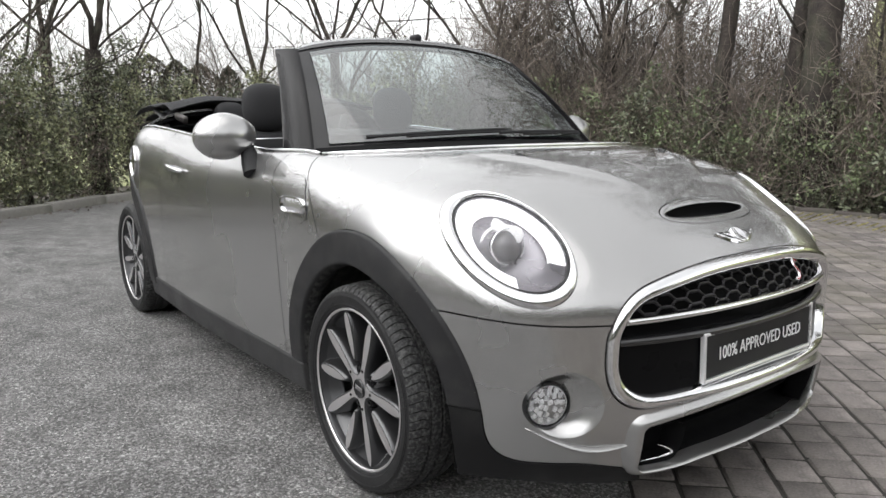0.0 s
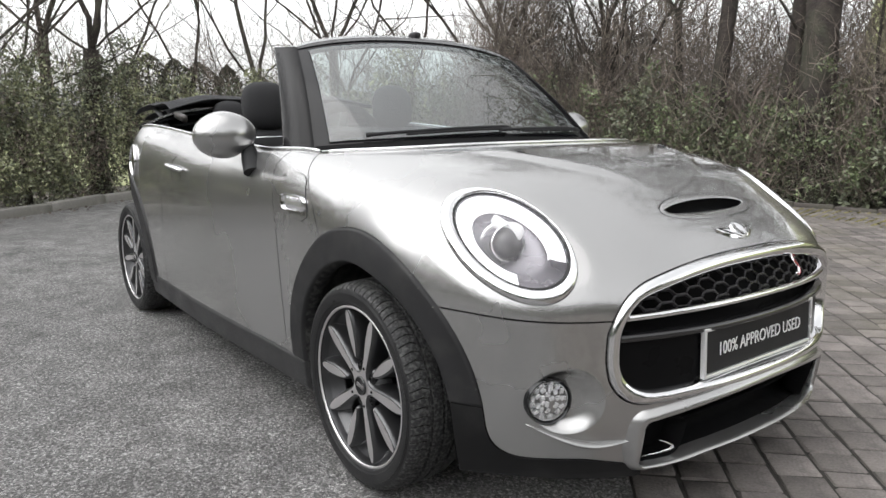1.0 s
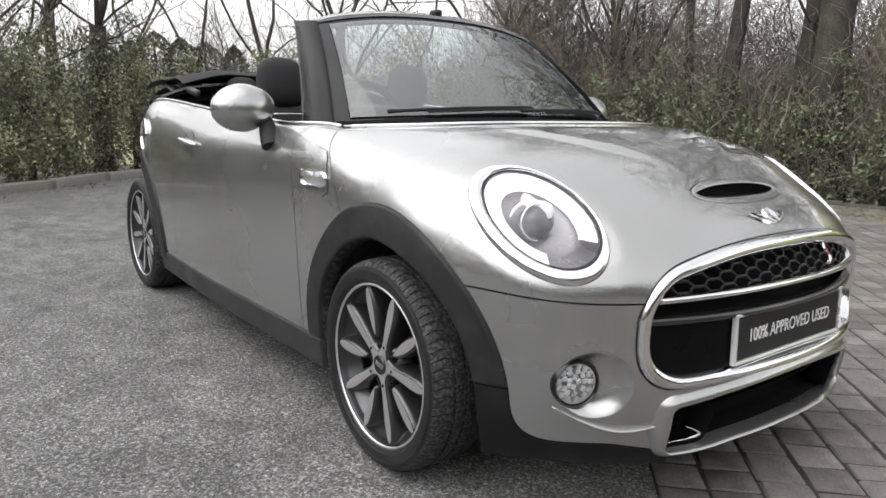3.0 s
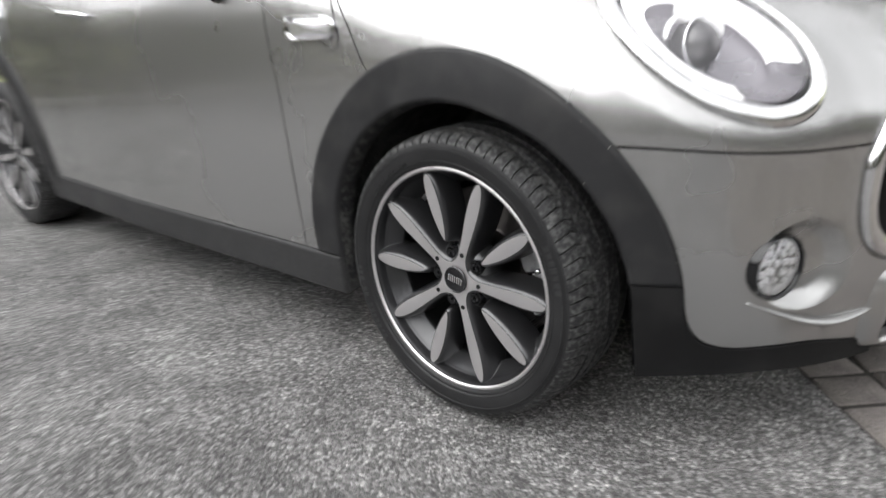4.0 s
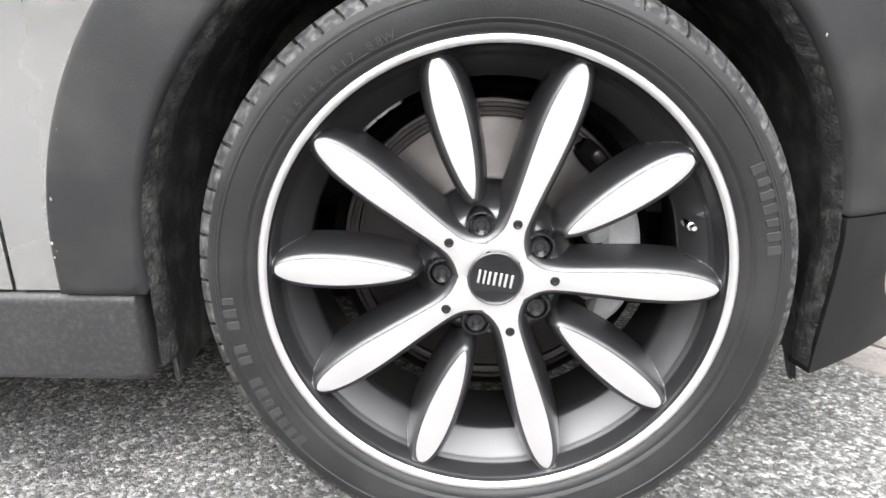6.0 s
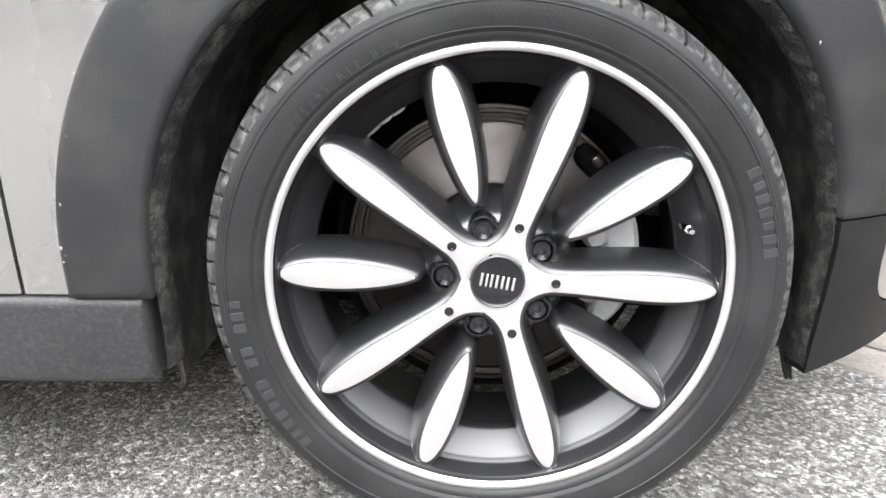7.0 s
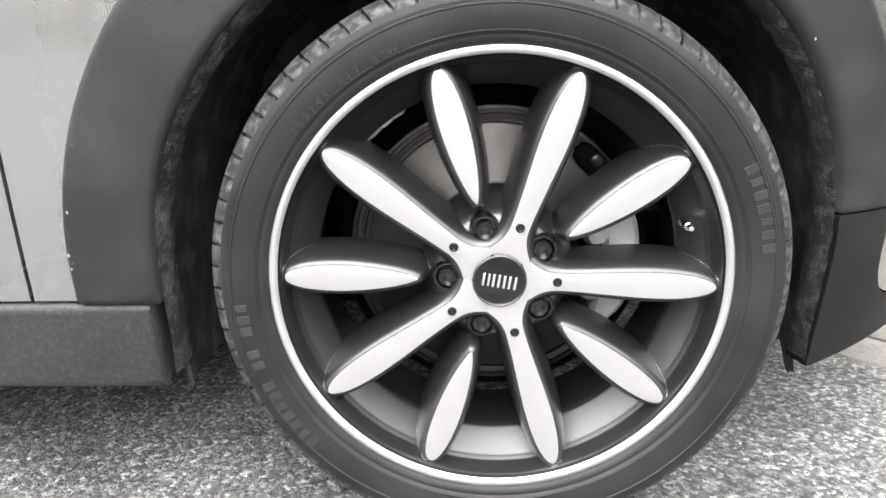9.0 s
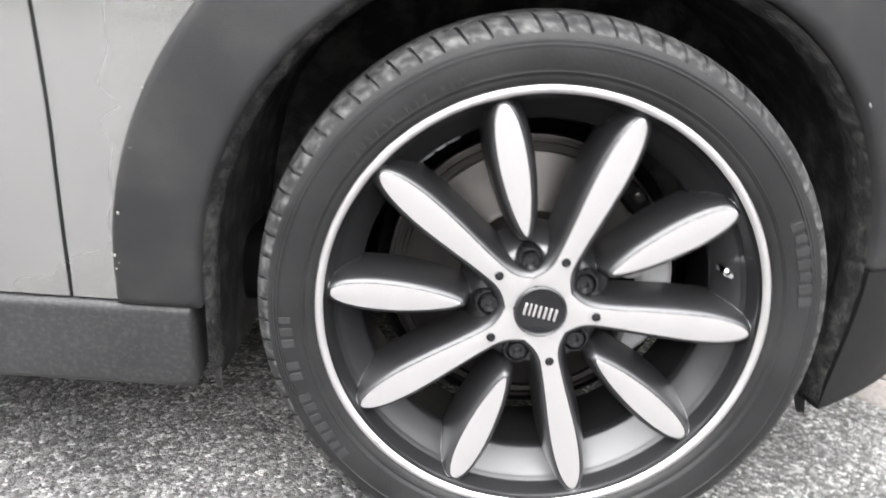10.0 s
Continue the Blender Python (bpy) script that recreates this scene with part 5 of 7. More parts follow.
# swage under the fog lamp and the bumper's step beside the slot
def bumper_swage(left):
    pts = []
    for s in np.linspace(0, 1, 20):
        y, z = -0.672 + 0.222 * s, 0.335 - 0.075 * math.sin(min(1, s * 1.35) * math.pi / 2) + 0.028 * s
        pts.append((y, z))
    y, z = np.array(pts).T
    p = np.stack([nose_x(y, z) + 0.001, y, z], -1)
    part("bumper_crease", *side_of(tube(p, [0.001 + 0.017 * math.sin(math.pi * min(1, 0.02 + i / 20)) for i in range(20)], 12, False, 0.4), left), PAINT, car)


both_sides(bumper_swage)

# bonnet scoop
def scoop_ring(sx, sy, x0, lift, n=64):
    t = np.linspace(0, 2 * math.pi, n, endpoint=False)
    x, y = x0 + sx * np.cos(t), sy * np.sin(t)
    p, nn = on_skin(np.stack([x, y, np.full(n, 0.55)], -1), np.repeat([[0, 0, 1.0]], n, 0))
    lift = lift(t) if callable(lift) else lift
    return p + nn * np.broadcast_to(lift, (n,))[:, None]


rise = lambda t: 0.0008 + 0.002 * np.clip(-np.cos(t), 0, 1)
scoop_part = part("bonnet_scoop", *loft([scoop_ring(0.0515, 0.204, 0.553, -0.012), scoop_ring(0.0505, 0.203, 0.553, 0.000), scoop_ring(0.044, 0.200, 0.553, rise), scoop_ring(0.026, 0.190, 0.551, lambda t: rise(t) + 0.001 - 0.004 * np.clip(np.cos(t), 0, 1)), scoop_ring(0.020, 0.186, 0.550, lambda t: rise(t) - 0.002 - 0.010 * np.clip(np.cos(t), 0, 1))]), PAINT, car, "silver air scoop", sharp=60)
part("scoop_opening", *loft([scoop_ring(0.020, 0.186, 0.550, lambda t: rise(t) - 0.002 - 0.010 * np.clip(np.cos(t), 0, 1)), scoop_ring(0.021, 0.186, 0.546, -0.035)], cap=True), VOID, scoop_part, "black opening")

# winged bonnet badge, drawn as a plain disc with wings
def badge_at(x, y, lift=0.0):
    p, n = on_skin([(x, y, 0.5)], [(0, 0, 1.0)])
    return p[0] + n[0] * lift, n[0]


p0, n0 = badge_at(0.652, 0.0, 0.004)
fr = Vector(n0).to_track_quat("Z", "Y").to_matrix().to_4x4()
badge = part("bonnet_badge", *moved(lathe([(0.0005, -0.004), (0.021, -0.005), (0.024, -0.0065), (0.027, -0.004), (0.027, 0.004)], 32), Matrix.Translation(Vector(p0)) @ fr @ pose(0, 0, 0, -90)), CHROME, car, "winged chrome badge")
for s in (-1, 1):
    rings = []
    for t in np.linspace(0, 1, 9):
        y, mid, half = s * (0.022 + 0.066 * t), 0.652 - 0.012 * t + 0.004 * math.sin(3 * t), 0.017 * (1 - t) ** 0.7 + 0.002
        rings.append([badge_at(mid + half, y, 0.001)[0], badge_at(mid + 0.6 * half, y, 0.006)[0], badge_at(mid - 0.6 * half, y, 0.006)[0], badge_at(mid - half, y, 0.001)[0]])
    part("badge_wing", *loft(rings), CHROME, badge, sharp=30)
    for off in (-0.25, 0.3):
        line = [badge_at(0.652 - 0.012 * t + off * 0.03 * (1 - t), s * (0.030 + 0.046 * t), 0.0065)[0] for t in np.linspace(0, 1, 5)]
        part("wing_line", *tube(line, 0.0012, 5), BLACKGLOSS, badge)
pts, nn = on_skin([(0.142, -0.340, 0.5), (0.142, 0.340, 0.5)], [(0, 0, 1.0)] * 2)
for p in pts:
    part("washer_jet", *moved(rounded_box(0.030, 0.014, 0.008, 0.003, 2), pose(p[0], p[1], p[2] + 0.002, 0, 12, 0)), BLACKGLOSS, car, "black washer jet")


# waist strip
def belt_point(x, side=-1):
    e = 0.775 - 0.05 * float(smooth_step(-0.75, -0.42, x))
    p, n = on_skin([(x, side * e, 0.62)], [(0, 0, 1.0)])
    return p[0] + np.array([0, 0, 0.003])


def waist(left):
    s = 1 if left else -1
    pts = [belt_point(x, s) for x in np.linspace(-2.33, -0.41, 48)]
    part("waist_strip", *tube(pts, 0.0075, 8, False, 0.8), CHROME, car, "chrome waist strip")


both_sides(waist)
pts = []
for y in np.linspace(-0.722, 0.722, 61):
    x = float(cowl_x(0, y, 0)) - 0.003
    p, n = on_skin([(x, y, 0.62)], [(0, 0, 1.0)])
    pts.append(p[0] + np.array([-0.002, 0, 0.003]))
part("cowl_strip", *tube(pts, 0.0075, 8, False, 0.8), CHROME, car, "chrome strip below the windscreen")


# ---- windscreen ----
def screen(u, v, push=0.0):
    bx, by, bz = -0.505 + 0.125 * (1 - u * u), 0.702 * u, 0.966 + 0.020 * (1 - u * u)
    tx, ty, tz = -0.905 + 0.045 * (1 - u * u), 0.558 * u, 1.345 + 0.056 * (1 - abs(u) ** 2.5)
    s = math.sin(math.pi * v) * 0.018
    x, y, z = bx + (tx - bx) * v + s * 0.7, by + (ty - by) * v, bz + (tz - bz) * v + s * 0.7
    return Vector((x + push * 0.66, y, z + push * 0.75))


def screen_patch(u0, u1, v0, v1, push, nu=30, nv=16):
    us, vv = np.linspace(u0, u1, nu), np.linspace(v0, v1, nv)
    vs = [tuple(screen(u, v, push)) for v in vv for u in us]
    fs = [(i * nu + j, i * nu + j + 1, (i + 1) * nu + j + 1, (i + 1) * nu + j) for i in range(nv - 1) for j in range(nu - 1)]
    return vs, fs


frame_part = part("windscreen_frame", *join(screen_patch(-1.0, -0.905, 0, 1, -0.006, 4, 16), screen_patch(0.905, 1.0, 0, 1, -0.006, 4, 16), screen_patch(-0.905, 0.905, 0.90, 1.0, -0.006, 24, 3), screen_patch(-0.905, 0.905, 0, 0.125, -0.006, 24, 3)), BLACKGLOSS, car, "black windscreen surround")
g = part("windscreen", *screen_patch(-0.915, 0.915, 0.06, 0.94, 0.0), GLASS, frame_part, "tinted curved windscreen")
g.visible_shadow = False


def pillar(left):
    rings = []
    for v in np.linspace(-0.03, 1.0, 14):
        e = screen(-1.0, v)
        back = Vector((-0.150 + 0.035 * v, -0.040 + 0.004 * v, 0.004))
        out = Vector((-0.02, -0.016, 0.004))
        rings.append([e + Vector((0.004, 0.006, 0.002)), e + Vector((0, -0.006, 0.004)), e + out + back * 0.25, e + out + back * 0.7, e + back, e + back + Vector((0.01, 0.03, -0.01)), e + back * 0.4 + Vector((0, 0.05, -0.02))])
    v, f = loft(rings)
    part("pillar", *side_of((v, f), left), PILLAR, frame_part, "dark glossy pillar", sharp=50)


both_sides(pillar)
rings = []
for u in np.linspace(-1.03, 1.03, 36):
    e = screen(u, 1.0)
    edge = max(0, abs(u) - 0.86) ** 2 * 0.9
    rings.append([e + Vector((0.006, 0, -0.006)), e + Vector((0.004, 0, 0.006 - edge * 0.3)), e + Vector((-0.03, 0, 0.017 - edge)), e + Vector((-0.09, 0, 0.016 - edge)), e + Vector((-0.125, 0, 0.002)), e + Vector((-0.115, 0, -0.022)), e + Vector((-0.03, 0, -0.03))])
v, f = loft(rings)
part("header_rail", v, f + [tuple(range(7)), tuple(reversed(range(35 * 7, 36 * 7)))], HEADER, frame_part, "black header rail", sharp=60)
part("mirror_mount", *moved(rounded_box(0.06, 0.035, 0.03, 0.012, 3), pose(-0.90, 0.0, 1.423)), GREYTRIM, frame_part)
cowl_v, cowl_f, rows_ = [], [], 6
for y in np.linspace(-0.69, 0.69, 40):
    edge, _ = on_skin([(float(cowl_x(0, y, 0)) - 0.006, y, 0.62)], [(0, 0, 1.0)])
    foot = screen(y / 0.702, 0.04, -0.004)
    for k in range(rows_):
        q = k / (rows_ - 1)
        dip = 0.016 * math.sin(math.pi * min(1, q * 1.1)) + 0.010 * (1 - q)
        cowl_v.append(tuple(Vector(edge[0]).lerp(foot, q) - Vector((0, 0, dip))))
for i in range(39):
    for k in range(rows_ - 1):
        q = i * rows_ + k
        cowl_f.append((q, q + 1, q + rows_ + 1, q + rows_))
part("cowl_panel", cowl_v, cowl_f, VOID, car, "black scuttle panel")
for y0, y1, z0 in ((-0.52, 0.12, 0.05), (0.05, 0.62, 0.06)):
    pts = [screen(y0 / 0.70 + (y1 - y0) / 0.70 * t, 0.062 + z0 * t * 0.6, 0.020) for t in np.linspace(0, 1, 14)]
    w = part("wiper", *tube(pts, [0.009] + [0.0065] * 12 + [0.003], 6), CLOTH, car, "black wiper arm")
    part("wiper_blade", *tube([p + Vector((0.004, 0, -0.008)) for p in pts[3:]], 0.005, 6), CLOTH, w)


# ---- mirrors, handles, vents ----
def door_mirror(left):
    bm = bmesh.new()
    bmesh.ops.create_uvsphere(bm, u_segments=40, v_segments=26, radius=1.0)
    for q in bm.verts:
        x, y, z = q.co
        front = x > 0
        x = x * (0.075 if front else 0.045)
        y, z = y * 0.106, z * (0.079 - 0.08 * max(y, 0) * 0.106)
        q.co = (x, y, z)
    head = [tuple(q.co) for q in bm.verts], [tuple(w.index for w in f.verts) for f in bm.faces]
    bm.free()
    at = pose(-0.812, -0.892, 1.018, 4, 0, -8) @ Matrix.Scale(1.06, 4)
    stalk_pts = [Vector((-0.800, -0.822, 0.985)), Vector((-0.775, -0.820, 0.960)), Vector((-0.742, -0.828, 0.925)), Vector((-0.712, -0.830, 0.888))]
    body = part("door_mirror", *side_of(moved(head, at), left), PAINT, car, "silver egg-shaped mirror on a black stalk")
    part("stalk", *side_of(tube(stalk_pts, [0.030, 0.030, 0.034, 0.038], 12, False, 0.75, (1, 0, 0)), left), PLASTIC, body, "black stalk", sharp=60)
    part("mirror_glass", *side_of(moved(lathe([(0.0005, 0.046), (0.07, 0.044), (0.078, 0.036)], 32), at @ pose(0, 0, 0, 0, 0, 90)), left), CHROME, body, "mirror glass")


both_sides(door_mirror)


def skin_side(x, z, lift=0.0):
    """A place on the car's right side, or a row of them."""
    x, z = np.atleast_1d(np.asarray(x, float)), np.atleast_1d(np.asarray(z, float))
    p, n = on_skin(np.stack([x, 0 * x, z], -1), np.repeat([[0, -1.0, 0]], len(x), 0))
    out = p + n * np.broadcast_to(lift, x.shape)[:, None]
    return out if len(out) > 1 else out[0]


def door_trim(left):
    door = DOORS[1 if left else 0]
    pts = [skin_side(x, 0.862 - 0.06 * (x + 1.53), 0.020 - 0.014 * abs((x + 1.535) / 0.11) ** 4) for x in np.linspace(-1.645, -1.425, 12)]
    part("handle", *side_of(tube(pts, [0.006, 0.010, 0.012, 0.012, 0.012, 0.012, 0.012, 0.012, 0.012, 0.012, 0.010, 0.006], 10, False, 0.9), left), CHROME, door, "chrome door handle")
    t = np.linspace(0, 2 * math.pi, 32, endpoint=False)
    rim, mid, ctr = (skin_side(-1.535 + a * np.cos(t), 0.852 + b * np.sin(t), d) for a, b, d in ((0.062, 0.060, 0.001), (0.052, 0.050, -0.004), (0.004, 0.004, -0.012)))
    # the cup's dark trim colour stands for the shade in the hollow
    part("handle_cup", *side_of(loft([rim, mid, ctr], cap=True), left), GREYTRIM, door, "hollow behind the handle")


both_sides(door_trim)


def scuttle_vent(left):
    def outline(k, lift):
        t = np.linspace(0, 2 * math.pi, 40, endpoint=False)
        c, s = np.cos(t), np.sin(t)
        u = 0.084 * np.sign(c) * np.abs(c) ** 0.5 * k
        w = 0.0275 * np.sign(s) * np.abs(s) ** 0.5 * (1 - 0.15 * c) * k
        return skin_side(-0.381 + u, 0.808 + w, lift)
    body = part("side_vent", *side_of(loft([outline(1.0, -0.002), outline(0.99, 0.006), outline(0.93, 0.010), outline(0.84, 0.010), outline(0.80, 0.003)]), left), CHROME, car, "chrome side vent with lamp", sharp=60)
    part("indicator", *side_of(loft([outline(0.80, 0.003), outline(0.5, 0.006), outline(0.1, 0.007)], cap=True), left), FROST, body, "clear side indicator")
    # thin dark bar on the skin, painting in the shadow of the panel's crease
    groove = [skin_side(x, z, 0.0012) for x, z in ((-0.415, 0.905), (-0.375, 0.903), (-0.340, 0.895), (-0.322, 0.878), (-0.312, 0.850), (-0.300, 0.822), (-0.290, 0.795), (-0.292, 0.772), (-0.33, 0.755))]
    part("vent_groove", *side_of(tube(groove, [0.0006, 0.0014, 0.0020, 0.0022, 0.0020, 0.0016, 0.0014, 0.0012, 0.0006], 6, False, 0.5), left), GREYTRIM, body)


both_sides(scuttle_vent)
around = np.linspace(0, 2 * math.pi, 40, endpoint=False)
cap_pts = skin_side(-2.30 + 0.078 * np.cos(around), 0.858 + 0.078 * np.sin(around), 0.006)
flap = part("fuel_flap", *tube(cap_pts, 0.009, 8, True, 0.7), CHROME, car, "round chrome fuel flap")
part("flap_disc", *loft([skin_side(-2.30 + r * np.cos(around), 0.858 + r * np.sin(around), d) for r, d in ((0.074, 0.003), (0.05, 0.008), (0.005, 0.010))], cap=True), CHROME, flap)


# ---- cabin ----
part("cabin_floor", *moved(rounded_box(1.75, 1.42, 0.04, 0.01, 1), pose(-1.47, 0, 0.36)), CLOTH, car, "black carpet")
for s in (-1, 1):
    part("door_lining", *moved(rounded_box(1.85, 0.03, 0.56, 0.01, 2), pose(-1.40, s * 0.755, 0.665)), LEATHER, car, "black door lining")
dash = rounded_box(0.46, 1.40, 0.20, 0.08, 5)
dashboard = part("dashboard", *moved(dash, pose(-0.72, 0, 0.868, 0, 4, 0)), LEATHER, car, "black padded dashboard", sharp=60)
part("instrument_hood", *moved(rounded_box(0.20, 0.30, 0.09, 0.04, 4), pose(-0.80, -0.37, 0.985, 0, 12, 0)), LEATHER, dashboard)
wheel_m = pose(-0.945, -0.37, 0.955, 0, -62, 0)
rim_pts = [wheel_m @ Vector((0.182 * math.cos(t), 0.182 * math.sin(t), 0)) for t in np.linspace(0, 2 * math.pi, 48, endpoint=False)]
steer = part("steering_wheel", *tube(rim_pts, 0.0155, 10, True), LEATHER, car, "black leather steering wheel")
part("wheel_boss", *moved(rounded_box(0.13, 0.12, 0.05, 0.024, 3), wheel_m @ pose(0, 0, -0.01)), LEATHER, steer)
for a in (0, 180, 270):
    part("wheel_spoke", *moved(rounded_box(0.14, 0.034, 0.016, 0.006, 2), wheel_m @ pose(0, 0, 0, 0, 0, a) @ pose(0.11, 0, 0)), FROST if a != 270 else LEATHER, steer)


def seat(x, y, z, k=1.0):
    body = part("seat", *moved(rounded_box(0.16 * k, 0.50 * k, 0.62 * k, 0.07, 4), pose(x, y, z - 0.31 * k, 0, -14, 0)), CLOTH, car, "black sports seat", sharp=70)
    bm = bmesh.new()
    bmesh.ops.create_uvsphere(bm, u_segments=28, v_segments=20, radius=1.0)
    hr = [tuple(math.copysign(abs(c) ** e, c) * h * k for c, e, h in zip(q.co, (0.9, 0.72, 0.74), (0.066, 0.118, 0.118))) for q in bm.verts], [tuple(w.index for w in f.verts) for f in bm.faces]
    bm.free()
    part("headrest", *moved(hr, pose(x - 0.055 * k, y, z + 0.105 * k, 0, -8, 0)), CLOTH, body, sharp=70)
    part("cushion", *moved(rounded_box(0.50 * k, 0.50 * k, 0.16 * k, 0.06, 4), pose(x + 0.24, y, z - 0.56)), CLOTH, body, sharp=70)
    for s in (-0.06, 0.06):
        part("headrest_post", *tube([(x - 0.03, y + s, z - 0.03), (x - 0.04, y + s, z + 0.06)], 0.006, 8), CHROME, body)
    part("seat_trim", *tube([(x + 0.062, y - 0.17, z - 0.045), (x + 0.066, y, z - 0.042), (x + 0.062, y + 0.17, z - 0.045)], 0.004, 6), CHROME, body)


seat(-1.60, -0.37, 1.03)
seat(-1.60, 0.37, 1.03)
seat(-2.20, -0.33, 1.00, 0.78)
seat(-2.20, 0.33, 1.00, 0.78)

# folded roof
def drape(x0, x1, half, z_top, thick, sag, seed, nx=18, ny=40):
    """A padded sheet of cloth with drooping sides and soft creases."""
    top, bot = [], []
    for i in range(nx):
        for j in range(ny):
            a, b = i / (nx - 1), 2 * j / (ny - 1) - 1
            x, y = x0 + (x1 - x0) * a, half * b
            edge = abs(b) ** 5 * sag + (2 * a - 1) ** 6 * 0.03
            z = z_top - edge + 0.030 * a + 0.010 * noise.noise(Vector((x * 7, y * 4, seed))) + 0.006 * math.sin(17 * y + 5 * x + seed)
            t = thick * (1 - abs(b) ** 8) * (1 - (2 * a - 1) ** 8) + 0.004
            top.append((x, y, z))
            bot.append((x, y, z - t))
    n = nx * ny
    fs = []
    for i in range(nx - 1):
        for j in range(ny - 1):
            k = i * ny + j
            fs += [(k, k + ny, k + ny + 1, k + 1), (n + k, n + k + 1, n + k + ny + 1, n + k + ny)]
    rim = [i * ny for i in range(nx)] + [(nx - 1) * ny + j for j in range(1, ny)] + [i * ny + ny - 1 for i in range(nx - 2, -1, -1)] + list(range(ny - 2, 0, -1))
    for a, b in zip(rim, rim[1:] + rim[:1]):
        fs.append((a, b, n + b, n + a))
    return top + bot, fs


roof = part("folded_roof", *drape(-2.95, -2.24, 0.655, 1.185, 0.05, 0.055, 1.0), CLOTH, car, "black fabric roof folded behind the seats", sharp=60)
part("roof_fold", *drape(-2.84, -2.36, 0.63, 1.120, 0.05, 0.02, 4.0), CLOTH, roof, sharp=60)
part("roof_fold", *drape(-2.88, -2.38, 0.66, 1.060, 0.06, 0.02, 7.0), CLOTH, roof, sharp=60)
for s in (-1, 1):
    part("roof_arm", *tube([(-2.28, s * 0.66, 1.02), (-2.42, s * 0.65, 1.09), (-2.72, s * 0.60, 1.135)], 0.016, 8, False, 0.6), PLASTIC, roof, "roof linkage arm")
    part("roof_bracket", *moved(rounded_box(0.15, 0.03, 0.04, 0.012, 3), pose(-2.18, s * 0.62, 1.085, 0, 10, 0)), STEEL, roof, "bright roof bracket")


# mud specks thrown on the wheel arch trim
speck_rnd = random.Random(17)
a = np.array([radians(speck_rnd.choice((speck_rnd.uniform(12, 75), speck_rnd.uniform(115, 182), speck_rnd.uniform(130, 182)))) for _ in range(110)])
r = np.array([0.366 + 0.080 * speck_rnd.random() for _ in range(110)])
spots = skin_side(FRONT_ARCH[0] + (r + 0.019 * smooth_step(0.05, 0.3, r * np.cos(a))) * np.cos(a), FRONT_ARCH[1] + r * np.sin(a), 0.0090)
bm = bmesh.new()
bmesh.ops.create_icosphere(bm, subdivisions=1, radius=1.0)
ball, ball_f = [v.co.copy() for v in bm.verts], [tuple(w.index for w in f.verts) for f in bm.faces]
bm.free()
pieces = []
for q in spots:
    k, tall = speck_rnd.uniform(0.0005, 0.0016), speck_rnd.uniform(0.8, 1.8)
    pieces.append(([(v.x * k + q[0], v.y * k * 0.5 + q[1], v.z * k * tall + q[2]) for v in ball], ball_f))
tagged(part("mud_specks", *join(*pieces), MUD, car, "pale dried mud specks"), kind="stuff")


# ---- kerb, edging and planting ----
rnd = random.Random(11)
gen = np.random.default_rng(11)


def along(path, step):
    """Evenly spaced (point, direction) along a smoothed open line."""
    pts = np.array(path, float)
    for _ in range(3):
        q = [pts[0]]
        for a, b in zip(pts[:-1], pts[1:]):
            q += [0.75 * a + 0.25 * b, 0.25 * a + 0.75 * b]
        pts = np.array(q + [pts[-1]])
    seg = np.linalg.norm(np.diff(pts, axis=0), axis=1)
    s = np.concatenate([[0], np.cumsum(seg)])
    at = np.arange(step / 2, s[-1], step)
    xy = np.stack([np.interp(at, s, pts[:, k]) for k in (0, 1)], -1)
    ahead_ = np.stack([np.interp(at + 0.05, s, pts[:, k]) for k in (0, 1)], -1) - np.stack([np.interp(at - 0.05, s, pts[:, k]) for k in (0, 1)], -1)
    return xy, ahead_ / np.linalg.norm(ahead_, axis=1, keepdims=True)


kerb = tagged(new("kerb"), "weathered concrete kerb round the tarmac", "kerb", kind="structure")
stone = rounded_box(0.90, 0.13, 0.26, 0.018, 2)
me_k = None
xy, dr = along(RIM[:9], 0.91)
for (x, y), (dx, dy) in zip(xy, dr):
    m = pose(x, y, -0.02 + rnd.uniform(-0.006, 0.006), rnd.uniform(-1, 1), rnd.uniform(-0.6, 0.6), math.degrees(math.atan2(dy, dx)))
    if me_k is None:
        ob = part("kerb_stone", *stone, KERB, kerb, sharp=50)
        me_k = ob.data
    else:
        ob = new("kerb_stone", me_k)
        ob.parent = kerb
    ob.matrix_local = m
edging = tagged(new("edging"), "dark low stone edging behind the block paving", "edging", kind="structure")
block = rounded_box(0.44, 0.11, 0.16, 0.02, 2)
me_e = None
xy, dr = along(RIM[8:], 0.45)
for (x, y), (dx, dy) in zip(xy, dr):
    m = pose(x, y, -0.035 + rnd.uniform(-0.012, 0.012), rnd.uniform(-2, 2), rnd.uniform(-1, 1), math.degrees(math.atan2(dy, dx)))
    if me_e is None:
        ob = part("edging_block", *block, BRICKEDGE, edging, sharp=50)
        me_e = ob.data
    else:
        ob = new("edging_block", me_e)
        ob.parent = edging
    ob.matrix_local = m


def mesh_fast(name, v, f, mat, smooth=False):
    """A mesh from arrays of equal-sided faces."""
    me = bpy.data.meshes.new(name)
    n, k = f.shape
    me.vertices.add(len(v))
    me.vertices.foreach_set("co", v.astype(np.float32).ravel())
    me.loops.add(n * k)
    me.loops.foreach_set("vertex_index", f.astype(np.int32).ravel())
    me.polygons.add(n)
    me.polygons.foreach_set("loop_start", np.arange(0, n * k, k, dtype=np.int32))
    me.polygons.foreach_set("use_smooth", np.full(n, smooth))
    me.materials.append(mat)
    me.update(calc_edges=True)
    return new(name, me)


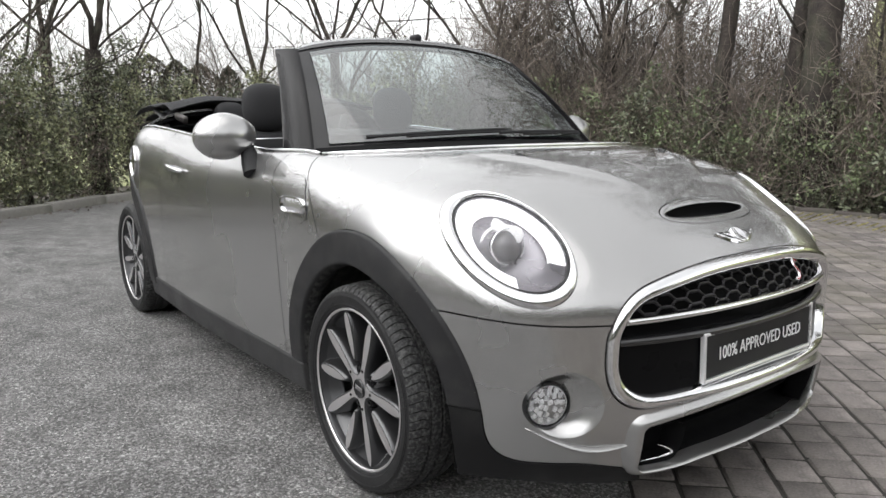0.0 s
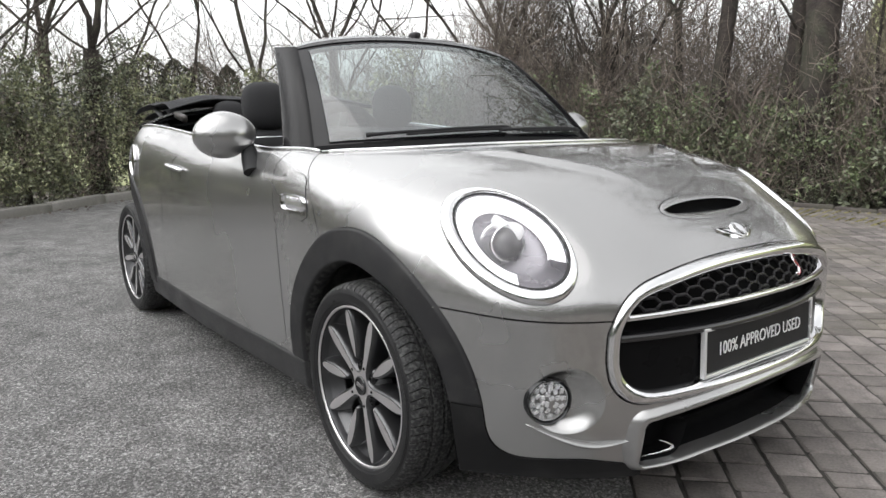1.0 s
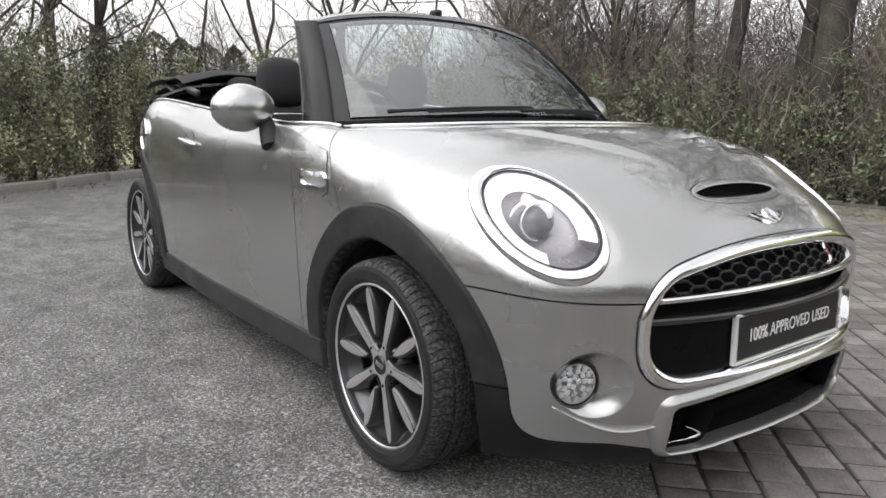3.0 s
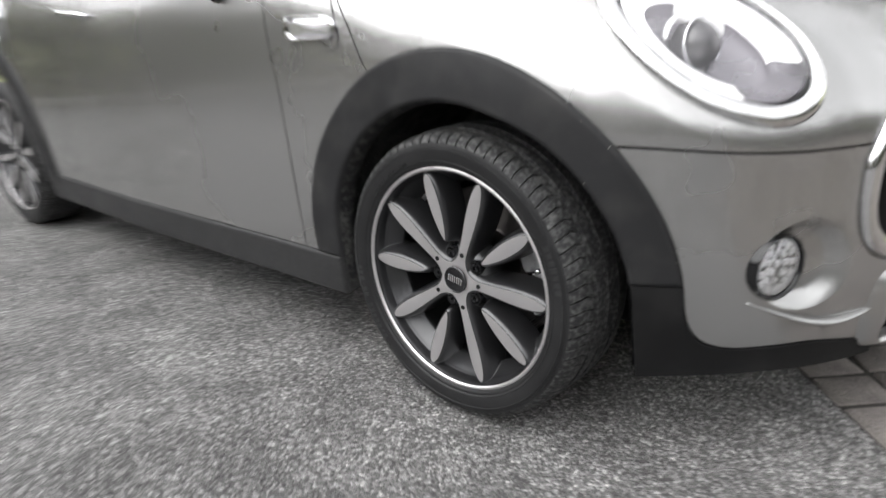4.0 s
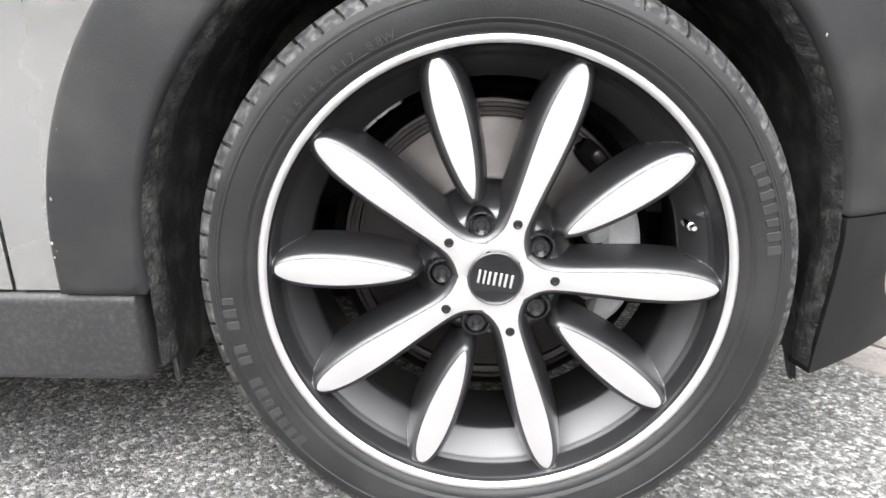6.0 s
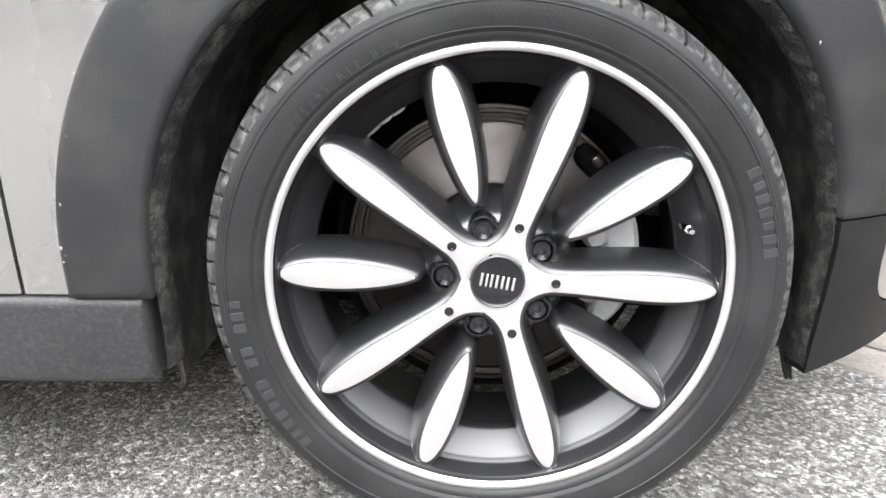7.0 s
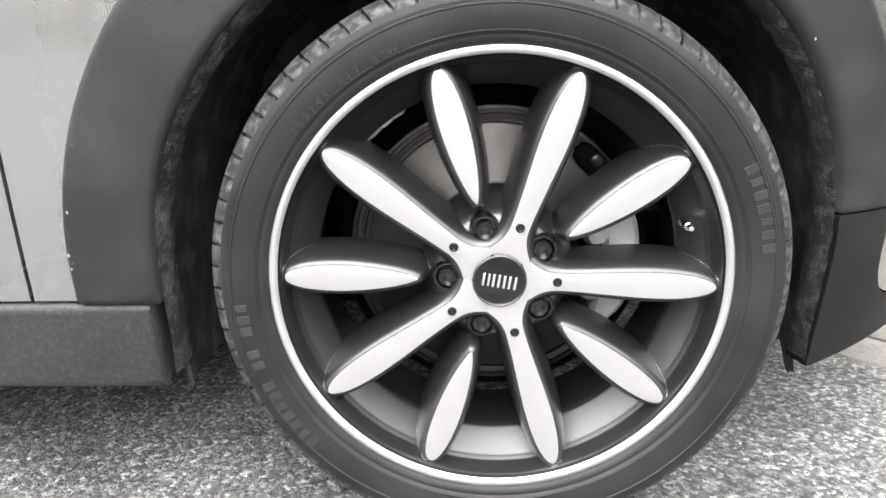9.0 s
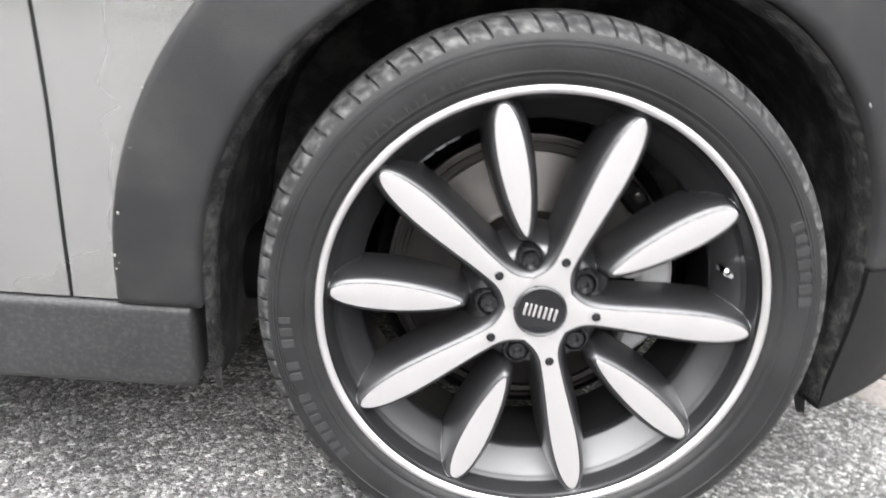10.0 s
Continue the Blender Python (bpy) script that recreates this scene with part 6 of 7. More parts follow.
def leaf_cloud(centres, size, droop=0.35):
    """A folded leaf of four corners at every centre, facing all ways."""
    n = len(centres)
    a = gen.normal(size=(n, 3))
    a[:, 2] -= droop
    a /= np.linalg.norm(a, axis=1, keepdims=True)
    b = np.cross(a, gen.normal(size=(n, 3)))
    b /= np.linalg.norm(b, axis=1, keepdims=True)
    c = np.cross(a, b)
    s = size * gen.uniform(0.55, 1.4, (n, 1))
    tip, base = centres + a * s, centres - a * s * 0.6
    l, r = centres + b * s * 0.48 + c * s * 0.15, centres - b * s * 0.48 + c * s * 0.15
    v = np.stack([base, l, tip, r], 1).reshape(-1, 3)
    return v, np.arange(4 * n).reshape(n, 4)


def sticks(starts, ends, r0, r1, bend=0.08):
    """Thin three-sided crooked twigs."""
    n = len(starts)
    d = ends - starts
    ln = np.linalg.norm(d, axis=1, keepdims=True)
    side = np.cross(d, gen.normal(size=(n, 3)))
    side /= np.maximum(np.linalg.norm(side, axis=1, keepdims=True), 1e-9)
    up = np.cross(d / ln, side)
    arch = gen.normal(0, 1, (n, 1))
    rows = []
    for i in range(5):
        k = i / 4
        kink = side * (arch * math.sin(math.pi * k) + gen.normal(0, 0.35, (n, 1)) * (0 < i)) + up * gen.normal(0, 0.5, (n, 1)) * (0 < i)
        p, r = starts + d * k + kink * ln * bend, np.asarray(r0 + (r1 - r0) * k).reshape(-1, 1)
        for j in range(3):
            g = 2 * math.pi * j / 3
            rows.append(p + side * (r * math.cos(g)) + up * (r * math.sin(g)))
    v = np.stack(rows, 1).reshape(-1, 3)
    q = [(i * 3 + j, i * 3 + (j + 1) % 3, (i + 1) * 3 + (j + 1) % 3, (i + 1) * 3 + j) for i in range(4) for j in range(3)]
    f = (np.arange(n)[:, None, None] * 15 + np.array(q)[None]).reshape(-1, 4)
    return v, f


RIM_XY, RIM_D = along(RIM, 0.1)
RIM_OUT = np.stack([-RIM_D[:, 1], RIM_D[:, 0]], -1)
if np.mean((RIM_XY + RIM_OUT)[:, 0]) > np.mean(RIM_XY[:, 0]):
    RIM_OUT = -RIM_OUT


def rim_at(s, out):
    """Places beyond the rim: s from 0 (tarmac side) to 1 (paved side)."""
    i = np.clip((s * (len(RIM_XY) - 1)).astype(int), 0, len(RIM_XY) - 1)
    return RIM_XY[i] + RIM_OUT[i] * out[:, None]


def clumps(n_clump, s0, s1, out0, out1, h0, h1, radius, per, top=None):
    """Leaf places gathered in many uneven clumps."""
    s = gen.uniform(s0, s1, n_clump)
    o = gen.uniform(out0, out1, n_clump)
    p = rim_at(s, o)
    limit = h1 * (0.82 + 0.28 * np.sin(s * 61 + 1.3) * np.sin(s * 143))
    z = h0 + (limit - h0) * gen.uniform(0, 1, n_clump) ** 0.8
    c = np.stack([p[:, 0], p[:, 1], z], -1)
    r = radius * gen.uniform(0.5, 1.5, n_clump)
    q = np.repeat(c, per, 0) + gen.normal(size=(n_clump * per, 3)) * np.repeat(r, per)[:, None] * np.array([0.55, 0.55, 0.6])
    q[:, 2] = np.abs(q[:, 2])
    return q


# left: ivy-grown hedge; middle: darker evergreen; right: bramble, ivy and dead stems
def leaf_stuff(name, label, places, size, mat):
    v, f = leaf_cloud(places, size)
    tagged(mesh_fast(name, v, f, mat), label, name.split("_")[-1], kind="stuff")


leaf_stuff("ivy_hedge", "dense dark ivy hedge with gaps", clumps(720, 0.0, 0.52, 0.25, 1.7, 0.05, 2.0, 0.20, 90), 0.030, IVY)
leaf_stuff("evergreen_hedge", "olive evergreen leaves in the hedge", clumps(640, 0.0, 0.50, 0.15, 1.1, 0.05, 1.85, 0.16, 60), 0.030, LEAF)
leaf_stuff("hedge_litter", "withered brown leaves caught in the hedge", clumps(260, 0.0, 0.50, 0.2, 1.3, 0.02, 1.7, 0.18, 45), 0.026, TWIG)
leaf_stuff("ivy_undergrowth", "dark green ivy undergrowth", clumps(560, 0.60, 1.0, 0.3, 2.6, 0.02, 1.35, 0.22, 80), 0.032, IVY)
leaf_stuff("bramble_undergrowth", "olive bramble leaves among dead stems", clumps(460, 0.56, 1.0, 0.2, 2.2, 0.05, 1.75, 0.18, 60), 0.030, BRAMBLE)
leaf_stuff("withered_undergrowth", "withered brown leaves among the stems", clumps(230, 0.52, 1.0, 0.5, 3.0, 0.05, 2.1, 0.22, 45), 0.027, TWIG)


def thicket(name, label, n, s0, s1, out0, out1, h, length, lean, mat=TWIG, r=0.0045):
    s, o = gen.uniform(s0, s1, n), gen.uniform(out0, out1, n)
    p = rim_at(s, o)
    z = gen.uniform(0, 1, n) ** 1.3 * h * (0.75 + 0.35 * np.sin(s * 47) * np.sin(s * 113 + 2))
    a = np.stack([p[:, 0], p[:, 1], z], -1)
    d = gen.normal(size=(n, 3)) * lean
    d[:, 2] = np.abs(d[:, 2]) * 0.6 + gen.uniform(0.1, 1.0, n)
    d /= np.linalg.norm(d, axis=1, keepdims=True)
    ln = length * gen.uniform(0.4, 1.5, (n, 1))
    rr = r * gen.uniform(0.5, 1.7, n)
    v, f = sticks(a, a + d * ln, rr, rr * 0.4, 0.10)
    tagged(mesh_fast(name, v, f, mat), label, "thicket", kind="stuff")


thicket("bramble_thicket", "tangled brown bramble stems", 14000, 0.50, 1.0, 0.3, 3.2, 2.1, 0.65, 0.9, r=0.004)
thicket("hedge_twigs", "bare grey twigs through the hedge", 7000, 0.0, 0.52, 0.3, 2.0, 2.2, 0.5, 0.8, r=0.0035)
thicket("bramble_tops", "high tangle of thin grey-brown twigs", 7500, 0.50, 0.80, 0.8, 4.5, 3.1, 0.7, 0.8, TWIG, 0.0038)


thicket("twig_screen", "dense screen of grey-brown twigs before the wood", 16000, 0.50, 0.80, 1.0, 5.0, 3.7, 0.75, 0.7, TWIG, 0.0042)

thicket("twig_veil", "veil of fine grey twigs against the sky", 3400, 0.52, 0.625, 1.5, 5.0, 4.4, 0.9, 0.6, BARK, 0.0040)
thicket("dead_stems", "long pale dead stems leaning out of the bramble", 70, 0.55, 1.0, 0.15, 0.8, 0.9, 1.1, 0.8, TWIG, 0.0065)
# crowns of fine twigs over the wood's edge
n_ = 6000
s_ = gen.uniform(0.0, 1.0, n_)
o_ = gen.uniform(0.6, 5.0, n_) + np.where(s_ < 0.5, 1.6, 0.0)
p = rim_at(s_, o_)
a = np.stack([p[:, 0], p[:, 1], 3.6 + gen.uniform(0, 4.4, n_) * (1 - 0.3 * np.abs(np.sin(s_ * 39)))], -1)
d = gen.normal(size=(n_, 3)) * np.array([0.8, 0.8, 0.5]) + np.array([0, 0, 0.5])
d /= np.linalg.norm(d, axis=1, keepdims=True)
rr = 0.0085 * gen.uniform(0.4, 1.8, n_)
v, f = sticks(a, a + d * gen.uniform(0.4, 1.5, (n_, 1)), rr, rr * 0.4, 0.10)
tagged(mesh_fast("twig_crowns", v, f, BARK), "bare crowns of fine dark twigs over the wood's edge", "twigs", kind="stuff")
# the tallest trees stand behind the paving
n_ = 2600
s_, o_ = gen.uniform(0.54, 0.88, n_), gen.uniform(0.2, 4.5, n_)
p = rim_at(s_, o_)
a = np.stack([p[:, 0], p[:, 1], 3.5 + 6.8 * gen.uniform(0, 1, n_) ** 1.5 * (1 - 0.35 * np.abs(np.sin(s_ * 51)))], -1)
d = gen.normal(size=(n_, 3)) * np.array([0.9, 0.9, 0.5]) + np.array([0, -0.25, 0.5])
d /= np.linalg.norm(d, axis=1, keepdims=True)
rr = 0.011 * gen.uniform(0.3, 2.2, n_)
v, f = sticks(a, a + d * gen.uniform(0.5, 1.9, (n_, 1)), rr, rr * 0.35, 0.10)
tagged(mesh_fast("tall_crowns", v, f, BARK), "high bare crowns of dark branches behind the paving", "twigs", kind="stuff")
# fine upright twigs over the ivy hedge
n_ = 3600
s_, o_ = gen.uniform(0.0, 0.52, n_), gen.uniform(0.5, 2.2, n_)
p = rim_at(s_, o_)
a = np.stack([p[:, 0], p[:, 1], gen.uniform(1.2, 2.5, n_)], -1)
d = gen.normal(size=(n_, 3)) * np.array([0.55, 0.55, 0.3]) + np.array([0, 0, 0.9])
d /= np.linalg.norm(d, axis=1, keepdims=True)
rr = 0.0025 * gen.uniform(0.5, 1.8, n_)
v, f = sticks(a, a + d * gen.uniform(0.25, 0.8, (n_, 1)), rr, rr * 0.4, 0.10)
tagged(mesh_fast("hedge_tops", v, f, TWIG), "fine bare twigs standing out of the hedge", "twigs", kind="stuff")

# unseen hedge across the yard, added behind the camera to darken the car's reflections
turn = np.repeat(gen.uniform(radians(-125), radians(30), 700), 60)
far_r = np.repeat(gen.uniform(12.5, 14.0, 700), 60)
c = np.stack([far_r * np.cos(turn) - 0.5, far_r * np.sin(turn), np.repeat(gen.uniform(0.05, 3.3, 700), 60)], -1) + gen.normal(size=(700 * 60, 3)) * np.array([0.35, 0.35, 0.32])
c[:, 2] = np.abs(c[:, 2])
leaf_stuff("boundary_hedge", "unseen dark hedge added across the yard to darken the car's reflections", c, 0.09, IVY)
n_ = 9000
ang, far_r = gen.uniform(radians(-150), radians(25), n_), gen.uniform(12.5, 17.0, n_)
a = np.stack([far_r * np.cos(ang) - 0.5, far_r * np.sin(ang), gen.uniform(0, 1, n_) ** 1.2 * (4.4 + 1.6 * np.sin(ang * 17) * np.sin(ang * 7 + 1))], -1)
d = gen.normal(size=(n_, 3)) * np.array([0.5, 0.5, 0.3]) + np.array([0, 0, 0.9])
d /= np.linalg.norm(d, axis=1, keepdims=True)
rr = 0.020 * gen.uniform(0.4, 2.0, n_)
v, f = sticks(a, a + d * gen.uniform(0.8, 2.6, (n_, 1)), rr, rr * 0.3, 0.10)
tagged(mesh_fast("boundary_wood", v, f, BARK), "leafless dark wood on the other side of the yard", "wood", kind="stuff")


# ---- bare trees ----
def limb(r, out, p, d, length, radius, level, sides, lift=0.04):
    """A crooked branch with ever finer side branches, gathered in out."""
    n = max(3, min(11, int(length / (0.22 if level else 0.3))))
    pts, rs = [p.copy()], [radius]
    for i in range(n):
        d = (d + Vector((r.gauss(0, 0.17), r.gauss(0, 0.17), r.gauss(lift, 0.13)))).normalized()
        p = p + d * (length / n)
        pts.append(p.copy())
        rs.append(max(radius * (1 - 0.8 * (i + 1) / n), 0.0018))
    out.append(tube(pts, rs, sides))
    if level >= 3 or length < 0.16:
        return
    for i in range(1, n + 1):
        if i < 0.22 * n or r.random() < 0.15:
            continue
        for _ in range(1 if level else r.choice((1, 1, 2))):
            side = (pts[i] - pts[i - 1]).normalized() + Vector((r.gauss(0, 0.62), r.gauss(0, 0.62), r.gauss(0.08, 0.45)))
            left_over = 1 - 0.6 * i / n
            limb(r, out, pts[i], side.normalized(), length * r.uniform(0.3, 0.55) * left_over, rs[i] * r.uniform(0.4, 0.65), level + 1, 5 if level == 0 else 3, lift)


def bare_tree(x, y, seed, girth, fork, limbs, label, ivy=0.0, lean=(0.0, 0.0)):
    """limbs: (sideways slope along the rim, outward slope, length, radius) from the fork up."""
    r = random.Random(seed)
    ob = thing("bare_tree", label, "tree", (x, y, 0), "bare trees round the yard")
    i = int(np.argmin(np.hypot(RIM_XY[:, 0] - x, RIM_XY[:, 1] - y)))
    view = Vector((x - 1.72, y + 1.82, 0)).normalized()
    across = Vector((-view.y, view.x, 0)) * -1
    if fork > 0:
        pts, rs = [], []
        for k in range(9):
            z = -0.1 + (fork + 0.1) * k / 8
            pts.append(across * (lean[0] * z + 0.02 * math.sin(2.1 * z + seed)) + view * (lean[1] * z) + Vector((0, 0, z)))
            rs.append(girth * (1.18 - 0.25 * k / 8 + 0.35 * max(0, 0.3 - z)) * r.uniform(0.95, 1.05))
        part("trunk", *tube(pts, rs, 12), BARK, ob, sharp=80)
        foot = pts[-1] - Vector((0, 0, 0.04))
    for side, out, length, radius in limbs:
        pieces = []
        start = foot if fork > 0 else Vector((r.gauss(0, 0.12), r.gauss(0, 0.12), -0.05))
        limb(r, pieces, start, (across * side + view * out + Vector((0, 0, 1))).normalized(), length, radius * 0.72, 0, 6)
        part("limb", *join(*pieces), BARK, ob)
    if ivy:
        n = int(1300 * ivy)
        zz, an = gen.uniform(0, ivy, n), gen.uniform(0, 2 * math.pi, n)
        rr = girth * 1.1 + np.abs(gen.normal(0, 0.07, n))
        c = np.stack([rr * np.cos(an), rr * np.sin(an), zz], -1) + np.outer(zz, np.array(across) * lean[0])
        v, f = leaf_cloud(c, 0.028)
        k = mesh_fast("ivy", v, f, IVY)
        k.parent = ob


IVIED, PLAIN = "leafless tree with ivy on its trunk", "leafless grey-brown tree in the hedge line"
bare_tree(-9.34, 0.41, 3, 0.115, 2.02, [(-0.36, 0.1, 4.6, 0.062), (-0.15, -0.2, 5.0, 0.055), (0.42, 0.0, 4.8, 0.062), (-1.7, 0.1, 3.2, 0.026), (1.5, 0.2, 3.6, 0.028)], IVIED, 1.9)
bare_tree(-9.45, 2.90, 8, 0.085, 1.62, [(-0.22, 0.0, 5.0, 0.058), (0.34, 0.1, 4.2, 0.045), (-0.75, -0.2, 4.2, 0.030), (1.2, 0.1, 3.0, 0.02)], IVIED, 1.2)
bare_tree(-10.2, 2.05, 12, 0.05, 1.4, [(-0.2, 0.1, 4.4, 0.034), (0.15, -0.1, 4.6, 0.034), (0.45, 0.0, 4.0, 0.028), (-0.9, 0.0, 3.0, 0.02)], PLAIN)
bare_tree(-10.1, 1.0, 15, 0.04, 1.7, [(-0.3, 0.1, 4.0, 0.026), (0.15, -0.1, 4.4, 0.03), (0.8, 0.0, 3.6, 0.022)], PLAIN)
bare_tree(-9.0, -0.55, 22, 0.04, 1.3, [(-0.4, 0.1, 4.0, 0.028), (0.5, 0.1, 4.0, 0.028), (1.4, 0.0, 3.2, 0.02)], PLAIN)
bare_tree(-8.7, -1.4, 27, 0.05, 1.2, [(0.25, 0.1, 4.6, 0.034), (-0.3, 0.1, 4.4, 0.03), (1.0, 0.0, 3.8, 0.024)], PLAIN)
bare_tree(-9.3, 4.4, 31, 0.06, 1.5, [(-0.3, 0.0, 4.6, 0.04), (0.25, 0.1, 5.0, 0.04), (0.8, 0.0, 3.6, 0.024), (-1.0, 0.0, 3.4, 0.022)], PLAIN)
bare_tree(-8.3, 5.1, 33, 0.055, 1.8, [(-0.2, 0.0, 4.6, 0.036), (0.5, 0.1, 4.4, 0.034), (-0.8, 0.0, 3.6, 0.022)], PLAIN)
bare_tree(-7.4, 6.0, 36, 0.06, 1.6, [(-0.35, 0.0, 5.0, 0.040), (0.25, 0.1, 5.0, 0.038), (0.9, 0.0, 3.6, 0.024)], PLAIN)
bare_tree(-6.1, 7.1, 38, 0.055, 1.5, [(-0.5, 0.0, 4.6, 0.034), (0.2, 0.1, 5.0, 0.038), (0.7, 0.0, 3.6, 0.026)], PLAIN)
bare_tree(-5.2, 6.95, 41, 0.06, 1.3, [(-0.45, 0.0, 4.8, 0.040), (0.30, 0.1, 5.0, 0.042), (-0.9, 0.2, 3.4, 0.022)], IVIED, 1.4)
bare_tree(-4.75, 7.5, 44, 0.065, 2.6, [(-0.25, 0.0, 4.8, 0.045), (0.30, 0.1, 5.0, 0.042)], PLAIN, 0.0, (-0.05, 0))
bare_tree(-4.12, 7.35, 46, 0.105, 3.0, [(-0.25, 0.0, 4.8, 0.07), (0.30, 0.1, 5.0, 0.06), (1.2, -0.2, 3.0, 0.03), (-1.3, -0.2, 3.0, 0.03)], IVIED, 1.2, (0.03, 0))
bare_tree(-3.45, 7.75, 48, 0.115, 3.2, [(-0.25, 0.0, 4.8, 0.07), (0.30, 0.1, 5.0, 0.07), (-1.0, -0.2, 3.2, 0.03)], IVIED, 1.0, (0.08, 0))
bare_tree(-3.12, 7.7, 49, 0.035, 2.2, [(-0.3, 0.0, 3.8, 0.026), (0.5, -0.2, 3.4, 0.024)], PLAIN, 0.0, (-0.04, 0))
bare_tree(-2.84, 7.70, 52, 0.20, 3.4, [(-0.25, 0.0, 5.0, 0.12), (0.30, 0.1, 5.0, 0.11), (1.6, -0.3, 3.2, 0.04), (-1.2, -0.3, 3.0, 0.03)], IVIED, 0.9, (-0.03, 0))
bare_tree(-2.35, 8.1, 57, 0.05, 1.6, [(0.6, 0.0, 3.8, 0.034), (-0.5, -0.1, 3.6, 0.03), (1.5, 0.0, 3.0, 0.022)], PLAIN)
for x, y, seed in ((-1.2, 8.6, 61), (0.6, 8.9, 66), (2.4, 9.0, 68), (4.6, 9.2, 71), (-6.9, 8.2, 73), (-8.6, 7.4, 74), (-10.8, 5.0, 75), (-11.6, 0.2, 76)):
    bare_tree(x, y, seed, 0.09, 2.4, [(-0.35, -0.2, 5.2, 0.06), (0.35, 0.1, 5.2, 0.06), (-1.0, -0.3, 4.2, 0.034), (1.1, -0.2, 4.2, 0.034), (0.0, -0.6, 4.4, 0.036)], PLAIN)
hz = random.Random(90)
for i in range(20):
    s0, o0 = np.array([(i + hz.uniform(0.1, 0.9)) / 20]), np.array([hz.uniform(1.2, 3.6)])
    (x, y), = rim_at(s0, o0)
    bare_tree(float(x), float(y), 200 + i, 0.02, 0, [(hz.gauss(0, 0.28), hz.gauss(0, 0.2), hz.uniform(2.8, 4.2), hz.uniform(0.016, 0.026)) for _ in range(hz.randint(3, 5))], "bare multi-stemmed shrub in the hedge")
# trees across the yard, behind the camera, seen in the chrome and paint
for x, y, seed in ((12.0, 0.5, 123), (-6.0, -13.5, 125), (12.5, 5.0, 126)):
    bare_tree(x, y, seed, 0.15, 2.2, [(-0.35, -0.2, 6.0, 0.10), (0.35, 0.1, 6.0, 0.10), (-1.0, 0.1, 4.6, 0.05), (1.1, 0.2, 4.6, 0.05)], "leafless tree across the yard")


def conifer(x, y, height, width, seed):
    ob = thing("conifer", "dull green columnar conifer behind the hedge", "tree", (x, y, 0), "conifers behind the hedge")
    part("trunk", *tube([(0, 0, -0.1), (0.02, 0, height * 0.5), (0, 0, height * 0.94)], [0.06, 0.04, 0.01], 8), BARK, ob)
    n = 5200
    z = gen.uniform(0.05, 1, n) ** 0.8
    a = gen.uniform(0, 2 * math.pi, n)
    r = 1.55 * width * np.clip(1.02 - z**12, 0, 1) * (0.72 + 0.16 * np.sin(3 * a + seed + 9 * z) + gen.normal(0, 0.10, n))
    v, f = leaf_cloud(np.stack([r * np.cos(a), r * np.sin(a), z * height], -1), 0.026, -0.6)
    k = mesh_fast("crown", v, f, CONIFER)
    k.parent = ob


for x, y, h, w, sd in ((-10.75, 1.55, 2.12, 0.26, 1), (-10.8, 1.98, 2.06, 0.22, 2), (-10.9, 2.42, 2.02, 0.24, 3), (-10.7, 2.85, 1.98, 0.17, 4), (-10.4, 3.35, 1.78, 0.22, 5), (-10.6, 1.15, 1.95, 0.2, 6)):
    conifer(x, y, h, w, sd)

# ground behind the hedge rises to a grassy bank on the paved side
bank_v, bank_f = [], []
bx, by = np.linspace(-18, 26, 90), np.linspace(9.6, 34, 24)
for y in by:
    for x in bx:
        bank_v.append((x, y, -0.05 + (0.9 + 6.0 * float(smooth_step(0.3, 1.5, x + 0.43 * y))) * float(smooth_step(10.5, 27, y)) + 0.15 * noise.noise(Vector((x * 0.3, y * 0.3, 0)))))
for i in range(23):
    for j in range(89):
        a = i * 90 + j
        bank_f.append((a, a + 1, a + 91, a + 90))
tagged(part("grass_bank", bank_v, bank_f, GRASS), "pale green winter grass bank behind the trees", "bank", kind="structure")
sheet("field", [(-60, -30), (-10.6, -12), (-10.9, -2), (-11.6, 2.5), (-10.2, 7.0), (-9, 30), (-60, 30)], -0.05, GRASS, "pale winter grass field behind the hedge", "field")
# moss on the paving below the edging
s = gen.uniform(0.70, 1.0, 9000)
p = rim_at(s, -0.1 - np.abs(gen.normal(0, 0.55, 9000)))
c = np.stack([p[:, 0], p[:, 1], np.full(9000, 0.004)], -1)
patchy = np.sin(c[:, 0] * 5.1 + 2 * np.sin(c[:, 1] * 3.3)) + np.sin(c[:, 1] * 6.7 + c[:, 0]) + gen.normal(0, 0.6, 9000) > 0
v, f = leaf_cloud(c[patchy], 0.024, 0.0)
v[:, 2] = np.clip(v[:, 2], 0.001, 0.010)
tagged(mesh_fast("moss", v, f, MOSS), "yellow-green moss between the far pavers", "moss", kind="stuff")
# dead leaves blown along the rim
s = gen.uniform(0, 1, 900)
p = rim_at(s, gen.normal(-0.12, 0.12, 900))
v, f = leaf_cloud(np.stack([p[:, 0], p[:, 1], np.full(900, 0.012)], -1), 0.022, 0.0)
v[:, 2] = np.clip(v[:, 2], 0.003, 0.03)
tagged(mesh_fast("fallen_leaves", v, f, TWIG), "dead brown leaves along the kerb", "leaves", kind="stuff")


# ---- block paving ----
pavement = tagged(new("pavement"), "tumbled grey block paving in straight courses", "paving", kind="structure")
COURSE = 0.147
prnd = random.Random(4)


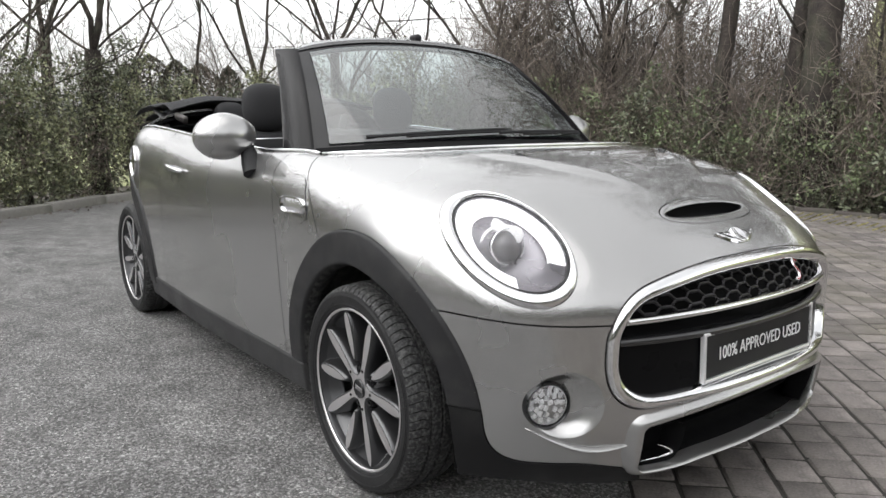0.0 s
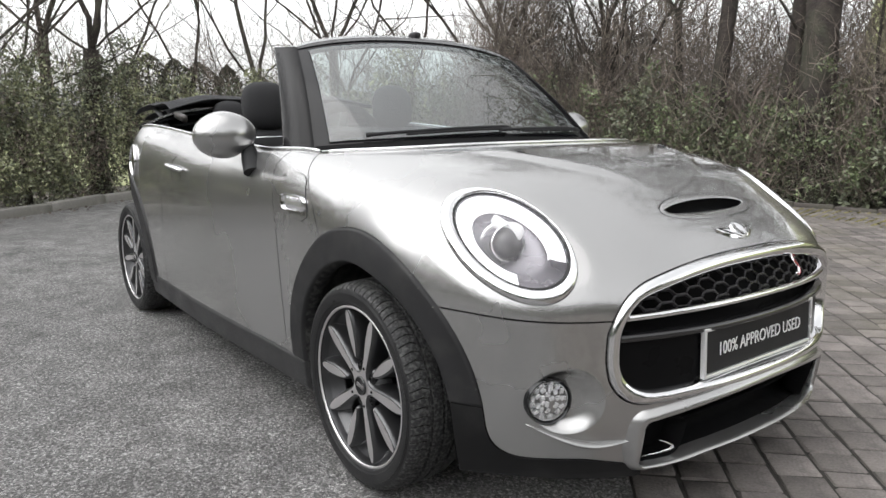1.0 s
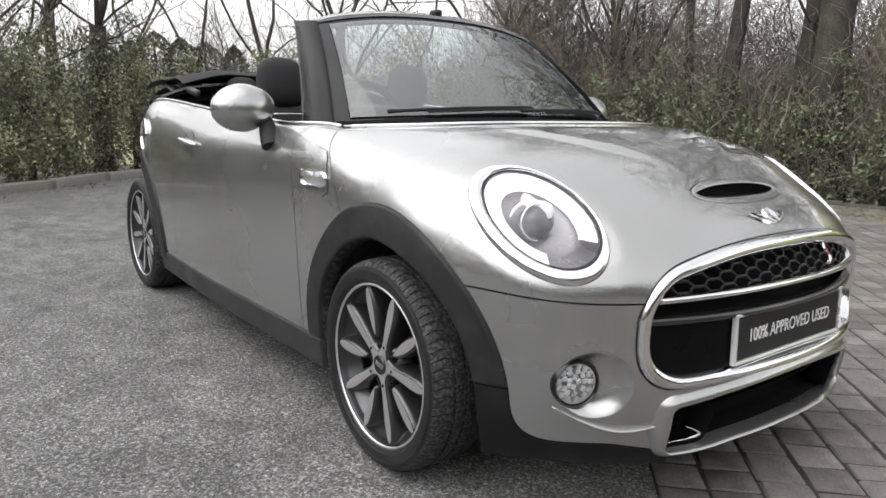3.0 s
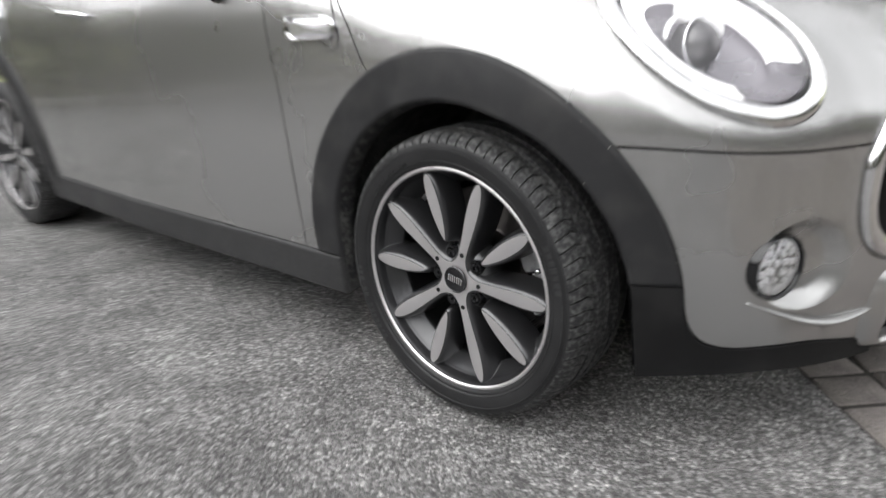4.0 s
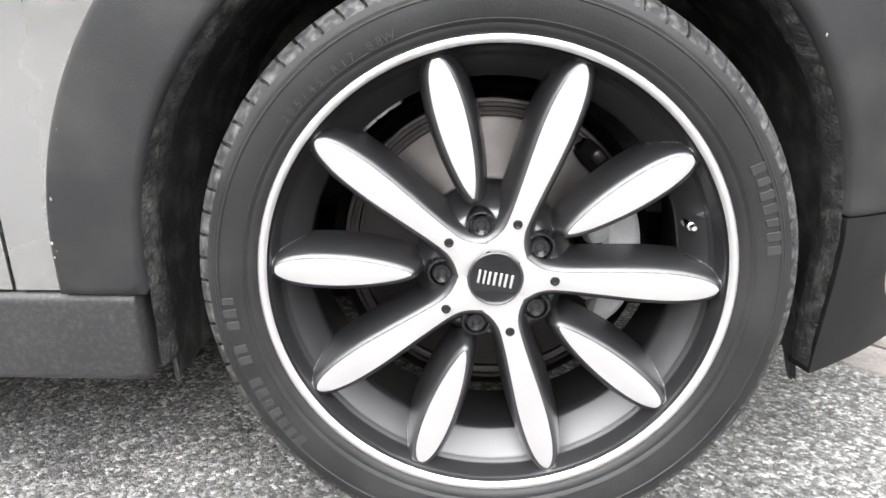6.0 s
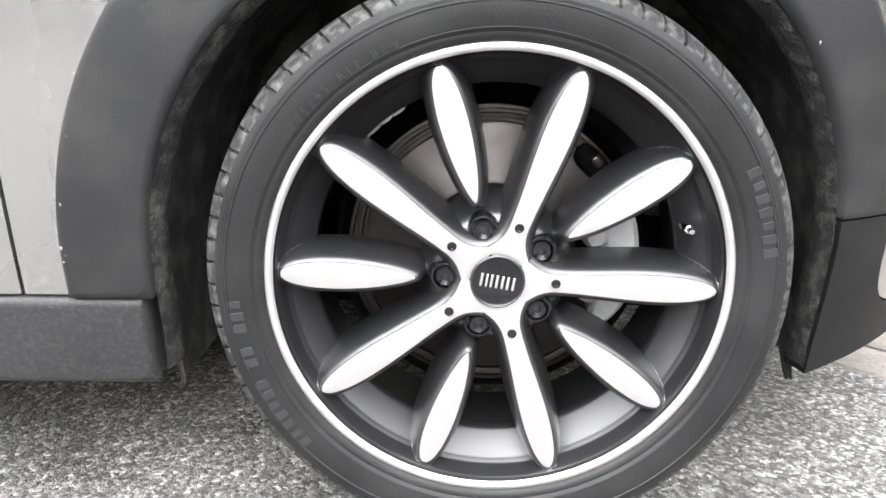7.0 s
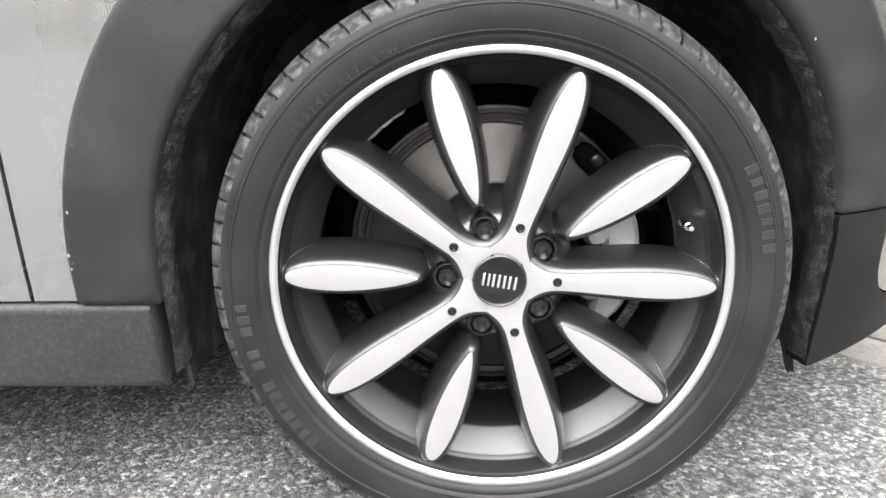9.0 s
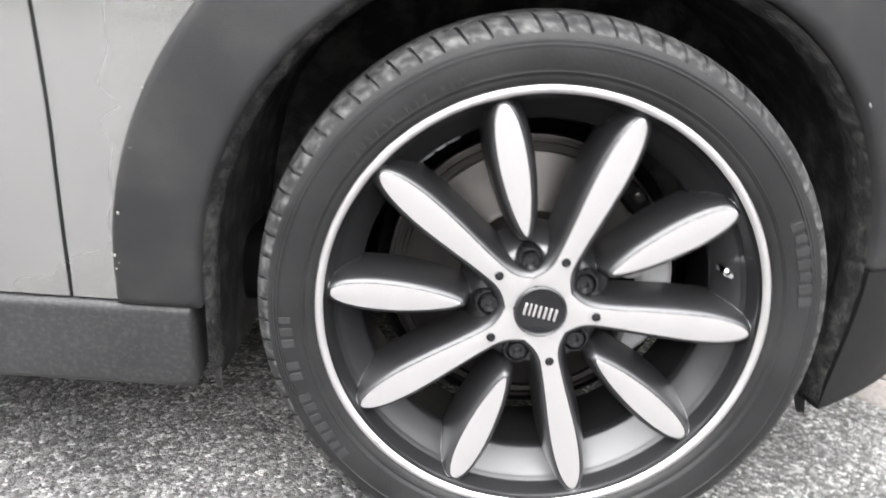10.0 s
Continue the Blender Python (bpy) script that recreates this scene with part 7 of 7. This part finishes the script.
def paver_mesh(length, seed):
    """A block with worn, uneven edges."""
    r = random.Random(seed)
    bm = bmesh.new()
    bmesh.ops.create_cube(bm, size=1.0)
    bmesh.ops.scale(bm, vec=(length - 0.007, COURSE - 0.007, 0.05), verts=bm.verts)
    top = [e for e in bm.edges if all(v.co.z > 0 for v in e.verts)]
    side = [e for e in bm.edges if abs(e.verts[0].co.z - e.verts[1].co.z) > 0.01]
    bmesh.ops.bevel(bm, geom=top + side, offset=0.007, segments=1, affect="EDGES")
    for v in bm.verts:
        v.co += Vector((r.uniform(-0.003, 0.003), r.uniform(-0.003, 0.003), r.uniform(-0.001, 0.0008)))
    out = [tuple(v.co) for v in bm.verts], [tuple(v.index for v in f.verts) for f in bm.faces]
    bm.free()
    return out


LENGTHS = [0.10, 0.125, 0.147, 0.175]
KINDS = {}
for i, ln in enumerate(LENGTHS):
    for j in range(3):
        p = paver_mesh(ln, 10 * i + j)
        KINDS[i, j] = p
shared = {}
far_pieces = []
made = 0
for c in range(0, 52):
    v0 = EDGE_V + 0.004 + (c + 0.5) * COURSE
    u = -8.0 + prnd.uniform(0, 0.2)
    while u < 8.0:
        i = prnd.choice((0, 1, 1, 2, 2, 3))
        ln = LENGTHS[i]
        x, y, _ = uv(u + ln / 2, v0)
        j = prnd.randrange(3)
        m = pose(x, y, -0.026 + prnd.uniform(-0.002, 0.002), prnd.uniform(-0.5, 0.5), prnd.uniform(-0.5, 0.5), -45 + prnd.uniform(-0.5, 0.5))
        near = -0.75 < u < 1.15 and v0 < 2.75
        inside = y < 6.9 - 0.12 * x and x < 5.6
        if near and made < 300:
            if (i, j) in shared:
                ob = new("paver", shared[i, j])
                ob.parent = pavement
            else:
                ob = part("paver", *KINDS[i, j], PAVER, pavement, sharp=40)
                shared[i, j] = ob.data
            ob.matrix_local = m
            made += 1
        elif inside and (x > -5.6):
            far_pieces.append(moved(KINDS[i, j], m))
        u += ln
rest = part("paving_field", *join(*far_pieces), PAVERFAR, pavement, "block paving running to the edging", sharp=40)
tagged(rest, kind="stuff")
